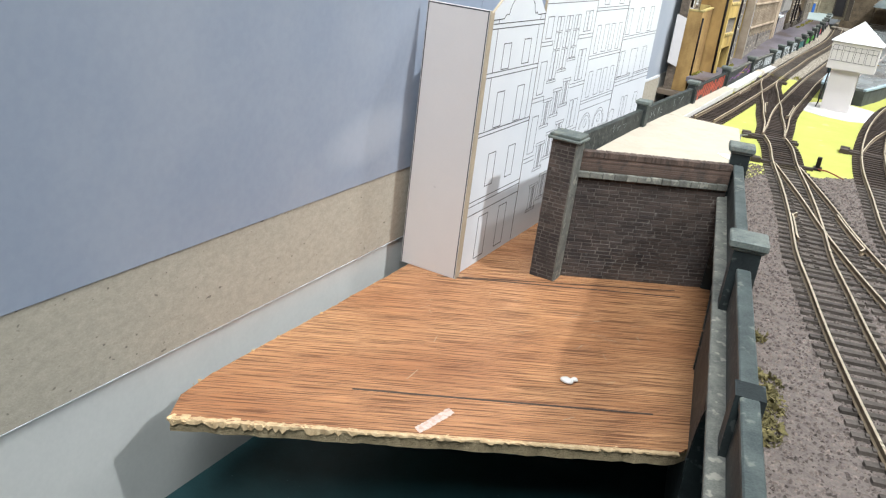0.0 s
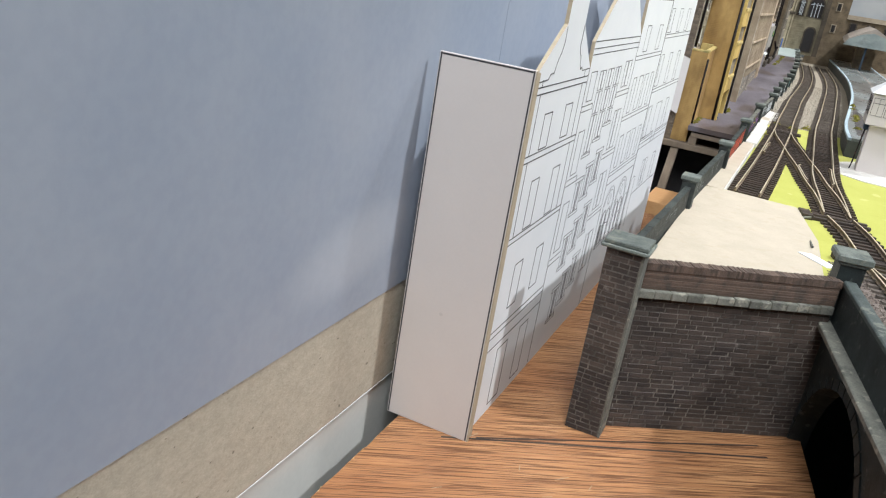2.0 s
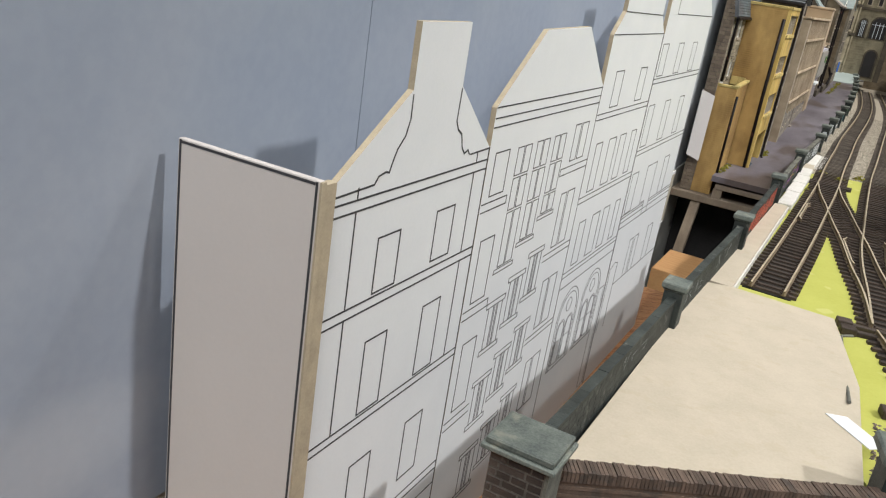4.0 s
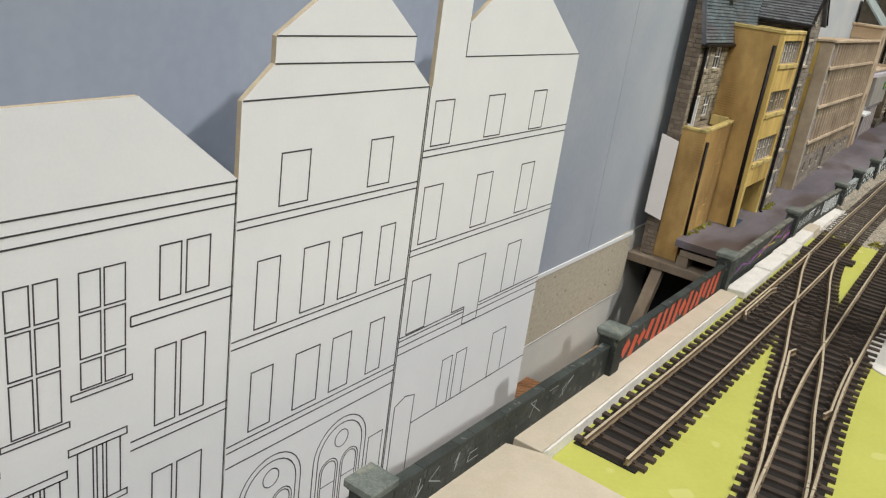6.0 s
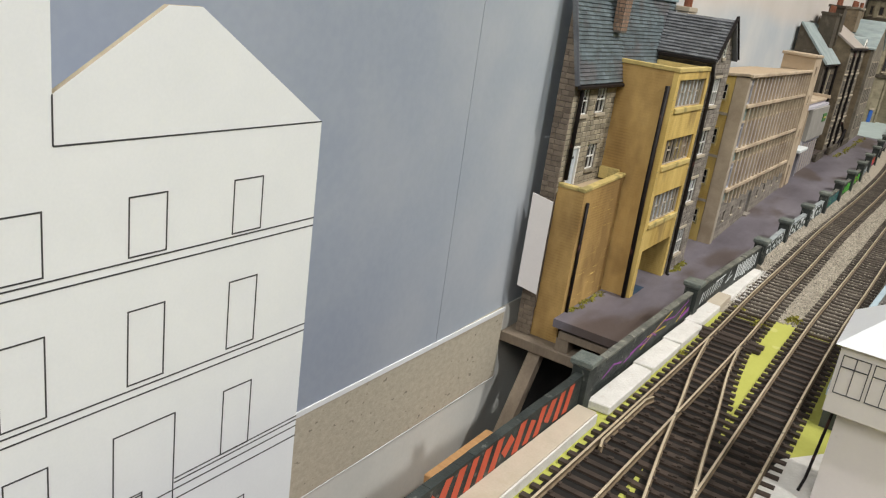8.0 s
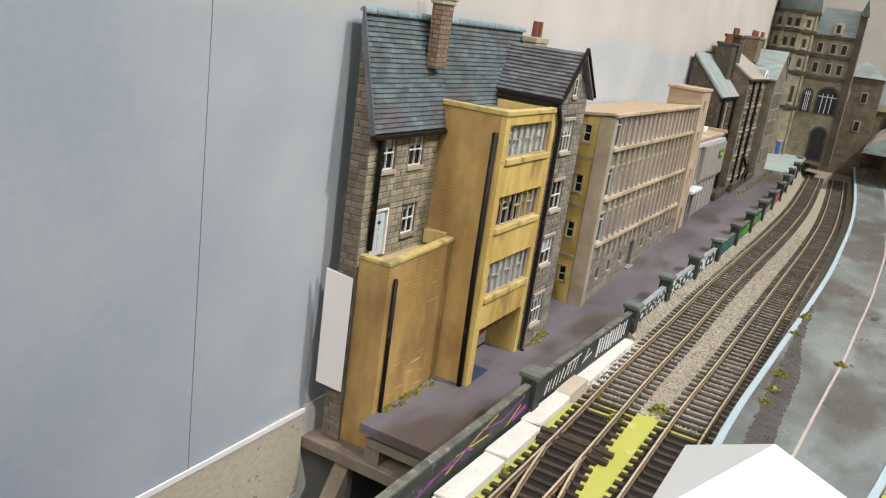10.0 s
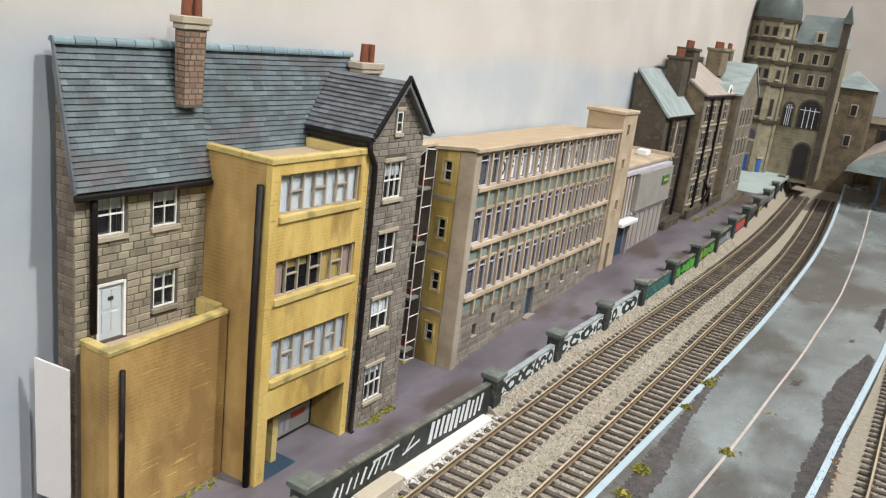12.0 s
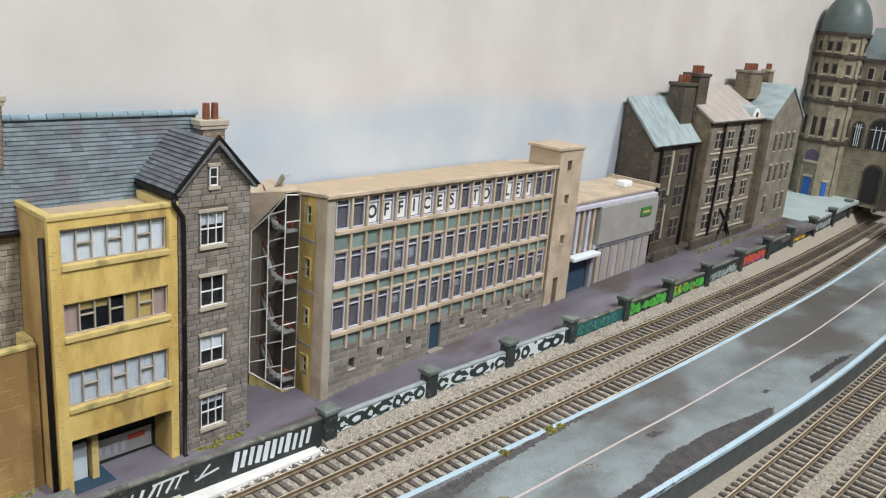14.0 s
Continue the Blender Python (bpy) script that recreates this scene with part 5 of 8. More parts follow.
# deep teal with thin green loops
wash(8, 0.0, 1.0, 1, 15, GRAFTEAL, 0.0, GR)
strokes(8, [[(c + 0.06 * math.cos(k * 0.9), 8 + 5 * math.sin(k * 0.9)) for k in range(7)] for c in (0.14, 0.30, 0.47, 0.64, 0.82)], GRAFGREEN, 0.5, 0.05)
strokes(8, scrawl(GR, 0.1, 0.9, 6, 4, 14), GRAFPALE, 0.3, 0.06)
# bright green
for i in (9, 10):
    for c in (0.10, 0.26, 0.45, 0.62, 0.78, 0.90):
        blot(i, c, 7.5 + GR.uniform(-1.5, 1.5), GR.uniform(0.08, 0.12), GR.uniform(5, 7), GRAFGREEN, 0.0 + 0.01 * int(c * 10), GR, 0.25, a_max=0.98)
    strokes(i, [[(c, 12), (c + 0.05, 6), (c + 0.11, 10), (c + 0.13, 4)] for c in (0.06, 0.28, 0.5, 0.7)], GRAFDARK, 0.8, 0.14)
strokes(10, scrawl(GR, 0.05, 0.5, 3, 5, 13), GRAFYEL, 1.3, 0.16)
blot(10, 0.66, 5, 0.03, 2.5, GRAFRED, 0.16, GR)
# white and blue scribble
wash(11, 0.03, 0.95, 2, 9, GRAFPALE, 0.0, GR, jag=2.0)
strokes(11, scrawl(GR, 0.08, 0.9, 6, 3, 11), GRAFTEAL, 1.2, 0.06)
strokes(11, scrawl(GR, 0.55, 0.92, 3, 3, 11), GRAFWHITE, 1.0, 0.10)
# orange red with dark hearts
for c in (0.12, 0.30, 0.50, 0.70, 0.88):
    blot(12, c, 8, 0.12, 6, GRAFRED, 0.01 * int(c * 10), GR, 0.2, a_min=0.02, a_max=0.98)
for c in (0.26, 0.56, 0.82):
    blot(12, c, 4.5, 0.05, 3, GRAFPURPLE, 0.14, GR)
strokes(13, scrawl(GR, 0.05, 0.5, 3, 4, 12), GRAFTEAL, 1.6)
for c in (0.12, 0.34, 0.55):
    blot(14, c, 7, 0.13, 5.5, GRAFYEL, 0.01 * int(c * 10), GR, 0.25, a_min=0.02)
strokes(14, scrawl(GR, 0.1, 0.6, 3, 3, 9), GRAFRED, 1.3, 0.1)
wash(15, 0.1, 0.95, 3, 12, GRAFPALE, 0.0, GR, jag=2.4)
strokes(15, scrawl(GR, 0.15, 0.9, 5, 3, 12), GRAFTEAL, 1.0, 0.06)


# ballast banked up against the wall
def wall_x(y):
    return float(np.interp(y, [p[1] for p in PIERS], [p[0] for p in PIERS])) + 1.9


def bank_z(x, y):
    foot = float(np.interp(y, [(a[1] + b[1]) / 2 for a, b in zip(stations, stations[1:])], FEET)) + 0.5
    return 71.2 + (foot - 71.2) * max(0.0, min(1.0, 1 - (x - wall_x(y)) / 7.5))


def bank(bm):
    rows = []
    for k in range(93):
        y = 1206 + 12 * k
        x, foot = wall_x(y) - 1.5, bank_z(wall_x(y), y)
        j = 0.5 * math.sin(k * 2.3)
        rows.append([bm.verts.new(Vector(p) * K) for p in ((x, y, 70.5), (x, y, foot - 0.4), (x + 2.2, y, foot - 0.5), (x + 9.6 + j, y, 70.9), (x + 9.6 + j, y, 70.5))])
    for a, b in zip(rows, rows[1:]):
        for k in range(5):
            bm.faces.new((a[k], a[(k + 1) % 5], b[(k + 1) % 5], b[k]))
    bm.faces.new(rows[0])
    bm.faces.new(rows[-1][::-1])


part("ballast_bank", one(bank), GREYBED, bed, "pale ballast banked against the boundary wall")
grains("bank_stones", GREYGRAIN, "pale ballast stones against the boundary wall", lambda x, y: wall_x(y) < x < wall_x(y) + 8.5, 9000, (-146, -124, 1208, 1760), 14, 0.4, 0.95, bank_z)

# ---- white card signal tower ----
tower = thing("signal_tower", -29, 932, 70, "white card mock-up of a signal tower with overhanging cabin", "card model")
part("filler_base", one(prism, [(-70, 905), (-62, 880), (-44, 868), (-20, 866), (0, 880), (10, 905), (10, 940), (-2, 962), (-24, 975), (-48, 964), (-66, 938)], "z", 70.6, 71.5), PLASTER, tower, "white filler spread round the foot", bevel=0.3)
part("column", boxes((-50, -24, 912, 938, 71, 113)), PINKCARD, tower, bevel=0.2)
part("cabin", boxes((-55, -11, 906, 950, 113, 139.5)), PINKCARD, tower, bevel=0.2)
bm = bmesh.new()
b4 = [bm.verts.new(Vector(p) * K) for p in ((-57, 904, 139.6), (-9, 904, 139.6), (-9, 952, 139.6), (-57, 952, 139.6))]
top = bm.verts.new(Vector((-33, 928, 160)) * K)
bm.faces.new(b4[::-1])
for i in range(4):
    bm.faces.new((b4[i], b4[(i + 1) % 4], top))
part("roof", bm, CARD, tower, "white card pyramid roof")
for k in range(4):
    u = -53.6 + 10.6 * k
    part("window_outline", one(wall, u, u + 9.4, 121, 136, 905.72, 905.9, [(u + 0.3, u + 4.55, 121.3, 131.3), (u + 4.85, u + 9.1, 121.3, 131.3), (u + 0.3, u + 4.55, 131.7, 135.7), (u + 4.85, u + 9.1, 131.7, 135.7)], axis="y"), INK, tower)
    u = 907.4 + 10.6 * k
    part("window_outline", one(wall, u, u + 9.4, 121, 136, -55.17, -54.9, [(u + 0.3, u + 4.55, 121.3, 131.3), (u + 4.85, u + 9.1, 121.3, 131.3), (u + 0.3, u + 4.55, 131.7, 135.7), (u + 4.85, u + 9.1, 131.7, 135.7)]), INK, tower)
part("bracket", boxes((-54, -50.2, 920, 932, 107, 112.8)), NAVY, tower, "blue-grey bracket under the cabin", bevel=0.3)
bm = bmesh.new()
tube(bm, [(-52, 926, 107), (-53, 925, 92), (-54, 922, 76), (-55, 918, 71.5)], 0.6)
part("wire", bm, BLACK, tower)

# ---- platform ----
platform = thing("platform", -12, 1500, 70, "long island platform with weathered blue-grey surface", "platform", kind="structure")
EDGE_L = curve_pts([(-60, 985), (-62, 1050), (-61.5, 1112), (-58.5, 1185), (-55.5, 1255), (-51.5, 1360), (-49, 1440), (-48, 1560), (-49, 1720), (-55, 1890), (-62, 2020), (-72, 2180), (-86, 2400)], 25)
EDGE_R = curve_pts([(-14, 985), (2, 1060), (13, 1140), (18, 1190), (24, 1292), (29.5, 1380), (33.5, 1450), (36, 1550), (35.5, 1650), (30, 1900), (20, 2120), (8, 2400)], 25)


def strip(bm, left, right, z0, z1):
    prism(bm, left + right[::-1], "z", z0, z1)


part("core", one(strip, offset(EDGE_L, 1.2), offset(EDGE_R, -1.2), 69, 86.5), PLATWALL, platform, "dark brick platform sides")
part("surface", one(strip, offset(EDGE_L, 3.6), offset(EDGE_R, -3.6), 86.5, 89.0), PLATFORM, platform, "mottled blue-grey asphalt")
part("edging", one(strip, EDGE_L, offset(EDGE_L, 3.5), 86.6, 89.2), EDGEBLUE, platform, "pale blue painted edge", bevel=0.3)
part("edging", one(strip, offset(EDGE_R, -3.5), EDGE_R, 86.6, 89.2), EDGEBLUE, platform, "pale blue painted edge", bevel=0.3)
MIDL = curve_pts([(-35, 1000), (-31, 1070), (-26, 1152), (-20.4, 1236), (-17, 1315), (-13, 1400), (-11.5, 1460), (-9, 1570), (-11, 1710), (-19, 1960), (-26, 2120), (-38, 2400)], 25)
part("centre_line", one(strip, offset(MIDL, -0.7), offset(MIDL, 0.7), 89.02, 89.12), PINKLINE, platform, "thin worn pinkish line")
bm = bmesh.new()
for x, y, r, n in ((-49, 1150, 4, 60), (-51, 1257, 3, 60), (-50, 1298, 3.5, 80), (-49, 1307, 2.5, 50), (-22, 1222, 3.5, 60), (-49, 1176, 4.5, 80), (-50, 1064, 4, 60), (-50, 1130, 3, 50)):
    tuft(bm, x, y, 89.2, r, n, RNG)
solid("platform_weeds", bm, MOSS, "yellow-green weed tufts on the platform", "plant", kind="stuff")
bm = bmesh.new()
for x, y, r, n in ((-112, 1090, 5, 90), (-96, 1118, 6, 120), (-132, 1008, 3, 40), (-128, 1108, 4, 60)):
    tuft(bm, x, y, 71.2, r, n, RNG)
solid("track_weeds", bm, MOSS, "yellow-green weeds beside the rails", "plant", kind="stuff")

def patch(name, pts, jit, seed, label):
    """A worn flat patch with an uneven outline."""
    r = random.Random(seed)
    out = []
    for (xa, ya), (xb, yb) in zip(pts, pts[1:] + pts[:1]):
        n = max(2, int(math.hypot(xb - xa, yb - ya) / 1.5))
        for k in range(n):
            out.append((xa + (xb - xa) * k / n + r.uniform(-jit, jit), ya + (yb - ya) * k / n + r.uniform(-jit, jit)))
    part(name, one(prism, out, "z", 89.0, 89.10), GRIT, platform, label)


PATCHES = [[(-51, 1010), (-38, 1040), (-40, 1120), (-39, 1180), (-45, 1240), (-47, 1330), (-50, 1345), (-51, 1200)], [(24, 1175), (12, 1170), (10, 1230), (13, 1290), (8, 1330), (13, 1385), (24, 1440), (28, 1430), (25, 1300)], [(27, 1500), (22, 1510), (24, 1570), (29, 1585)], [(-11, 1338), (-7, 1340), (-6, 1352), (-10, 1346)], [(9, 1455), (12, 1456), (13, 1463), (10, 1462)]]
for i, p in enumerate(PATCHES):
    patch("grit_patch", p, 1.0 if i < 3 else 0.9, 30 + i, "rough black grit patch")


def in_patch(x, y):
    for p in PATCHES:
        hit = False
        for (xa, ya), (xb, yb) in zip(p, p[1:] + p[:1]):
            if (ya > y) != (yb > y) and x < xa + (xb - xa) * (y - ya) / (yb - ya):
                hit = not hit
        if hit:
            return True
    return False


grains("filler_crumbs", PLASTER, "white filler crumbs along the slab", lambda x, y: -146 < x < -130 + 2 * math.sin(y * 0.4), 900, (-146, -125, 1118, 1208), 9, 0.4, 1.1, 71.6)
grains("black_grit_stones", GRIT, "rough black grit on the platform", in_patch, 5000, (-52, 30, 1000, 1600), 5, 0.25, 0.6, 89.1)
grains("golden_flakes", LEAFBIT, "golden brown flakes along the platform edge", lambda x, y: (20 < x < 26 and 1150 < y < 1260 and x > 22 - (y - 1200) * 0.02) or (x + 13) ** 2 + ((y - 1284) * 0.6) ** 2 < 14 or (x + 17) ** 2 + ((y - 1222) * 0.6) ** 2 < 12, 420, (-25, 28, 1150, 1300), 6, 0.4, 1.0, 89.15)

# platform canopy far along
canopy = thing("platform_canopy", -15, 2200, 89, "pale blue platform canopy on iron columns", "canopy")
part("roof", one(prism, [(-68, 142), (-60, 152), (-35, 168), (-15, 178), (5, 168), (30, 152), (38, 142)], "y", 2105, 2480), BEIGEROOF, canopy, "pinkish white canopy roof")
part("valance", one(prism, [(-69, 137), (-61, 150), (-36, 163), (-15, 168), (6, 163), (31, 150), (39, 137)], "y", 2102, 2104.8), TEALROOF, canopy, "pale blue scalloped valance")
for y in (2113, 2230, 2350):
    part("column", boxes((-24, -20, y - 2, y + 2, 89, 150)), NAVY, canopy)
part("kiosk", boxes((-36, 2, 2180, 2300, 89, 136)), OLDSTONELIGHT, canopy, "tan waiting room")

# ---- road ----
ROADZ = [(990, 63), (1100, 65), (1190, 67), (1250, 71), (1340, 78), (1420, 82), (1500, 86), (1680, 91), (2040, 98), (2160, 104), (2400, 106)]


def road_z(y):
    return float(np.interp(y, [p[0] for p in ROADZ], [p[1] for p in ROADZ]))


def sheet(bm, ys, x0, x1, lift=0.0):
    rows = [[bm.verts.new(Vector((x, y, road_z(y) + lift - d)) * K) for x, d in ((x0, 0), (x1, 0), (x1, 5), (x0, 5))] for y in ys]
    for a, b in zip(rows, rows[1:]):
        for k in range(4):
            bm.faces.new((a[k], a[(k + 1) % 4], b[(k + 1) % 4], b[k]))
    bm.faces.new(rows[0])
    bm.faces.new(rows[-1][::-1])


def road_mesh():
    bm = bmesh.new()
    sheet(bm, list(range(1012, 1085, 12)), -209.3, -141)
    sheet(bm, list(range(1084, 2000, 12)), -247, -141)
    return bm


solid("road", road_mesh(), ROAD, "purple-grey tarmac access road beside the buildings", "road", kind="structure")
solid("pavement", one(sheet, list(range(1996, 2420, 12)), -260, -150, 0.5), PAVE, "pale green paving in front of the town hall", "pavement", kind="structure")
shelf = thing("shelf_end", -195, 1000, -66, "bare sawn shelf end carrying the town scene", "shelf", kind="structure")
part("shelf_board", boxes((-242, -152, 1011.5, 1062, 37.5, 43.8)), SHELFWOOD, shelf, "bare wooden board edge", bevel=0.4)
part("road_board", boxes((-205, -152, 1013, 1060, 52, 56.5)), SHELFWOOD, shelf, "thin board under the road", bevel=0.3)
part("packing_block", boxes((-206, -198, 1013.5, 1058, 43.9, 51.9)), SHELFWOOD, shelf)
part("leg", one(prism, [(1014, 37.4), (1022, 37.4), (954, -66), (944, -66)], "x", -222, -214), SHELFWOOD, shelf, "slanting wooden strut")
# near-black sheet paints the shade under the shelf
part("dark_back", boxes((-242, -154, 1062, 1066, -66, 37.4)), SHADEBLACK, shelf, "black sheet for the shade under the shelf")

# ---- windows, shared by the buildings ----
def sash(parent, d, y0, y1, z0, z1, cols=2, rows=2, frame_mat=None, facing="x", depth=2.6, blind=None, bar=0.4, label=""):
    """A window set in an opening. facing x: in a wall at depth d along x; facing y: in a wall at depth d along y, with y0 and y1 as x."""
    frame_mat = frame_mat or WHITE

    def put(bm, a0, a1, u0, u1, v0, v1):
        if facing == "x":
            box(bm, d + a0, d + a1, u0, u1, v0, v1)
        else:
            box(bm, u0, u1, d - a1, d - a0, v0, v1)
    panes = []
    for i in range(cols):
        for j in range(rows):
            e = [0.6 if i == 0 else bar / 2, 0.6 if i == cols - 1 else bar / 2, 0.6 if j == 0 else bar * 0.7, 0.6 if j == rows - 1 else bar * 0.7]
            panes.append((y0 + (y1 - y0) * i / cols + e[0], y0 + (y1 - y0) * (i + 1) / cols - e[1], z0 + (z1 - z0) * j / rows + e[2], z0 + (z1 - z0) * (j + 1) / rows - e[3]))
    bm = bmesh.new()
    if facing == "x":
        wall(bm, y0, y1, z0, z1, d - 1.5, d - 0.6, panes)
    else:
        wall(bm, y0, y1, z0, z1, d + 0.6, d + 1.5, panes, axis="y")
    win = part("window", bm, frame_mat, parent, label)
    bm = bmesh.new()
    put(bm, -1.75, -1.65, y0 + 0.1, y1 - 0.1, z0 + 0.1, z1 - 0.1)
    pane = part("pane", bm, GLASS, win)
    pane.visible_shadow = False
    # near-black sheet as the shade of the room behind the glass
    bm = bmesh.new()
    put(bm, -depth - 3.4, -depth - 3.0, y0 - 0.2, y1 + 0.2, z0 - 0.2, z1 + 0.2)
    part("dark_room", bm, SHADEBLACK, win)
    if blind:
        bm = bmesh.new()
        n = 7
        for k in range(n):
            u = y0 + 0.6 + (y1 - y0 - 1.2) * k / n
            put(bm, -2.2 - 0.25 * (k % 2), -2.0 - 0.25 * (k % 2), u, u + (y1 - y0 - 1.2) / n, z0 + (z1 - z0) * blind[1], z1 - 0.6)
        part("curtain", bm, blind[0], win)
    return win


def lintel(parent, d, y0, y1, z0, z1, mat=None):
    mat = mat or DRESSED
    part("window_sill", boxes((d - 1, d + 1.1, y0 - 1.2, y1 + 1.2, z0 - 2.0, z0)), mat, parent, bevel=0.2)
    part("window_head", boxes((d - 1, d + 0.7, y0 - 1.4, y1 + 1.4, z1, z1 + 1.9)), mat, parent, bevel=0.2)


def pots(parent, x, ys, z0, h, r=1.7):
    for y in ys:
        bm = bmesh.new()
        bmesh.ops.create_cone(bm, cap_ends=True, segments=12, radius1=r * K, radius2=r * 0.9 * K, depth=h * K, matrix=Matrix.Translation((x * K, y * K, (z0 + h / 2) * K)))
        part("chimney_pot", bm, POT, parent, "", 0.15)


def sheet_of(corners, push):
    """A thin plate on flat corners, pushed by a vector to give it thickness."""
    bm = bmesh.new()
    lo = [bm.verts.new(Vector(c) * K) for c in corners]
    hi = [bm.verts.new((Vector(c) + Vector(push)) * K) for c in corners]
    n = len(corners)
    bm.faces.new(lo[::-1])
    bm.faces.new(hi)
    for k in range(n):
        bm.faces.new((lo[k], lo[(k + 1) % n], hi[(k + 1) % n], hi[k]))
    return bm


# ---- stone house with a steep slate roof ----
house = thing("stone_house", -230, 1050, 65, "buff stone house front with a steep blue slate roof", "house")
HX = -226.0
HWIN = [(1029, 1041, 179, 195), (1054, 1066, 179, 195), (1055, 1066, 144.5, 160), (1029, 1041, 137, 160)]
part("wall", one(wall, 1019.6, 1081, 62, 199, HX - 5, HX - 0.35, HWIN), STONEGAP, house)
part("side_wall", one(prism, [(-236, 44), (HX - 5, 44), (HX - 5, 212), (-236, 247)], "y", 1019.6, 1024), STONEGAP, house)
for i, (a, b, c, d) in enumerate(HWIN[:3]):
    w = sash(house, HX, a, b, c, d, 2, 2, blind=(CURTAIN, 0.6) if i < 2 else (CURTAIN, 0.78))
    lintel(house, HX, a, b, c, d, STONE if i > 1 else DRESSED)
door = part("door", boxes((HX - 2.2, HX - 1.0, 1029.8, 1040.4, 137, 159.2)), DOORBLUE, house, "pale blue front door", bevel=0.15)
part("door_panel", boxes((HX - 1.0, HX - 0.7, 1031.5, 1034.6, 140, 148), (HX - 1.0, HX - 0.7, 1035.6, 1038.8, 140, 148), (HX - 1.0, HX - 0.7, 1031.5, 1034.6, 149.5, 157.5), (HX - 1.0, HX - 0.7, 1035.6, 1038.8, 149.5, 157.5)), DOORBLUE, door)
part("door_frame", boxes((HX - 2.4, HX + 0.2, 1028.6, 1029.7, 137, 160.2), (HX - 2.4, HX + 0.2, 1040.5, 1041.6, 137, 160.2), (HX - 2.4, HX + 0.2, 1029.7, 1040.5, 159.3, 160.4)), WHITE, door)
part("letter_plate", boxes((HX - 0.7, HX - 0.4, 1034, 1036.3, 153, 154.4)), INK, door)
part("roof_deck", one(prism, [(-236.5, 248.4), (-224.2, 196.2), (-226, 196), (-236.5, 240)], "y", 1018.6, 1183), SLATEGREY, house)
part("gutter", boxes((-224, -221.4, 1017.5, 1080.6, 194.6, 196.8)), BLACK, house, "black gutter", bevel=0.5)
bm = bmesh.new()
tube(bm, [(-224.2, 1026.3, 196), (-224.2, 1026.3, 190), (-224.6, 1026.3, 142)], 1.35)
part("downpipe", bm, BLACK, house, "black downpipe", smooth=True)
part("verge_strip", one(prism, [(-236.4, 250.2), (-235.2, 250.4), (-222.9, 197), (-224.2, 196.5)], "y", 1017.8, 1018.55), SLATEGREY, house, "dark verge edge")
for k in range(20):
    y = 1018 + 8.3 * k
    bm = bmesh.new()
    r = [(-236 + 2.0 * math.cos(a * math.pi / 6), 248.6 + 2.0 * math.sin(a * math.pi / 6)) for a in range(-1, 7)]
    prism(bm, r, "y", y, y + 8.0)
    part("ridge_tile", bm, RIDGE, house, "", 0.2)
stack = part("chimney", one(prism, [(1067.4, 226), (1076.6, 226), (1077.6, 256), (1066.6, 256)], "x", -231, -225.6), MORTAR, house, "brick chimney stack")
part("chimney_cap", boxes((-231.8, -224.8, 1065.6, 1078.6, 256, 258.2), (-232.4, -224.2, 1064.6, 1079.4, 258.2, 261.2)), DRESSED, stack, "stone chimney cap", bevel=0.4)
pots(stack, -228.2, (1069.4, 1074.6), 261.2, 7.5, 2.1)
stack2 = part("chimney", boxes((-232, -225, 1181, 1195, 222, 240.4)), MORTAR, house, "brick chimney stack")
part("chimney_cap", boxes((-233, -224.3, 1179.5, 1196.5, 240.5, 242.6), (-233.6, -223.8, 1178.4, 1197.4, 242.6, 246)), DRESSED, stack2, "stone chimney cap", bevel=0.4)
pots(stack2, -228.5, (1185, 1190.5), 246, 9, 2.1)

# walled yard box in front of it
yard = thing("yellow_yard_block", -220, 1048, 62, "ochre brick yard block with a pale coping and drainpipe", "building")
YX = -209.5
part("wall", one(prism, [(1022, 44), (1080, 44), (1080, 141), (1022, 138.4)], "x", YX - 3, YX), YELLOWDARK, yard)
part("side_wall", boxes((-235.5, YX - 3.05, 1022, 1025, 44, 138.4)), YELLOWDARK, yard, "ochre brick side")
part("yard_floor", boxes((HX, YX - 3.1, 1025.1, 1080, 134, 136)), SANDROOF, yard)
part("coping", one(prism, [(1021.4, 138.5), (1080, 141.1), (1080, 143.2), (1021.4, 140.6)], "x", YX - 3.6, YX + 0.7), YELLOWTRIM, yard, "pale yellow coping", bevel=0.3)
part("side_coping", boxes((-235.5, YX - 3.7, 1021.4, 1025.6, 138.5, 140.6)), YELLOWTRIM, yard, "pale yellow coping", bevel=0.3)
part("end_kerb", boxes((HX + 0.5, YX - 3.7, 1076.5, 1080.5, 137, 144.5)), YELLOWTRIM, yard, bevel=0.3)
bm = bmesh.new()
tube(bm, [(YX + 1.1, 1027, 132), (YX + 1.1, 1027, 60)], 1.05)
part("drainpipe", bm, BLACK, yard, "black drainpipe", smooth=True)
part("white_card", sheet_of([(-235.7, 1010.0, 77), (-225.4, 1017.0, 72.2), (-225.4, 1017.0, 129.8), (-235.7, 1010.0, 134)], (0.5, -0.9, 0)), SCRAP, yard, "white card scrap leaning on the side")
RB = random.Random(5)
for k in range(36):
    y = RB.uniform(1033, 1079)
    z = RB.uniform(66, 128)
    w = RB.uniform(4, 13)
    y1 = min(y + w, 1079.6)
    part("worn_course", boxes((YX - 0.1, YX + 0.1, y, y1, z, z + 0.18)), YELLOW, yard)
bm = bmesh.new()
for k in range(16):
    tuft(bm, YX + 3 + RB.uniform(-1.5, 2), 1030 + k * 3.1, road_z(1050), RB.uniform(1.2, 2.6), 26, RB)
solid("wall_foot_moss", bm, MOSS, "yellow-green moss along the foot of the ochre wall", "plant", kind="stuff")

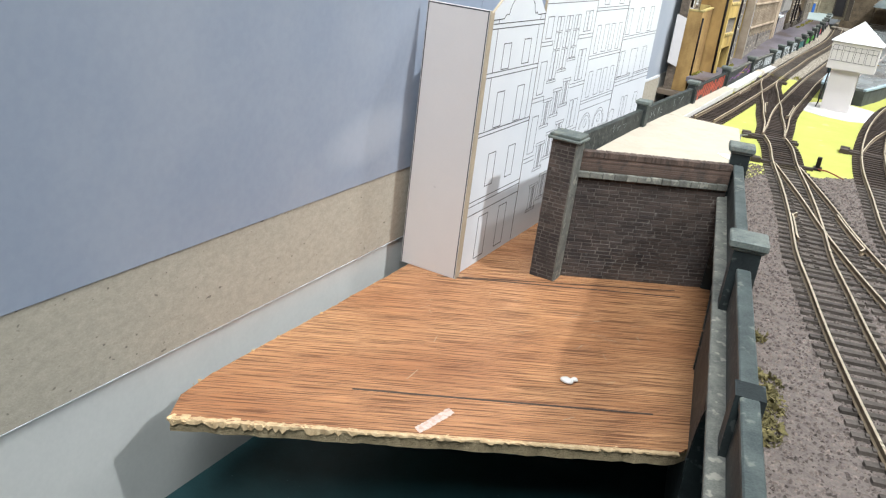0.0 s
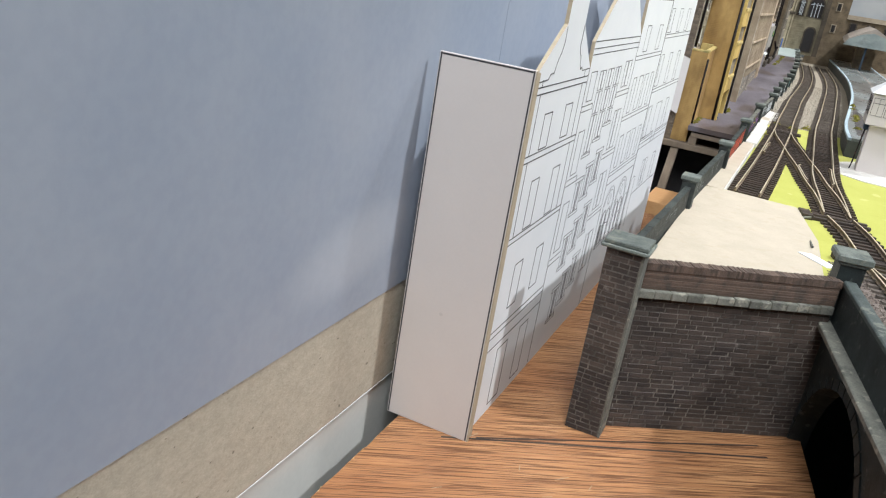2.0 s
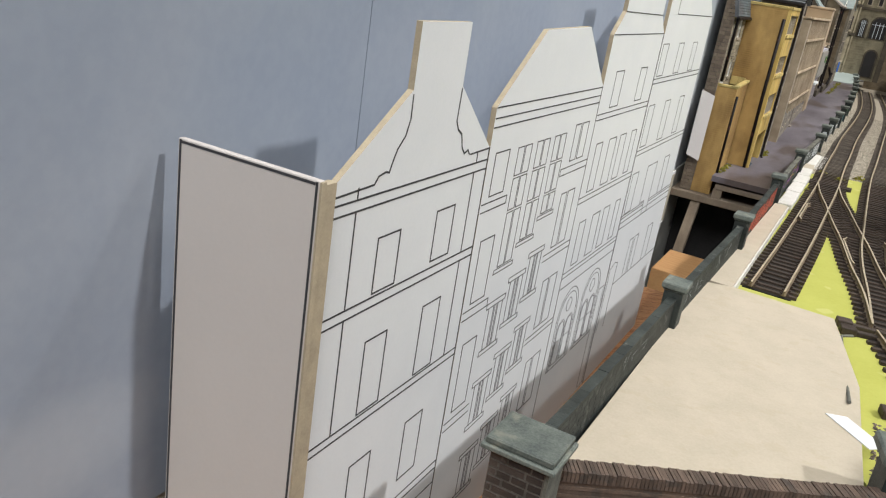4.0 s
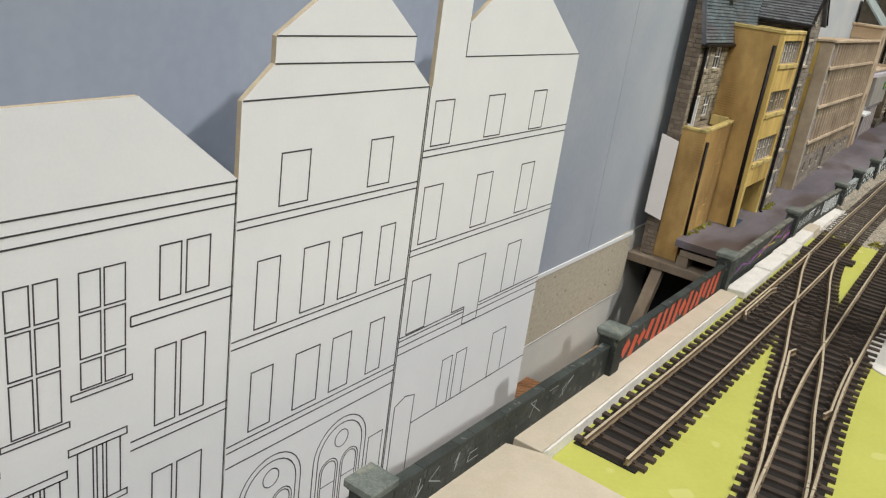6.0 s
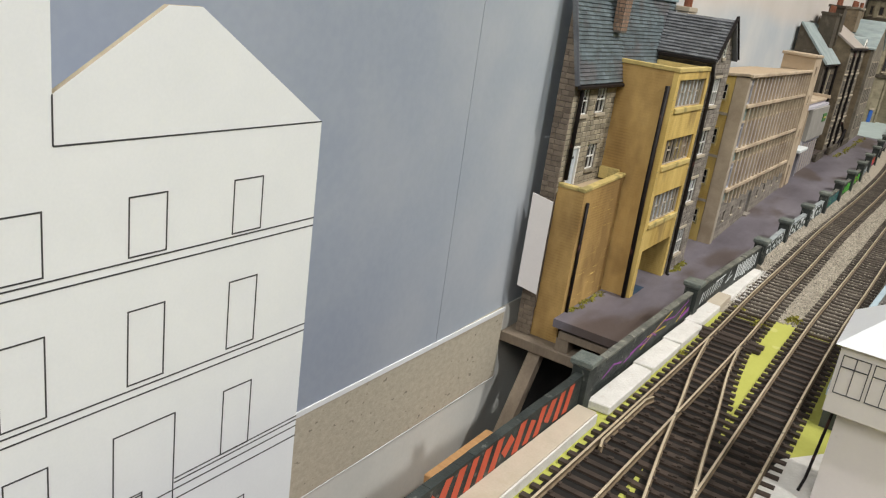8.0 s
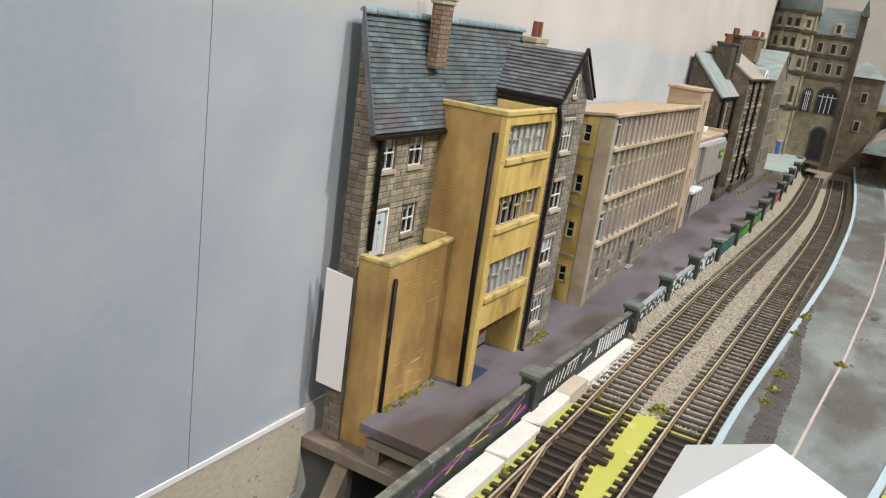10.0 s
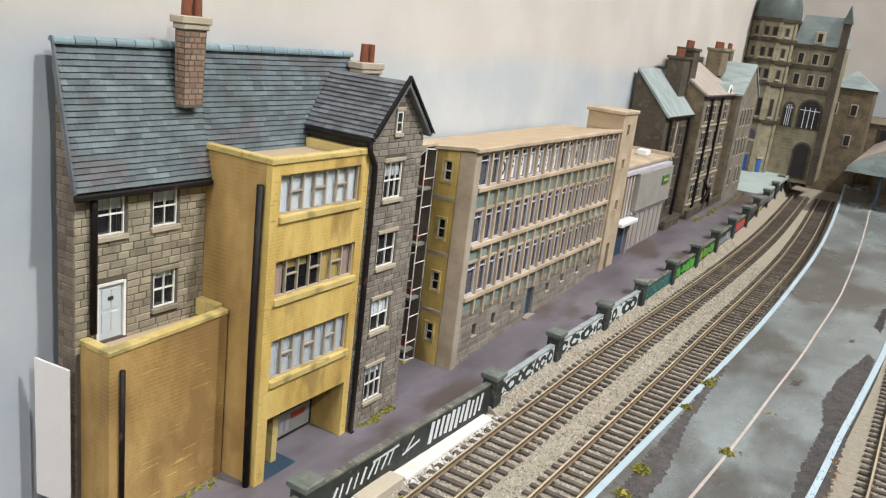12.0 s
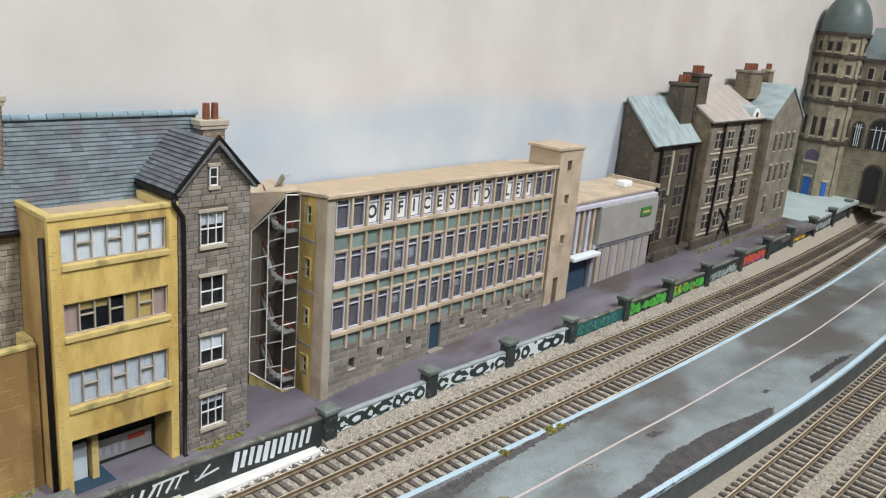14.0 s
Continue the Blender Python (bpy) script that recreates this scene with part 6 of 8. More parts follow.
# ---- yellow four-storey block over a garage ----
YF = -190.0
block = thing("yellow_flat_block", -212, 1113, 64, "yellow brick four-storey block with strip windows over a garage", "building")
STRIPS = [(1086.3, 1139, 187.2, 204), (1086.3, 1139.5, 151.3, 167.6), (1086.8, 1139.3, 113.6, 132.2)]
part("front_wall", one(wall, 1081, 1145, 62, 208.5, YF - 3, YF, STRIPS + [(1087, 1140.5, 62, 95.5)]), YELLOW, block)
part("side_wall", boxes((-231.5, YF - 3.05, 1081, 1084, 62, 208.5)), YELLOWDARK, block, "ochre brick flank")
part("roof", boxes((-235, YF - 3.1, 1084.1, 1144.5, 203.5, 206)), SANDROOF, block, "sandy flat roof")
part("parapet", boxes((YF - 3.6, YF + 0.8, 1080.2, 1145.6, 208.6, 211.2)), YELLOWTRIM, block, "pale yellow parapet", bevel=0.35)
part("parapet", boxes((-231.5, YF - 3.65, 1080.2, 1084.4, 208.6, 211.2)), YELLOWTRIM, block, "pale yellow parapet", bevel=0.35)
part("parapet", boxes((-226, YF - 3.65, 1141.6, 1145.4, 205.8, 210.4)), YELLOWTRIM, block, bevel=0.3)
part("inner_wall", boxes((-234, -233, 1084, 1145, 62, 203)), SHADEBLACK, block)
for fl, (a, b, c, d) in enumerate(STRIPS):
    strip_win = part("strip_window", boxes((YF - 2.4, YF - 1.2, a, b, c, c + 0.7), (YF - 2.4, YF - 1.2, a, b, d - 0.7, d)), DRESSED if fl else GREYCREAM, block, "long strip window")
    n = 7
    for k in range(n + 1):
        u = a + (b - a - 0.7) * k / n
        part("mullion", boxes((YF - 2.4, YF - 1.1, u, u + 0.7, c + 0.7, d - 0.7)), GREYCREAM, strip_win)
    for k in (1, 3, 5):
        u = a + (b - a - 0.7) * k / n
        part("transom", boxes((YF - 2.3, YF - 1.2, u + 0.7, u + (b - a - 0.7) / n, c + (d - c) * 0.52, c + (d - c) * 0.52 + 0.7)), GREYCREAM, strip_win)
    pane = part("pane", boxes((YF - 2.75, YF - 2.65, a, b, c, d)), GLASS, strip_win)
    pane.visible_shadow = False
    # near-black sheet as the room shade behind the strip window
    part("dark_room", boxes((YF - 16, YF - 15.5, a - 1, b + 1, c - 1, d + 1)), SHADEBLACK, strip_win)
    for k in range(n):
        if fl == 1 and k in (1, 2, 3):
            if k < 3:
                u = a + (b - a) * k / n
                part("blind", boxes((YF - 3.5, YF - 3.3, u, u + (b - a) / n, d - 5.5, d)), YELCURT, strip_win)
            continue
        m = (CURTAIN, None, NET)[fl] or (PINKCURT if k in (0, 6) else YELCURT)
        u = a + (b - a) * k / n
        bm = bmesh.new()
        for j in range(5):
            v = u + (b - a) / n * j / 5
            box(bm, YF - 3.2 - 0.12 * (j % 2), YF - 3.0 - 0.12 * (j % 2), v, v + (b - a) / n / 5, c, d)
        part("curtain", bm, m, strip_win)
    part("sill", boxes((YF - 1, YF + 1.3, a - 0.3, b + 1, c - 3.2, c - 0.1)), YELLOWTRIM, block, "pale yellow sill", bevel=0.3)
bm = bmesh.new()
tube(bm, [(-194.5, 1079.4, 200), (-194.5, 1079.4, 130), (-193.4, 1079.4, 62)], 1.45)
part("drainpipe", bm, BLACK, block, "thick black drainpipe", smooth=True)
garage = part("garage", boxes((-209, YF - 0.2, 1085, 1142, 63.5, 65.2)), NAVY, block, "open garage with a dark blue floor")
# back and ceiling are blackened to paint the garage's inner shade
part("garage_back", boxes((-209.6, -209.1, 1085, 1142, 65, 97)), SHADEBLACK, garage)
part("garage_ceiling", boxes((-224, YF - 3.1, 1085, 1142, 96, 97)), SHADEBLACK, garage)
part("garage_side", boxes((-224, YF - 3.1, 1140.7, 1142.5, 65.3, 95.9)), YELLOW, garage)
part("garage_pillar", boxes((-203, -198, 1100, 1103.5, 65.3, 95.9)), YELLOWTRIM, garage)
part("garage_door", boxes((-203, -201.8, 1088, 1099, 65.3, 86)), DOORBLUE, garage, "pale blue side door")
part("banner", boxes((-208.6, -208.2, 1105, 1138, 68, 80)), STAIR, garage, "pale banner with red lettering marks")
part("banner_mark", boxes((-208.1, -207.9, 1124, 1134, 75, 78)), GRAFRED, garage)
for k in range(4):
    part("banner_mark", boxes((-208.1, -207.9, 1107 + 4.4 * k, 1109.6 + 4.4 * k, 70, 75.5)), LILAC, garage)
# fine courses at the corners
for k in range(60):
    z = RB.uniform(66, 205)
    y = RB.choice((RB.uniform(1081.5, 1084.8), RB.uniform(1141.5, 1143.5)))
    part("worn_course", boxes((YF - 0.1, YF + 0.13, y - 1.2, y + 1.6, z, z + 0.4)), YELLOWTRIM, block)

# ---- grey stone gable house ----
GX = -190.0
gable = thing("gable_house", -210, 1167, 64, "narrow grey stone house with a slate gable roof", "house")
GWIN = [(1158.5, 1173, 185, 203.3), (1158.5, 1173, 150.5, 167.8), (1158.3, 1173, 116.3, 133.6), (1158.5, 1173, 77.6, 96.8)]
part("wall", one(wall, 1145.7, 1189, 62, 217, GX - 4, GX - 0.35, GWIN), STONEGAP, gable)
part("gable_end", one(prism, [(1145.7, 217.1), (1189, 217.1), (1167.3, 240)], "x", GX - 4, GX - 0.35), STONEGAP, gable)
part("flank", boxes((-235.5, GX - 4.05, 1145.7, 1149, 62, 216)), GREYSTONE, gable, "grey stone flank")
part("flank", boxes((-235.5, GX - 4.05, 1185.6, 1189, 62, 216)), GREYSTONE, gable, "grey stone flank")
for i, (a, b, c, d) in enumerate(GWIN):
    sash(gable, GX, a, b, c, d, 3 if i in (0, 3) else 2, 2, blind=((NET, 0.6), None, (CURTAIN, 0.5), (NET, 0.72))[i])
    lintel(gable, GX, a, b, c, d, DRESSED)
attic = part("attic_window", boxes((GX - 0.3, GX + 0.3, 1163.6, 1168.6, 217.2, 218), (GX - 0.3, GX + 0.3, 1163.6, 1164.2, 218, 226.6), (GX - 0.3, GX + 0.3, 1168, 1168.6, 218, 226.6), (GX - 0.3, GX + 0.3, 1163.6, 1168.6, 226.6, 227.4), (GX - 0.2, GX + 0.2, 1164.2, 1168, 221.8, 222.3)), WHITE, gable)
part("pane", boxes((GX - 0.35, GX - 0.2, 1164.2, 1168, 218, 226.6)), SHADEBLACK, attic)
part("attic_sill", boxes((GX - 0.3, GX + 1, 1162.6, 1169.8, 215.2, 217)), DRESSED, gable, bevel=0.2)
part("attic_head", boxes((GX - 0.3, GX + 0.8, 1162.6, 1169.8, 227.6, 229.4)), DRESSED, gable, bevel=0.2)
for s, e in ((1, 1142.6), (-1, 1192)):
    part("roof_slope", one(prism, [(1167.3, 241.2), (e, 215.8), (e + 1.6 * s, 214.6), (1167.3, 239.4)], "x", -236, GX + 3.2), SLATEGREY, gable, "grey slate slope")
part("verge", one(prism, [(1167.3, 242.6), (1190.6, 216.6), (1193.2, 216.0), (1167.3, 244.4), (1141.4, 216.0), (1144, 216.6)], "x", GX + 2.2, GX + 4.0), BLACK, gable, "dark verge board")
part("gutter", boxes((-226, GX + 3, 1140.4, 1143, 213.2, 215.6)), BLACK, gable, "black gutter", bevel=0.5)
bm = bmesh.new()
tube(bm, [(GX + 1.6, 1142, 214), (GX + 1.6, 1142.6, 210), (GX + 1.6, 1147.4, 203), (GX + 1.6, 1147.8, 196), (GX + 1.6, 1147.8, 110), (GX + 1.8, 1147.2, 67), (GX + 3.4, 1147.2, 66)], 1.3)
part("downpipe", bm, BLACK, gable, "black downpipe with a swan neck", smooth=True)
bm = bmesh.new()
for x, y in ((GX + 3, 1160), (GX + 4, 1164), (GX + 2, 1156), (GX + 2.4, 1168), (GX + 2, 1176), (GX + 3, 1182), (GX - 3, 1192), (GX - 8, 1192)):
    tuft(bm, x, y, road_z(y), RB.uniform(1.6, 3.2), 60, RB)
solid("wall_foot_weeds", bm, MOSS, "yellow-green weeds at the foot of the gable house", "plant", kind="stuff")

# ---- glazed stair link ----
link = thing("glass_stair_tower", -225, 1230, 66, "glazed stair link with white glazing bars and visible flights", "building")
LA, LB, LC, LD = (-235.8, 1221), (-225, 1226.3), (-212.5, 1229.5), (-212.5, 1240.5)


def glazing(p, q, r=0.36):
    bm = bmesh.new()
    tube(bm, [p, tuple((Vector(p) + Vector(q)) / 2), q], r)
    part("glazing_bar", bm, WHITE, link)


BAYS3 = [(LA, LB, 78, 74, 174, 186, [(85 + 17.6 * k, 89.6 + 17.6 * k) for k in range(5)]), (LB, LC, 74, 72, 186, 201, [(83.5 + 17.1 * k, 89 + 17.1 * k) for k in range(7)]), (LC, LD, 72, 70.5, 201, 200, [(83 + 16.8 * k, 83 + 16.8 * k) for k in range(7)])]
for (p, q, b0, b1, t0, t1, bars) in BAYS3:
    glazing((*p, b0), (*p, t0))
    glazing((*p, t0), (*q, t1))
    glazing((*p, b0), (*q, b1))
    for z0, z1 in bars:
        glazing((*p, z0), (*q, z1))
    pane = part("pane", sheet_of([(*p, b0), (*q, b1), (*q, t1), (*p, t0)], (-0.05, 0.12, 0)), DARKGLASS, link)
    pane.visible_shadow = False
    part("plinth", sheet_of([(*p, 56), (*q, 56), (*q, b1 - 0.5), (*p, b0 - 0.5)], (-0.8, 1.8, 0)), YELLOWTRIM, link, "yellow plinth")
glazing((*LD, 70.5), (*LD, 200))
part("inner_wall", boxes((-235.9, -213.2, 1240.0, 1240.6, 62, 199)), SHELFWOOD, link)
part("back_wall", boxes((-236, -235.9, 1222, 1240, 62, 178)), SHELFWOOD, link)
part("roof", sheet_of([(*LA, 174.8), (LC[0], LC[1], 201.8), (-245, 1219, 195)], (0, 0, 1.2)), CREAM, link, "beige sloping roof")
part("roof", sheet_of([(-245, 1219, 195.2), (LC[0], LC[1], 202), (LD[0], LD[1], 202.4), (-245, 1240.5, 203)], (0, 0, 1.2)), CREAM, link, "beige sloping roof")
for k in range(4):
    z = 76 + 33.5 * k
    part("landing", boxes((-224, -213.4, 1231, 1239.8, z, z + 1.6)), STAIR, link, "pale grey landing")
    part("stair_flight", one(prism, [(-235, z + 17), (-224, z + 1), (-221, z + 1), (-221, z + 3.4), (-224, z + 3.4), (-235, z + 20)], "y", 1229, 1233), STAIR, link, "pale stair flight")
    part("stair_flight", one(prism, [(-235, z + 18), (-224, z + 33), (-221, z + 33), (-221, z + 35), (-224, z + 35), (-235, z + 20.5)], "y", 1234, 1238), STAIR, link, "pale stair flight")
    part("handrail", boxes((-224, -214, 1230.3, 1230.8, z + 6, z + 7.2)), REDRAIL, link, "red-brown handrail")
    part("handrail", one(prism, [(-235, z + 25), (-222, z + 9), (-222, z + 10.6), (-235, z + 26.6)], "y", 1228.4, 1228.9), REDRAIL, link, "red-brown handrail")
    part("seat", boxes((-220, -216, 1236, 1239, z + 1.7, z + 5.5)), REDRAIL, link, "red-brown seat", bevel=0.3)

# ---- long office block ----
OX = -186.0
office = thing("office_block", -210, 1360, 68, "four-storey concrete office block with ribbed window bays", "office building")
O0, O1, BAYS = 1247.5, 1472.0, 18
BW = (O1 - O0) / BAYS
# blackened core paints the shade behind the office windows
part("core", one(prism, [(-245, 62), (OX - 8, 62), (OX - 8, 201.6), (-245, 196.4)], "y", 1243, 1475.5), SHADEBLACK, office)
part("stone_base", one(wall, 1246, 1476, 62, 104.5, OX - 6, OX - 1.2, [(1339.5, 1351.5, 62, 100)] + [(1264 + 0.0, 1269.0, 86, 93.5), (1289, 1294, 87, 94.5), (1316, 1321, 89, 96), (1372, 1377, 91, 97), (1398, 1403, 93, 98.5), (1428, 1432.5, 94, 99.5), (1452, 1456, 95, 100)]), GREYSTONE, office, "grey stone ground floor")
part("corner_pillar", boxes((-197, OX - 0.2, 1241, 1247, 62, 202.5)), GREYCREAM, office, "cream concrete corner", bevel=0.3)
part("flank_pillar", boxes((-196.6, OX - 0.5, 1240.6, 1240.95, 64, 202.3)), CREAM, office)
FL = [(182, 201, 179.2, 168.8), (147.6, 167.6, 144.8, 137.2), (115.2, 135.8, 112.3, 104.6)]
FWIN = [(-206.5, -201.3, 183.5, 195), (-206.5, -201.3, 149, 161), (-206.5, -201.3, 117, 128.3), (-206.5, -201.3, 85, 96)]
bm = one(wall, -212, -197.1, 62, 202.4, 1240.7, 1243, FWIN, axis="y")
part("yellow_flank", bm, YELLOW, office, "yellow brick flank strip")
for w in FWIN:
    sash(office, 1240.7, *w, 1, 2, facing="y", depth=0.0)
    part("window_frame", boxes((w[0] - 1.2, w[0], 1239.9, 1241, w[2] - 1.2, w[3] + 1.2), (w[1], w[1] + 1.2, 1239.9, 1241, w[2] - 1.2, w[3] + 1.2), (w[0], w[1], 1239.9, 1241, w[3], w[3] + 1.2), (w[0], w[1], 1239.9, 1241, w[2] - 1.2, w[2])), YELLOWTRIM, office)
for z in (103, 139, 172):
    part("band", boxes((-212, -197, 1240.2, 1240.9, z, z + 2)), GREYCREAM, office)
part("roof", one(prism, [(-245, 197.2), (OX + 0.5, 203.4), (OX + 0.5, 204.6), (-245, 198.4)], "y", 1240, 1476), SANDROOF, office, "sandy flat roof falling to the back")
part("roof_edge", boxes((OX - 1, OX + 1.6, 1239.4, 1475, 202.6, 205)), CREAM, office, "cream roof edge", bevel=0.3)
part("roof_edge", one(prism, [(-245, 196.8), (OX - 1.05, 203.2), (OX - 1.05, 205.4), (-245, 199.2)], "y", 1238.8, 1241.6), CREAM, office, "cream roof edge", bevel=0.3)
for k in range(BAYS + 1):
    y = O0 + BW * k
    if k < BAYS:
        part("fin", boxes((OX - 3, OX + 0.4, y + BW - 1.0, y + BW + 0.6, 100.5 if k % 2 else 102.5, 202.5)), CREAM, office)
for fi, (w0, w1, s0, p0) in enumerate(FL):
    part("sill_band", boxes((OX - 2.6, OX + 0.9, 1247, O1, s0, w0 - 0.1)), CREAM, office, "cream sill band", bevel=0.25)
    part("head_band", boxes((OX - 3, OX - 0.8, 1247, O1, w1, w1 + 1.4)), CREAM, office)
    for k in range(BAYS):
        y0, y1 = O0 + BW * k + 0.7, O0 + BW * (k + 1) - 1.2
        part("spandrel", boxes((OX - 3, OX - 1.6, y0, y1, p0, s0 - 0.1)), TEALPANEL, office)
        win = part("bay_window", boxes((OX - 2.6, OX - 1.4, y0, y0 + 0.8, w0, w1), (OX - 2.6, OX - 1.4, y1 - 0.9, y1, w0, w1), (OX - 2.6, OX - 1.4, y0 + 0.8, y1 - 0.9, w1 - 0.8, w1), (OX - 2.6, OX - 1.4, y0 + 0.8, y1 - 0.9, w0, w0 + 0.8), (OX - 2.5, OX - 1.5, y0 + 0.8, y1 - 0.9, w0 + (w1 - w0) * 0.78, w0 + (w1 - w0) * 0.78 + 0.6)), LILAC, office)
        part("pane", boxes((OX - 3.0, OX - 2.9, y0, y1, w0, w1)), OFFICEGLASS, win).visible_shadow = False
        drop = RB.uniform(0.15, 0.75)
        if RB.random() < 0.35:
            part("blind", boxes((OX - 3.9, OX - 3.7, y0 + 0.6, y1 - 0.6, w1 - (w1 - w0) * drop, w1)), NET, win)
for k, ch in zip((2, 3, 4, 5, 6, 7, 8, 10, 11, 13, 14, 15), "OFFICESTOLET"):
    y0, y1 = O0 + BW * k + 0.7, O0 + BW * (k + 1) - 1.2
    w0 = FL[0][0]
    sign = part("letter_sheet", boxes((OX - 2.88, OX - 2.75, y0 + 1.0, y1 - 1.0, w0 + 1.2, w0 + 14.5)), WHITE, office, "white paper sheet with one black letter")
    cu = bpy.data.curves.new("letter", "FONT")
    cu.body, cu.size, cu.align_x, cu.align_y, cu.extrude, cu.offset = ch, 11.5 * K, "CENTER", "CENTER", 0.04 * K, 0.35 * K
    cu.materials.append(INK)
    lt = hang(new("letter", cu), sign)
    lt.matrix_basis = Matrix.Translation(((OX - 2.6) * K, (y0 + y1) / 2 * K, (w0 + 7.8) * K)) @ Matrix.Rotation(radians(90), 4, "Z") @ Matrix.Rotation(radians(90), 4, "X") @ Matrix.Diagonal((0.85, 1, 1, 1))
part("entrance_door", boxes((OX - 4, OX - 3, 1339.8, 1351.2, 70, 100)), NAVY, office, "dark blue entrance door")
part("entrance_frame", boxes((OX - 4, OX - 0.9, 1338.4, 1339.6, 70, 101.5), (OX - 4, OX - 0.9, 1351.4, 1352.6, 70, 101.5), (OX - 4, OX - 0.9, 1339.6, 1351.4, 100, 101.5)), GREYSTONE, office)
part("entrance_step", boxes((OX - 3, OX + 2, 1338, 1353, 74, road_z(1345) + 1.0)), GREYSTONE, office)
for y, z in ((1264, 86), (1289, 87), (1316, 89), (1372, 91), (1398, 93), (1428, 94), (1452, 95)):
    part("vent_sill", boxes((OX - 1.4, OX - 0.3, y - 0.8, y + 5.8, z - 1.2, z)), DRESSED, office)

# stair tower at its end
TW = [(1487, 1493, 200, 208), (1488, 1494, 171.5, 179.5), (1489, 1495, 137, 145)]
part("end_tower", one(wall, 1476.2, 1508, 70, 216, OX - 5, OX + 1, TW + [(1486, 1493, 84, 108)]), CREAM, office, "cream concrete stair tower")
part("end_tower_core", boxes((-216, OX - 5.1, 1476.2, 1508, 70, 216)), CREAM, office)
part("end_tower_back", boxes((-245, -216.1, 1476.2, 1506, 70, 198)), CREAM, office)
part("tower_flank", boxes((-215.6, OX + 0.6, 1475.4, 1476.1, 203.5, 216)), SANDROOF, office, "tan rendered tower flank")
part("tower_roof", boxes((-217.4, OX + 2, 1473.6, 1509.5, 216.2, 219)), CREAM, office, "cream roof slab", bevel=0.4)
for a, b, c, d in TW + [(1486, 1493, 84, 108)]:
    part("dark_pane", boxes((OX - 4.9, OX - 4.4, a, b, c, d)), SHADEBLACK, office)
    part("window_sill", boxes((OX - 3, OX + 1.6, a - 0.6, b + 0.6, c - 1.2, c)), DRESSED, office)

# ---- small shop ----
shop = thing("flat_roofed_shop", -205, 1582, 86, "low shop with a grey fascia box and lilac ribbed wall", "shop")
SX = -190.0
part("body", boxes((-245, SX - 3, 1510, 1656, 80, 166)), LILACWALL, shop)
part("roof", boxes((-245, SX - 2, 1510, 1657, 166.1, 168.5)), CREAM, shop, "cream flat roof", bevel=0.3)
part("roof_edge", boxes((-245, SX + 1, 1655, 1658, 168.5, 172)), CREAM, shop)
part("fascia_box", boxes((SX - 3, SX + 3.5, 1553, 1655, 126, 161)), FASCIA, shop, "plain grey fascia box", bevel=0.5)
sign = part("shop_sign", boxes((SX + 3.5, SX + 4.5, 1622, 1642, 144, 153)), SIGNGREEN, shop, "green sign with pale lettering bar", bevel=0.3)
part("sign_bar", boxes((SX + 4.5, SX + 4.7, 1626, 1638, 147.5, 149.5)), YELCURT, sign)
part("trim_band", boxes((SX - 3, SX + 1.5, 1510, 1655, 161.2, 164)), LILAC, shop)
part("trim_band", boxes((SX - 3, SX + 1, 1551, 1655, 122.5, 125.8)), LILAC, shop)
for k in range(5):
    part("rib", boxes((SX - 3, SX - 0.4, 1512 + 8.4 * k, 1515.6 + 8.4 * k, 122, 160)), CREAM if k % 2 == 0 else LILAC, shop)
for k in range(13):
    part("plank", boxes((SX - 3, SX - 0.6 + 0.4 * (k % 2), 1561 + 7.2 * k, 1567.6 + 7.2 * k, 82, 121 + (k % 3))), LILACWALL if k % 2 else GREYCREAM, shop)
part("awning", boxes((SX - 2, SX + 8, 1511, 1553, 118, 121.4)), GRAFWHITE, shop, "white flat awning", bevel=0.6)
part("door", boxes((SX - 3, SX - 1.5, 1513, 1546, 82, 117)), NAVY, shop, "dark blue shop doors")
part("awning_post", boxes((SX - 1, SX + 2, 1547, 1551, 82, 117.8)), LILACWALL, shop)
part("roof_light", boxes((-216, -206, 1620, 1634, 168.6, 174)), CARD, shop, bevel=0.6)


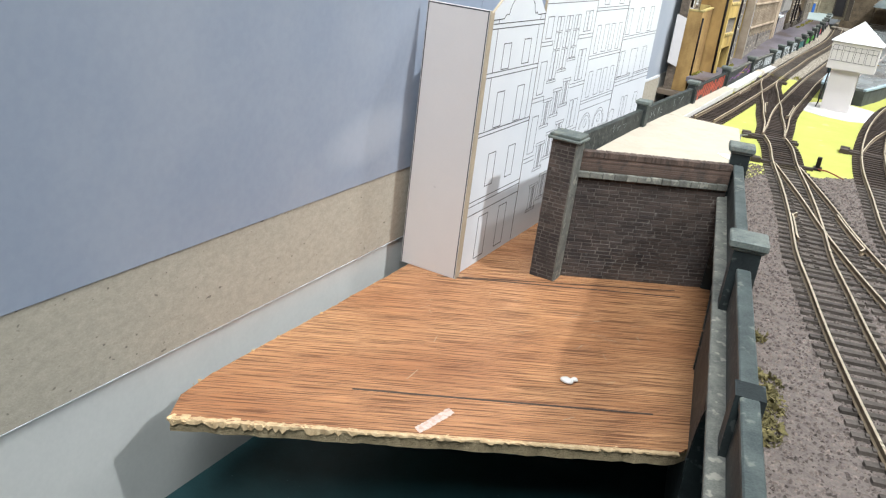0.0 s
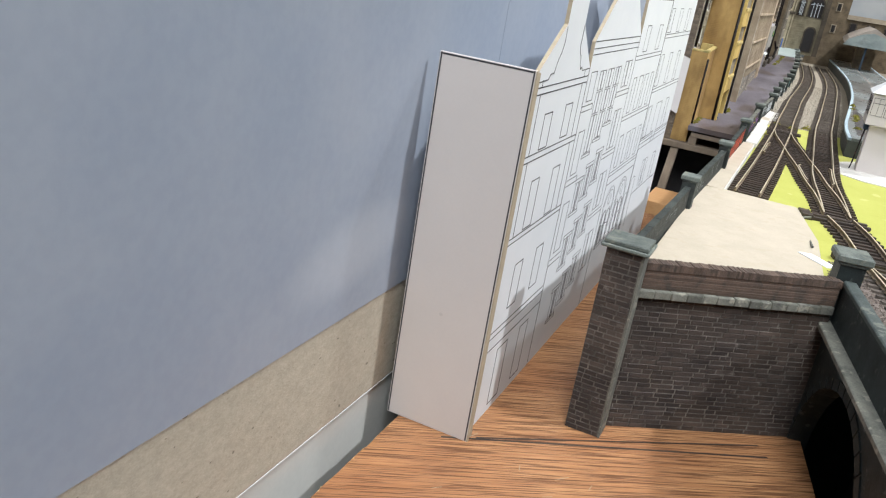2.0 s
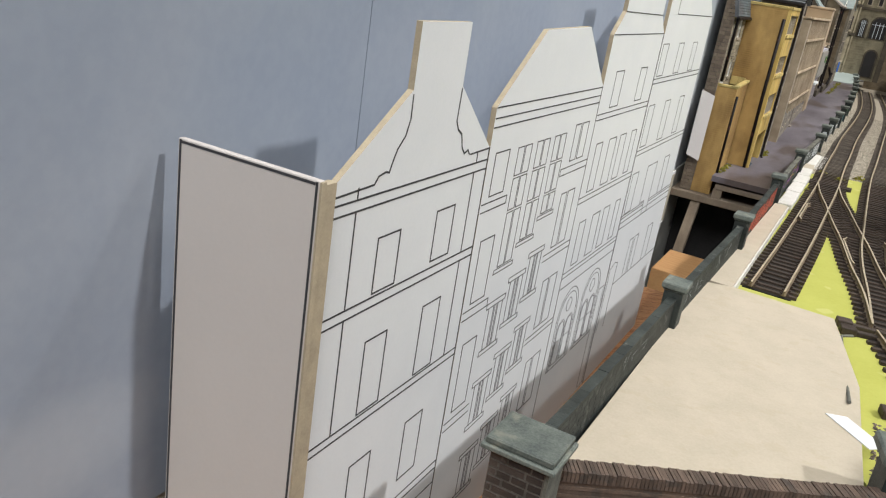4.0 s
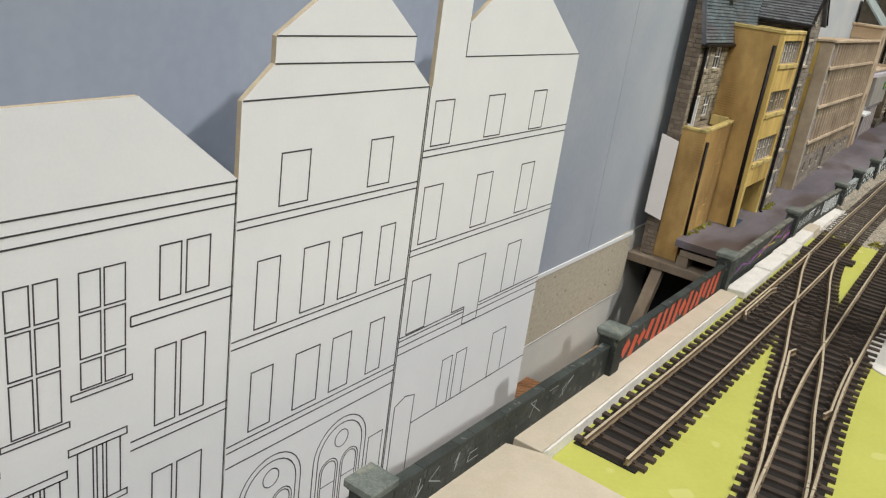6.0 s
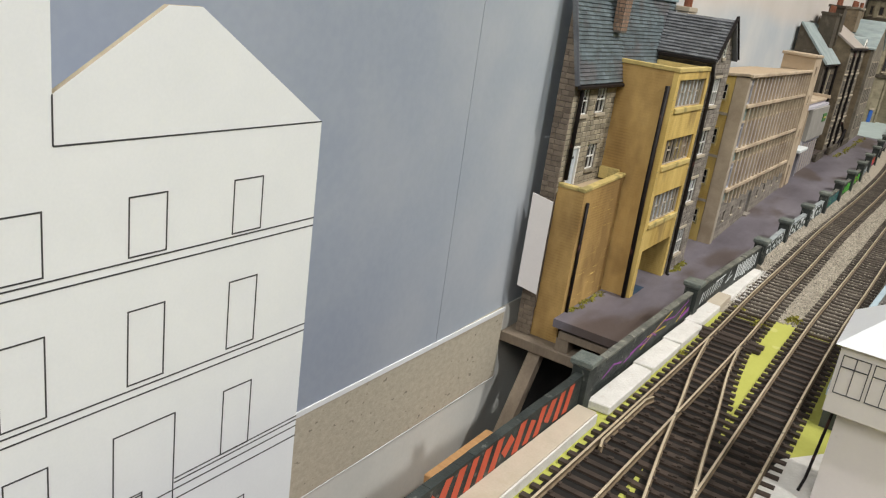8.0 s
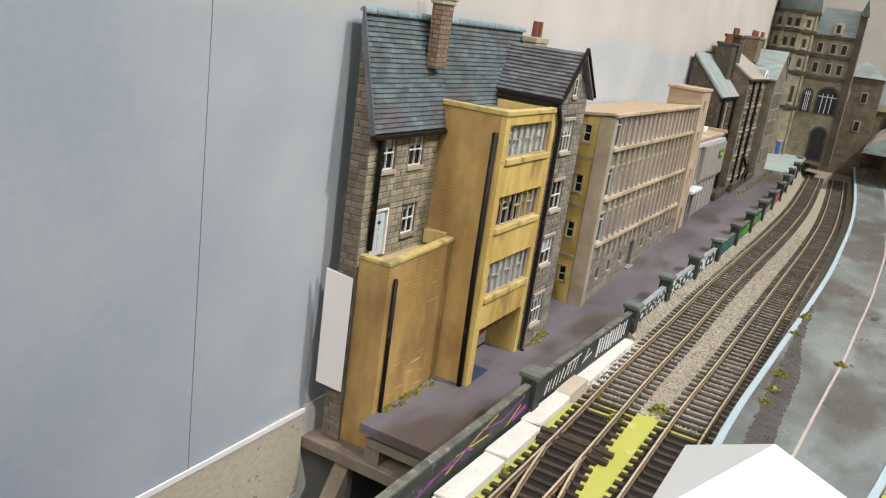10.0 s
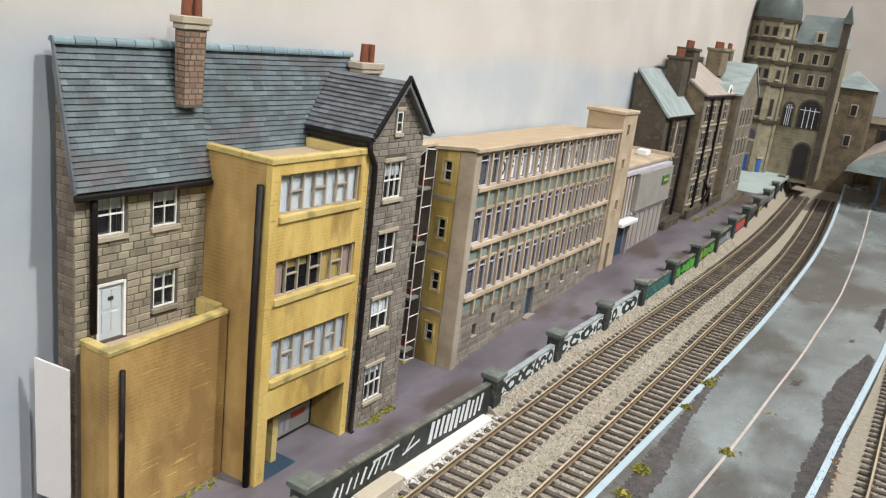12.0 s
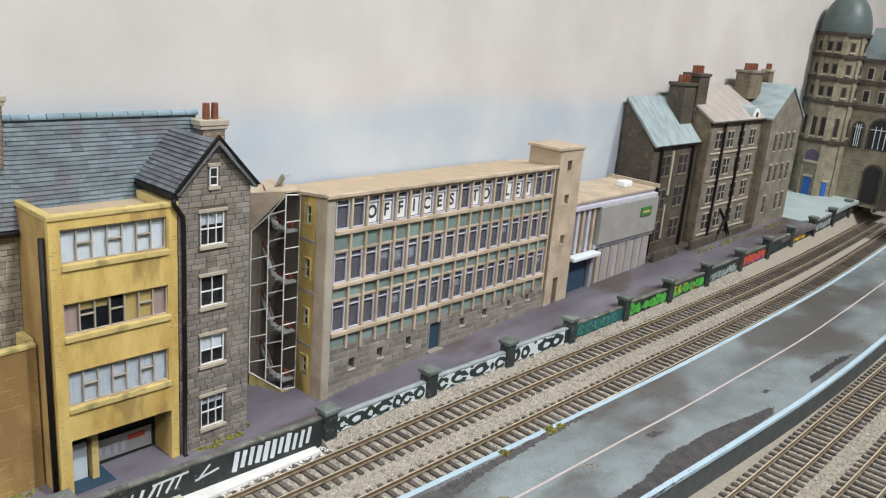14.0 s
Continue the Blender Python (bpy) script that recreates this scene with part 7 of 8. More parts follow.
# ---- sooty tenements ----
def tenement(label, y0, y1, fx, z0, eave, ridge, roof_mat, wall_mat, front_mat, cols, rows_, frame_mat, chim):
    t = thing("tenement", (fx - 236) / 2, (y0 + y1) / 2, z0, label, "tenement", group="tenements")
    part("flank", one(prism, [(-245, z0 - 8), (fx, z0 - 8), (fx, eave), (-245, ridge)], "y", y0, y0 + 4), wall_mat, t)
    part("front_wall", boxes((fx - 4, fx - 0.4, y0 + 4.05, y1, z0 - 8, eave)), front_mat, t)
    part("flank", one(prism, [(-245, z0 - 8), (fx, z0 - 8), (fx, eave), (-245, ridge)], "y", y1 + 0.05, y1 + 3), wall_mat, t)
    d = Vector((fx + 245, eave - ridge)).normalized()
    n = Vector((-d.y, d.x)) * 2.2
    a, b = Vector((-245, ridge)), Vector((fx, eave)) + d * 3
    part("roof", one(prism, [tuple(a), tuple(b), tuple(b + n), tuple(a + n)], "y", y0 - 1.2, y1 + 4), roof_mat, t)
    part("gutter", boxes((fx - 0.5, fx + 2.6, y0 - 1, y1 + 3, eave - 3.4, eave - 1)), BLACK, t)
    for r in range(rows_):
        for c in range(cols):
            u = y0 + 10 + (y1 - y0 - 14) * (c + 0.25) / cols
            w = (y1 - y0 - 14) / cols * 0.46
            v = z0 + 6 + (eave - z0 - 12) * (r + 0.22) / rows_
            h = (eave - z0 - 12) / rows_ * 0.56
            win = part("window", boxes((fx - 0.6, fx + 0.3, u - 1, u + w + 1, v + h, v + h + 1.6), (fx - 0.6, fx + 0.5, u - 1, u + w + 1, v - 1.6, v)), frame_mat, t)
            part("pane", boxes((fx - 0.5, fx - 0.2, u, u + w, v, v + h)), SHADEBLACK, win)
            part("sash_bar", boxes((fx - 0.2, fx + 0.1, u, u + w, v + h * 0.5, v + h * 0.5 + 0.9), (fx - 0.2, fx + 0.1, u + w * 0.45, u + w * 0.55, v, v + h)), frame_mat, win)
    for cx, cy, cw, cz0, cz1, npots in chim:
        s = part("chimney", boxes((cx - 9, cx + 9, cy - cw / 2, cy + cw / 2, cz0, cz1)), wall_mat, t)
        part("chimney_cap", boxes((cx - 10.5, cx + 10.5, cy - cw / 2 - 1.5, cy + cw / 2 + 1.5, cz1, cz1 + 3)), front_mat, s, bevel=0.3)
        pots(s, cx, [cy - cw / 2 + cw * (k + 0.5) / npots for k in range(npots)], cz1 + 3, 8, 2.2)
    return t


t1 = tenement("tall sooty stone tenement with a pale teal roof", 1669, 1760, -207, 90, 206, 248, TEALROOF, OLDSTONE, OLDSTONE, 2, 3, OLDSTONELIGHT, [(-228, 1752, 26, 222, 262, 4), (-226, 1776, 24, 226, 272, 4)])
t2 = tenement("sandy stone tenement with a beige roof and pipes", 1768, 1901, -197, 94, 227, 258, BEIGEROOF, OLDSTONELIGHT, PALESTONE, 4, 4, DRESSED, [(-228, 1918, 36, 246, 276, 5)])

# gable-fronted house at the end of the row
t3 = thing("tenement", -211, 1953, 98, "sandy stone gable-fronted house with a pale teal roof", "tenement", group="tenements")
GF = -186.0
part("front_wall", one(prism, [(1905, 88), (2001, 88), (2001, 227), (1953, 262), (1905, 227)], "x", GF - 4, GF), PALESTONE, t3, "pale stone gable front")
part("flank", boxes((-245, GF - 4.05, 1905, 1909, 88, 226)), OLDSTONELIGHT, t3, "brown stone flank")
part("flank", boxes((-245, GF - 4.05, 1997, 2001, 88, 226)), OLDSTONELIGHT, t3)
part("roof", one(prism, [(1953, 262.5), (1902.5, 225.6), (1902.5, 228), (1953, 265.2)], "x", -245, GF + 1.5), TEALROOF, t3, "pale teal slate slope")
part("roof", one(prism, [(1953.1, 262.5), (1953.1, 265.2), (2003.5, 228), (2003.5, 225.6)], "x", -245, GF + 1.5), TEALROOF, t3, "pale teal slate slope")
stack3 = part("chimney", boxes((-232, -222, 1962, 1976, 240, 278)), OLDSTONELIGHT, t3, "stone chimney stack")
part("chimney_cap", boxes((-233, -221, 1961, 1977, 278, 280.5)), DRESSED, stack3)
pots(stack3, -227, (1965.5, 1972.5), 280.5, 7, 2.2)
for zz in (112, 150, 188):
    for y in (1926, 1944, 1964, 1982):
        if zz == 112 and y == 1944:
            continue
        w = part("window", boxes((GF - 0.3, GF + 0.5, y - 4.6, y + 4.6, zz - 1.6, zz), (GF - 0.3, GF + 0.4, y - 4.4, y + 4.4, zz + 20, zz + 21.8)), DRESSED, t3)
        part("pane", boxes((GF - 0.2, GF + 0.1, y - 3.4, y + 3.4, zz, zz + 20)), SHADEBLACK, w)
        part("sash_bar", boxes((GF + 0.1, GF + 0.35, y - 3.4, y + 3.4, zz + 9.6, zz + 10.4), (GF + 0.1, GF + 0.35, y - 0.4, y + 0.4, zz, zz + 20)), PALESTONE, w)
for t, y, zs in ((t1, 1684, (90, 204)), (t1, 1752, (90, 204)), (t2, 1800, (94, 225)), (t2, 1846, (94, 225))):
    bm = bmesh.new()
    x = -205.2 if t is t1 else -195.2
    tube(bm, [(x, y, zs[1]), (x, y + 1, 150), (x, y - 1, zs[0])], 1.6)
    part("drainpipe", bm, BLACK, t)
part("white_pipe", boxes((-206.8, -205.4, 1708, 1711.5, 152, 198), (-206.8, -205.4, 1706, 1709, 106, 142)), DRESSED, t1)
round_dormer = part("dormer", one(prism, [(1880 + 13 * math.cos(a * math.pi / 10), 224 + 17 * math.sin(a * math.pi / 10)) for a in range(11)], "x", -216, -196.2), TEALROOF, t2, "round-headed dormer")
part("dormer_face", one(prism, [(1880 + 10.6 * math.cos(a * math.pi / 10), 225.5 + 13.4 * math.sin(a * math.pi / 10)) for a in range(11)], "x", -196.2, -195.4), WHITE, round_dormer, "white half-round face")
part("dormer_window", one(prism, [(1880 + 3.4 * math.cos(a * math.pi / 6), 231 + 3.6 * math.sin(a * math.pi / 6)) for a in range(12)], "x", -195.4, -195.1), SHADEBLACK, round_dormer, "small round window")
for z in (97.5, 128, 158, 188.5):
    part("sill_band", boxes((-197.8, -196.0, 1775, 1900, z + 2.4, z + 4.4)), DRESSED, t2, "pale stone band", bevel=0.2)
bm = bmesh.new()
tube(bm, [(-186, 1800, 95), (-182, 1812, 120), (-186, 1830, 95)], 1.8)
tube(bm, [(-188, 1805, 130), (-183, 1818, 112), (-186, 1836, 96)], 1.8)
solid("bent_pipework", bm, BLACK, "tangle of dark pipework in the tenement yard", "pipework")
yw = thing("yard_wall", -178, 1800, 92, "low sooty stone yard wall in front of the tenements", "wall")
part("wall", boxes((-191, -187, 1664, 1716, 86, 100), (-188, -184.5, 1740, 1900, 88, 102)), OLDSTONE, yw, bevel=0.4)
bm = bmesh.new()
for k in range(26):
    tuft(bm, -174 + RB.uniform(-2, 2), 1740 + k * 9.3, road_z(1740 + k * 9), RB.uniform(2, 4), 24, RB)
solid("yard_weeds", bm, MOSS, "yellow-green weeds along the yard wall", "plant", kind="stuff")

# ---- domed town hall ----
hall = thing("town_hall", -190, 2210, 102, "sooty stone town hall with a domed corner tower", "town hall")
DC, DR = (-216.0, 2190.0), 33.0


def drum(bm, r0, r1, z0, z1, n=8):
    lo = [bm.verts.new(Vector((DC[0] + r0 * math.cos(6.2832 * (k + 0.5) / n), DC[1] + r0 * math.sin(6.2832 * (k + 0.5) / n), z0)) * K) for k in range(n)]
    hi = [bm.verts.new(Vector((DC[0] + r1 * math.cos(6.2832 * (k + 0.5) / n), DC[1] + r1 * math.sin(6.2832 * (k + 0.5) / n), z1)) * K) for k in range(n)]
    bm.faces.new(lo[::-1])
    bm.faces.new(hi)
    for k in range(n):
        bm.faces.new((lo[k], lo[(k + 1) % n], hi[(k + 1) % n], hi[k]))


part("tower", one(drum, DR, DR, 96, 331), HALLSTONE, hall, "round corner tower")
for z in (180, 236, 268, 299.5, 329):
    part("cornice", one(drum, DR + 3, DR + 4.5, z, z + 5), OLDSTONE, hall, "dark stone cornice")
bm = bmesh.new()
levels = [(max(0.4, (DR + 1) * math.cos(radians(9 * k))), 334 + 54 * math.sin(radians(9 * k))) for k in range(11)]
loops = [[bm.verts.new(Vector((DC[0] + r * math.cos(6.2832 * (k + 0.5) / 32), DC[1] + r * math.sin(6.2832 * (k + 0.5) / 32), z)) * K) for k in range(32)] for r, z in levels]
for lo, hi in zip(loops, loops[1:]):
    for k in range(32):
        bm.faces.new((lo[k], lo[(k + 1) % 32], hi[(k + 1) % 32], hi[k]))
part("dome", bm, DOMELEAD, hall, "dark lead dome", smooth=True)
part("finial", one(drum, 3, 1, 387, 404), DOMELEAD, hall)
FLAT = DR * math.cos(math.pi / 8)
for z0, z1 in ((190, 218), (246, 261), (277, 292), (308, 322)):
    for face in (-135, -90, -45, 0, 45):
        m = Matrix.Translation((DC[0] * K, DC[1] * K, 0)) @ Matrix.Rotation(radians(face), 4, "Z")
        for c in ((-6, 6) if face == -90 else (0,)):
            w = part("window", one(box, FLAT - 1, FLAT + 0.5, c - 4.2, c + 4.2, z0, z1, m), OLDSTONELIGHT, hall)
            part("pane", one(box, FLAT + 0.5, FLAT + 0.8, c - 2.8, c + 2.8, z0 + 1.5, z1 - 1.5, m), SHADEBLACK, w)
            part("window_sill", one(box, FLAT - 0.5, FLAT + 2, c - 4.4, c + 4.4, z0 - 2, z0 - 0.1, m), DRESSED, w)
for k in range(8):
    a = math.pi * (k + 0.5) / 4
    m = Matrix.Translation(((DC[0] + DR * math.cos(a)) * K, (DC[1] + DR * math.sin(a)) * K, 0)) @ Matrix.Rotation(a, 4, "Z")
    part("corner_pilaster", one(box, -2, 1.2, -3, 3, 96, 328.9, m), HALLSTONE, hall)
for ang, lo, hi, wd, mt in ((-90, 152, 161, 9.5, FANLIGHT), (-90, 104, 125, 5.5, BLUEDOOR), (-45, 104, 122, 3.5, BLUEDOOR)):
    m = Matrix.Translation((DC[0] * K, DC[1] * K, 0)) @ Matrix.Rotation(radians(ang), 4, "Z")
    arc = [(-wd, lo), (wd, lo)] + [(wd * math.cos(math.pi * k / 9), hi + wd * math.sin(math.pi * k / 9)) for k in range(10)]
    bm = one(plate, arc, -1.0, 1.0, m @ Matrix.Translation((FLAT * K, 0, 0)) @ Matrix.Rotation(radians(90), 4, "Z"))
    part("door" if mt is BLUEDOOR else "fanlight", bm, mt, hall, "bright blue door" if mt is BLUEDOOR else "arched fanlight")
    part("door_head", one(box, FLAT, FLAT + 2, -wd - 1.5, wd + 1.5, hi - 10 if mt is FANLIGHT else hi + wd, hi - 6.5 if mt is FANLIGHT else hi + wd + 3, m), DRESSED, hall)
HY = 2196.0
part("wing", boxes((-186, -118, HY, 2290, 96, 299)), HALLSTONE, hall, "main wing of the hall")
part("mansard", one(prism, [(-188, 302), (-116, 302), (-126, 344), (-178, 344)], "y", HY - 1, 2290), TEALROOF, hall, "pale teal mansard roof")
for z in (233, 267, 297):
    part("cornice", boxes((-188, -115, HY - 3, HY + 1, z, z + 5)), OLDSTONE, hall, "dark stone cornice")
part("corner_turret", boxes((-124, -114, HY - 4, HY + 6, 96, 336)), OLDSTONE, hall)
part("turret_cap", one(prism, [(-126, 336), (-112, 336), (-119, 362)], "y", HY - 6, HY + 8), DOMELEAD, hall)
part("dormer", boxes((-158, -144, HY - 3, HY + 8, 304, 322)), DRESSED, hall, "pale dormer", bevel=0.5)
part("dormer_window", boxes((-154, -148, HY - 3.5, HY - 3, 307, 319)), SHADEBLACK, hall)
for z0, z1 in ((241, 260), (273, 291)):
    for u in (-172, -152, -136):
        w = part("window", boxes((u - 5, u + 5, HY - 1, HY + 1, z0, z1)), DRESSED, hall)
        part("pane", boxes((u - 3.4, u + 3.4, HY - 1.4, HY - 1.05, z0 + 2, z1 - 2)), SHADEBLACK, w)
for c, r, z0, zs, mt in ((-142, 14, 180, 207, SHADEBLACK), (-141, 10, 104, 146, SHADEBLACK), (-172, 5.5, 180, 208, SHADEBLACK)):
    arc = [(c - r, z0)] + [(c - r * math.cos(a * math.pi / 12), zs + r * math.sin(a * math.pi / 12)) for a in range(13)] + [(c + r, z0)]
    big = [(c - r - 3, z0 - 2)] + [(c - (r + 3) * math.cos(a * math.pi / 12), zs + (r + 3) * math.sin(a * math.pi / 12)) for a in range(13)] + [(c + r + 3, z0 - 2)]
    s = part("arch_surround", one(prism, big, "y", HY - 1.5, HY + 0.5), OLDSTONE, hall)
    part("arch_opening", one(prism, arc, "y", HY - 2, HY - 1.6), mt, s)
    if r != 10:
        part("glazing_bar", boxes(*[(c - r + 2 * r * k / 4 - 0.5, c - r + 2 * r * k / 4 + 0.5, HY - 2.4, HY - 2.1, z0, zs + 4) for k in range(1, 4)], (c - r, c + r, HY - 2.4, HY - 2.1, zs - 1, zs)), NET, s)

# ---- station end buildings ----
lodge = thing("station_lodge", -106, 2380, 80, "square stone station lodge with a pale teal hipped roof", "building")
part("wall", boxes((-141, -72, 2350, 2420, 70, 244)), OLDSTONELIGHT, lodge)
bm = bmesh.new()
q = [bm.verts.new(Vector(p) * K) for p in ((-145, 2346, 244.2), (-68, 2346, 244.2), (-68, 2424, 244.2), (-145, 2424, 244.2))]
tp = bm.verts.new(Vector((-106, 2385, 274)) * K)
bm.faces.new(q[::-1])
for i in range(4):
    bm.faces.new((q[i], q[(i + 1) % 4], tp))
part("roof", bm, TEALROOF, lodge, "pale teal hipped roof")
for u, z in ((-126, 200), (-96, 200), (-96, 150)):
    w = part("window", boxes((u - 6, u + 6, 2349, 2351, z, z + 20)), DRESSED, lodge)
    part("pane", boxes((u - 4, u + 4, 2348.4, 2348.9, z + 2, z + 18)), SHADEBLACK, w)
shed = thing("station_building", 20, 2500, 75, "long low stone station building behind the canopy", "building")
part("wall", boxes((-80, 420, 2500, 2560, 70, 196)), OLDSTONELIGHT, shed)
part("cornice", boxes((-82, 420, 2496, 2500, 186, 197)), DRESSED, shed)
for k in range(9):
    w = part("window", boxes((-60 + 40 * k, -42 + 40 * k, 2498, 2500, 150, 180)), OLDSTONE, shed)
    part("pane", boxes((-57 + 40 * k, -45 + 40 * k, 2497.4, 2497.9, 153, 177)), SHADEBLACK, w)

# ---- bricks, stones and slates, each a piece of its own ----
def block_mesh(name, material, chamfer=0.10, side=1.0):
    """A unit block: x along, y from the face (0) inwards, z up, with a chamfered face."""
    bm = bmesh.new()
    c = chamfer
    back = [bm.verts.new(p) for p in ((0, 1, 0), (1, 1, 0), (1, 1, 1), (0, 1, 1))]
    mid = [bm.verts.new(p) for p in ((0, 0.35, 0), (1, 0.35, 0), (1, 0.35, 1), (0, 0.35, 1))]
    e = c * 0.5 * side
    fr = [bm.verts.new(p) for p in ((e, 0, c), (1 - e, 0, c), (1 - e, 0, 1 - c), (e, 0, 1 - c))]
    bm.faces.new(fr)
    for a, b in ((fr, mid), (mid, back)):
        for i in range(4):
            bm.faces.new((a[i], b[i], b[(i + 1) % 4], a[(i + 1) % 4]))
    return mesh_of(name, bm, material)


TO_X = Matrix.Rotation(radians(90), 4, "Z")


def spans(u0, u1, v, h, holes):
    """What is left of a course from u0 to u1 once the openings are taken out."""
    out = [(u0, u1)]
    for a, b, c, d in holes:
        if c < v + h * 0.6 and d > v + h * 0.4:
            out = [q for p0, p1 in out for q in ((p0, min(p1, a)), (max(p0, b), p1)) if q[1] - q[0] > 0.8]
    return out


def courses(parent, name, me, place, u0, u1, v0, v1, h, lo, hi, rng, holes=(), thick=1.2, gap=0.3, clip=None, limit=300, proud=0.25):
    """Lay blocks in courses on a face. place(u, v) gives the frame of the face at that point."""
    count, v = 0, v0
    while v + h * 0.6 < v1:
        hh = min(h, v1 - v)
        a0, a1 = clip(v + hh / 2) if clip else (u0, u1)
        for s0, s1 in spans(a0, a1, v, hh, holes):
            u = s0
            first = rng.uniform(0.4, 1.0)
            while u < s1 - 0.6:
                ln = rng.uniform(lo, hi) * first
                first = 1.0
                if s1 - u - ln < lo * 0.5:
                    ln = s1 - u
                out = rng.uniform(0, proud)
                m = place(u, v) @ Matrix.Translation((0, -out * K, 0)) @ Matrix.Diagonal(((ln - gap) * K, thick * K, (hh - gap) * K, 1))
                if count < limit:
                    piece(name, me, parent, m)
                else:
                    extra.setdefault((parent.name, name), (parent, name, me, []))[3].append(m)
                count += 1
                u += ln
        v += h
    return count


extra = {}
PR = random.Random(11)
BRICK_ME = block_mesh("brick", BRICK)
STONE_ME = block_mesh("stone", STONE)
FLANK_ME = block_mesh("stone", FLANKSTONE)
GREY_ME = block_mesh("stone", GREYSTONE)
CHIM_ME = block_mesh("brick", CHIMBRICK)
SLATE_ME = block_mesh("slate", SLATE, 0.03, 0.0)
SLATE2_ME = block_mesh("slate", SLATEGREY, 0.03, 0.0)

# abutment and its pier
courses(abutment, "brick", BRICK_ME, lambda u, v: WM @ Matrix.Translation((u * K, 0.45 * K, v * K)), 0, WLEN, 0.2, 67.4, 2.42, 4.5, 11.5, PR, thick=1.0, gap=0.17, proud=0.25)
courses(pier, "brick", BRICK_ME, lambda u, v: Matrix.Translation((u * K, 455.5 * K, v * K)), -164, -148.4, 0.2, 90.2, 2.42, 3.5, 8, PR, thick=0.9, gap=0.17, proud=0.25)
courses(pier, "brick", BRICK_ME, lambda u, v: Matrix.Translation((-148 * K, u * K, v * K)) @ TO_X, 456, 467, 0.2, 90.2, 2.42, 3.5, 7, PR, thick=0.9, gap=0.17, proud=0.15)

# stone house: front above the yard, and the flank
courses(house, "stone", STONE_ME, lambda u, v: Matrix.Translation(((HX - 0.2) * K, u * K, v * K)) @ TO_X, 1019.6, 1081, 134.5, 199, 3.1, 4, 9, PR, holes=[(a - 1.2, b + 1.2, c - 2, d + 2) for a, b, c, d in HWIN], thick=1.0, gap=0.17)
courses(house, "stone", FLANK_ME, lambda u, v: Matrix.Translation((u * K, 1019.4 * K, v * K)), -236, HX, 44.2, 245, 3.1, 3.5, 8, PR, thick=1.0, gap=0.17, clip=lambda v: (-236, HX if v < 205 else HX - (v - 205) * 0.245), limit=160)

# gable house front
courses(gable, "stone", GREY_ME, lambda u, v: Matrix.Translation(((GX - 0.2) * K, u * K, v * K)) @ TO_X, 1145.7, 1189, 64, 239, 3.1, 4, 9, PR, holes=[(a - 1.3, b + 1.3, c - 2, d + 2) for a, b, c, d in GWIN] + [(1162.6, 1169.8, 215, 229.6)], thick=1.0, gap=0.17, clip=lambda v: (1145.7, 1189) if v < 217 else (1145.7 + (v - 217) * 0.94, 1189 - (v - 217) * 0.94))

# boundary wall brickwork on its track side, where it is nearest
WALL_ME = block_mesh("brick", GREENDARK, 0.12)
for i in (0, 1, 2, 3):
    (x0, y0, h0), (x1, y1, h1) = stations[i], stations[i + 1]
    turn = Matrix.Rotation(math.atan2(y1 - y0, x1 - x0), 4, "Z")
    courses(panels[i], "brick", WALL_ME, lambda u, v: Matrix.Translation(((x0 + (x1 - x0) * (u - y0) / (y1 - y0) + 1.62) * K, u * K, v * K)) @ turn, y0 + 4, y1 - 4, 71.6, 88.4, 2.8, 4.5, 8.5, PR, thick=0.6, gap=0.3, proud=0.04, limit=150)

# office ground floor
courses(office, "stone", GREY_ME, lambda u, v: Matrix.Translation(((OX - 1.1) * K, u * K, v * K)) @ TO_X, 1247.2, 1475.5, 66, 104.4, 4.2, 6, 13, PR, holes=[(1338.4, 1352.6, 62, 101.5), (1263.5, 1269.5, 84.5, 94), (1288.5, 1294.5, 85.5, 95), (1315.5, 1321.5, 87.5, 96.5), (1371.5, 1377.5, 89.5, 97.5), (1397.5, 1403.5, 91.5, 99), (1427.5, 1433, 92.5, 100), (1451.5, 1456.5, 93.5, 100.5)], thick=1.0, gap=0.25, proud=0.15)

# chimney brickwork
courses(stack, "brick", CHIM_ME, lambda u, v: Matrix.Translation((-225.6 * K, u * K, v * K)) @ TO_X, 1067, 1077, 227, 256, 2.2, 2.5, 4.5, PR, thick=0.8, gap=0.25, proud=0.12, clip=lambda v: (1067.4 - (v - 226) * 0.027, 1076.6 + (v - 226) * 0.033))
courses(stack, "brick", CHIM_ME, lambda u, v: Matrix.Translation((u * K, (1067.3 - (v - 226) * 0.027) * K, v * K)), -231, -225.8, 227, 256, 2.2, 2, 3.5, PR, thick=0.8, gap=0.25, proud=0.1)
courses(stack2, "brick", CHIM_ME, lambda u, v: Matrix.Translation((-225 * K, u * K, v * K)) @ TO_X, 1181, 1195, 226, 240.4, 2.2, 2.5, 4.5, PR, thick=0.8, gap=0.25, proud=0.12)


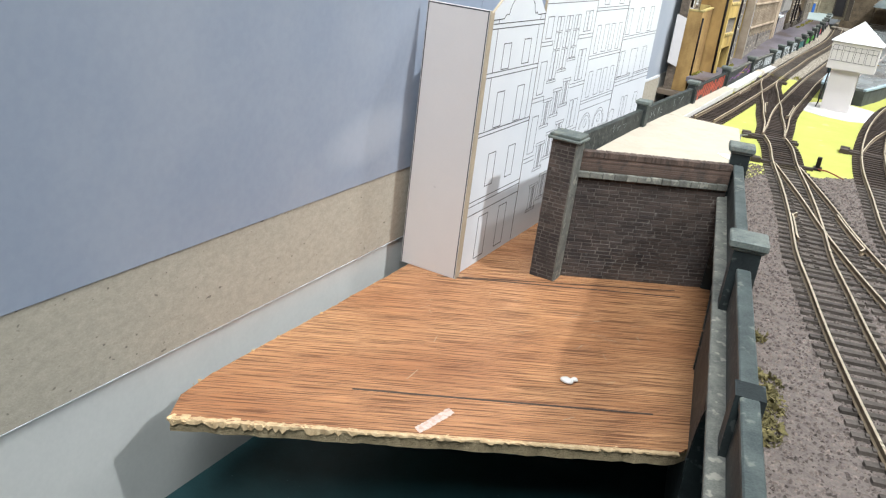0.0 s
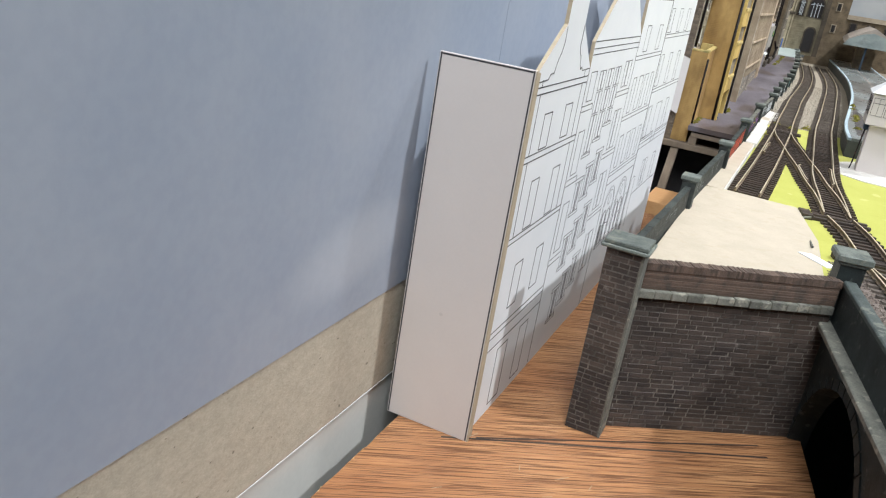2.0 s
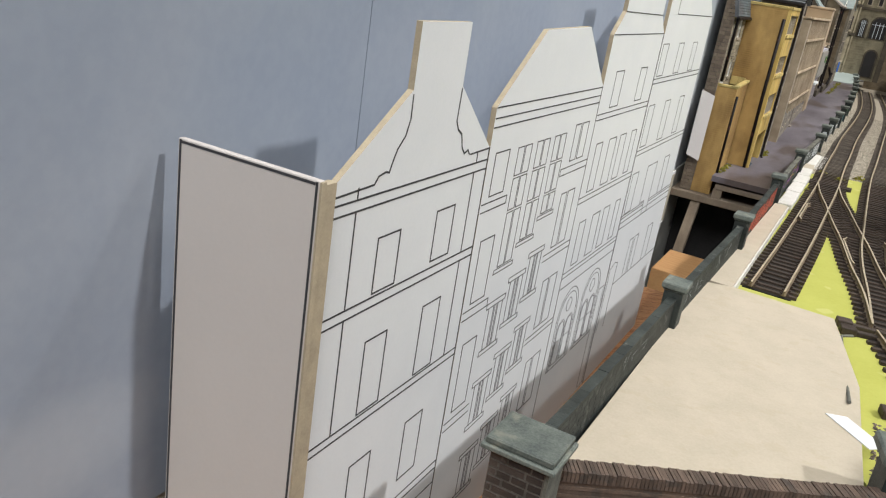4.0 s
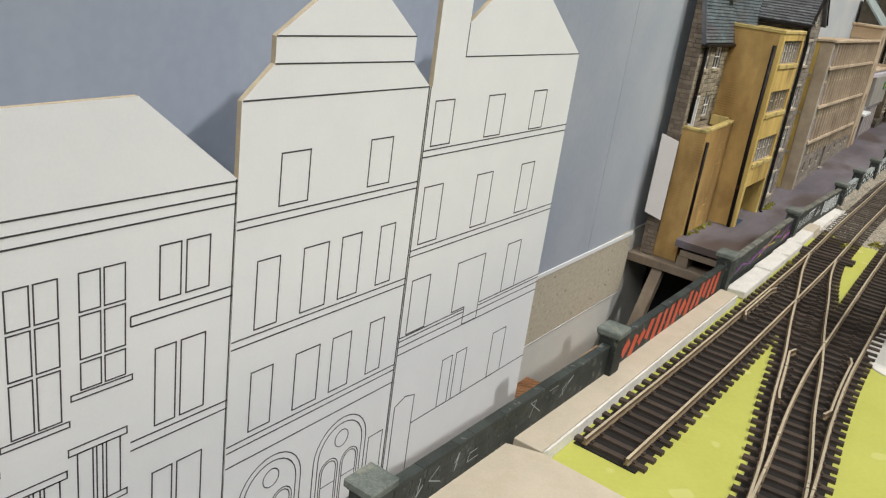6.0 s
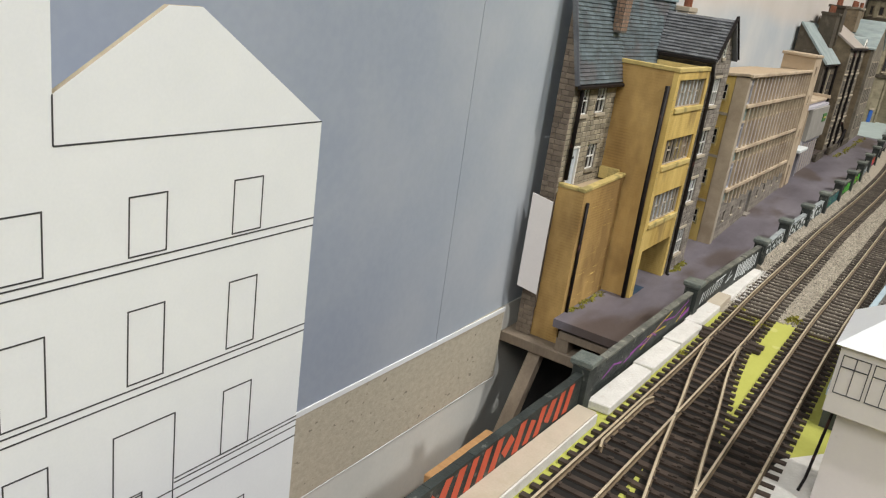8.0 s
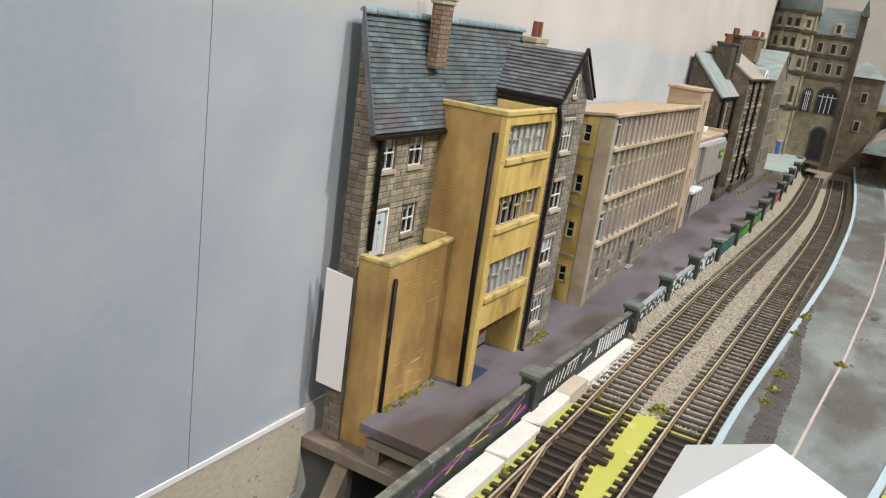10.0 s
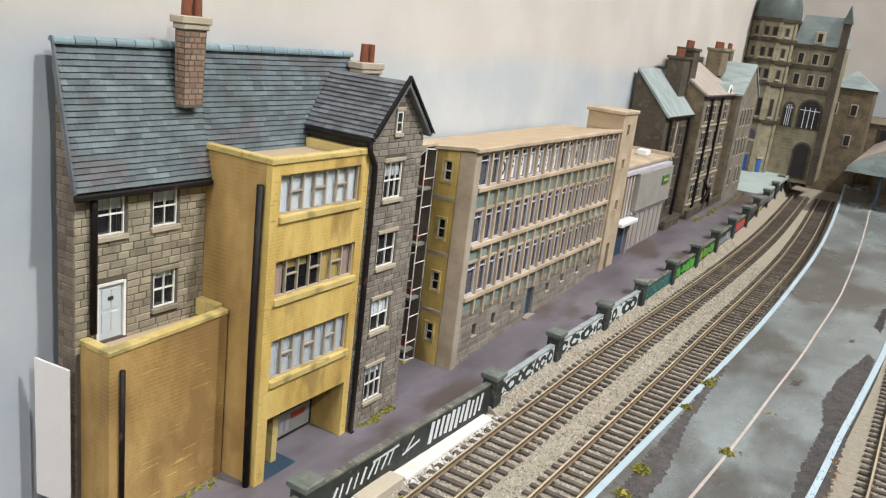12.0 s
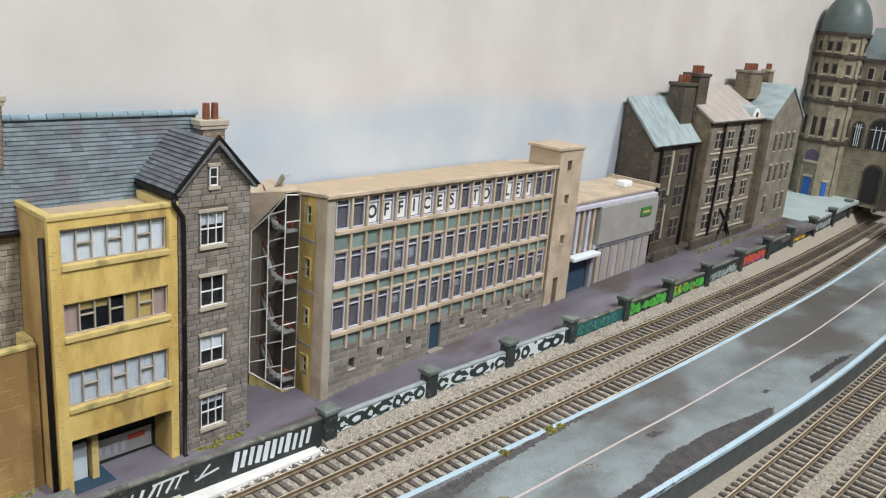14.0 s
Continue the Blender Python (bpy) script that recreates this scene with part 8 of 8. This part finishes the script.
def slope_frame(top, foot, along):
    """Axes on a roof slope: x along the eaves, y into the roof, z up the slope."""
    up = (top - foot).normalized()
    along = along.normalized()
    inward = up.cross(along)
    m = Matrix((along, inward, up)).transposed().to_4x4()
    return m


def slates(parent, me, top, foot, along, length, rows, lo, hi, rng, limit, clip=None):
    m = slope_frame(top, foot, along)
    run = (top - foot).length
    rh = run / rows
    count = 0
    for r in range(rows):
        a0, a1 = clip((r + 0.5) / rows) if clip else (0, length)
        u = a0 - rng.uniform(0, lo)
        while u < a1 - 0.5:
            ln = rng.uniform(lo, hi)
            s0, s1 = max(u, a0), min(u + ln, a1)
            u += ln
            if s1 - s0 < 0.8:
                continue
            p = foot + m.to_3x3() @ Vector((s0, -1.0 + rng.uniform(-0.04, 0.04), r * rh + rng.uniform(-0.06, 0.06)))
            tilt = Matrix.Rotation(radians(-17), 4, "X")
            mm = Matrix.Translation(p * K) @ m @ tilt @ Matrix.Diagonal(((s1 - s0) * K, 0.9 * K, rh * 1.2 * K, 1))
            if count < limit:
                piece("slate", me, parent, mm)
            else:
                extra.setdefault((parent.name, "slate"), (parent, "slate", me, []))[3].append(mm)
            count += 1


# house roof: laid from the open end so that the nearest slates are single
slates(house, SLATE_ME, Vector((-236.5, 1018.6, 249)), Vector((-223.8, 1018.6, 197.2)), Vector((0, 1, 0)), 62.5, 24, 4.5, 9, PR, 300)
slates(house, SLATE_ME, Vector((-236.5, 1081.1, 249)), Vector((-225.3, 1081.1, 203.2)), Vector((0, 1, 0)), 101.5, 21, 4.5, 9, PR, 0)
slates(gable, SLATE2_ME, Vector((-236, 1167.3, 241.4)), Vector((-236, 1142.4, 216.0)), Vector((1, 0, 0)), 49.4, 13, 4, 7, PR, 300)

for parent, name, me, ms in extra.values():
    bm = bmesh.new()
    for m in ms:
        base = len(bm.verts)
        vs = [bm.verts.new(m @ v.co) for v in me.vertices]
        for p in me.polygons:
            bm.faces.new([vs[i] for i in p.vertices])
    mat = me.materials[0]
    ob = part(name, bm, mat, parent)
    tagged(ob, kind="stuff")
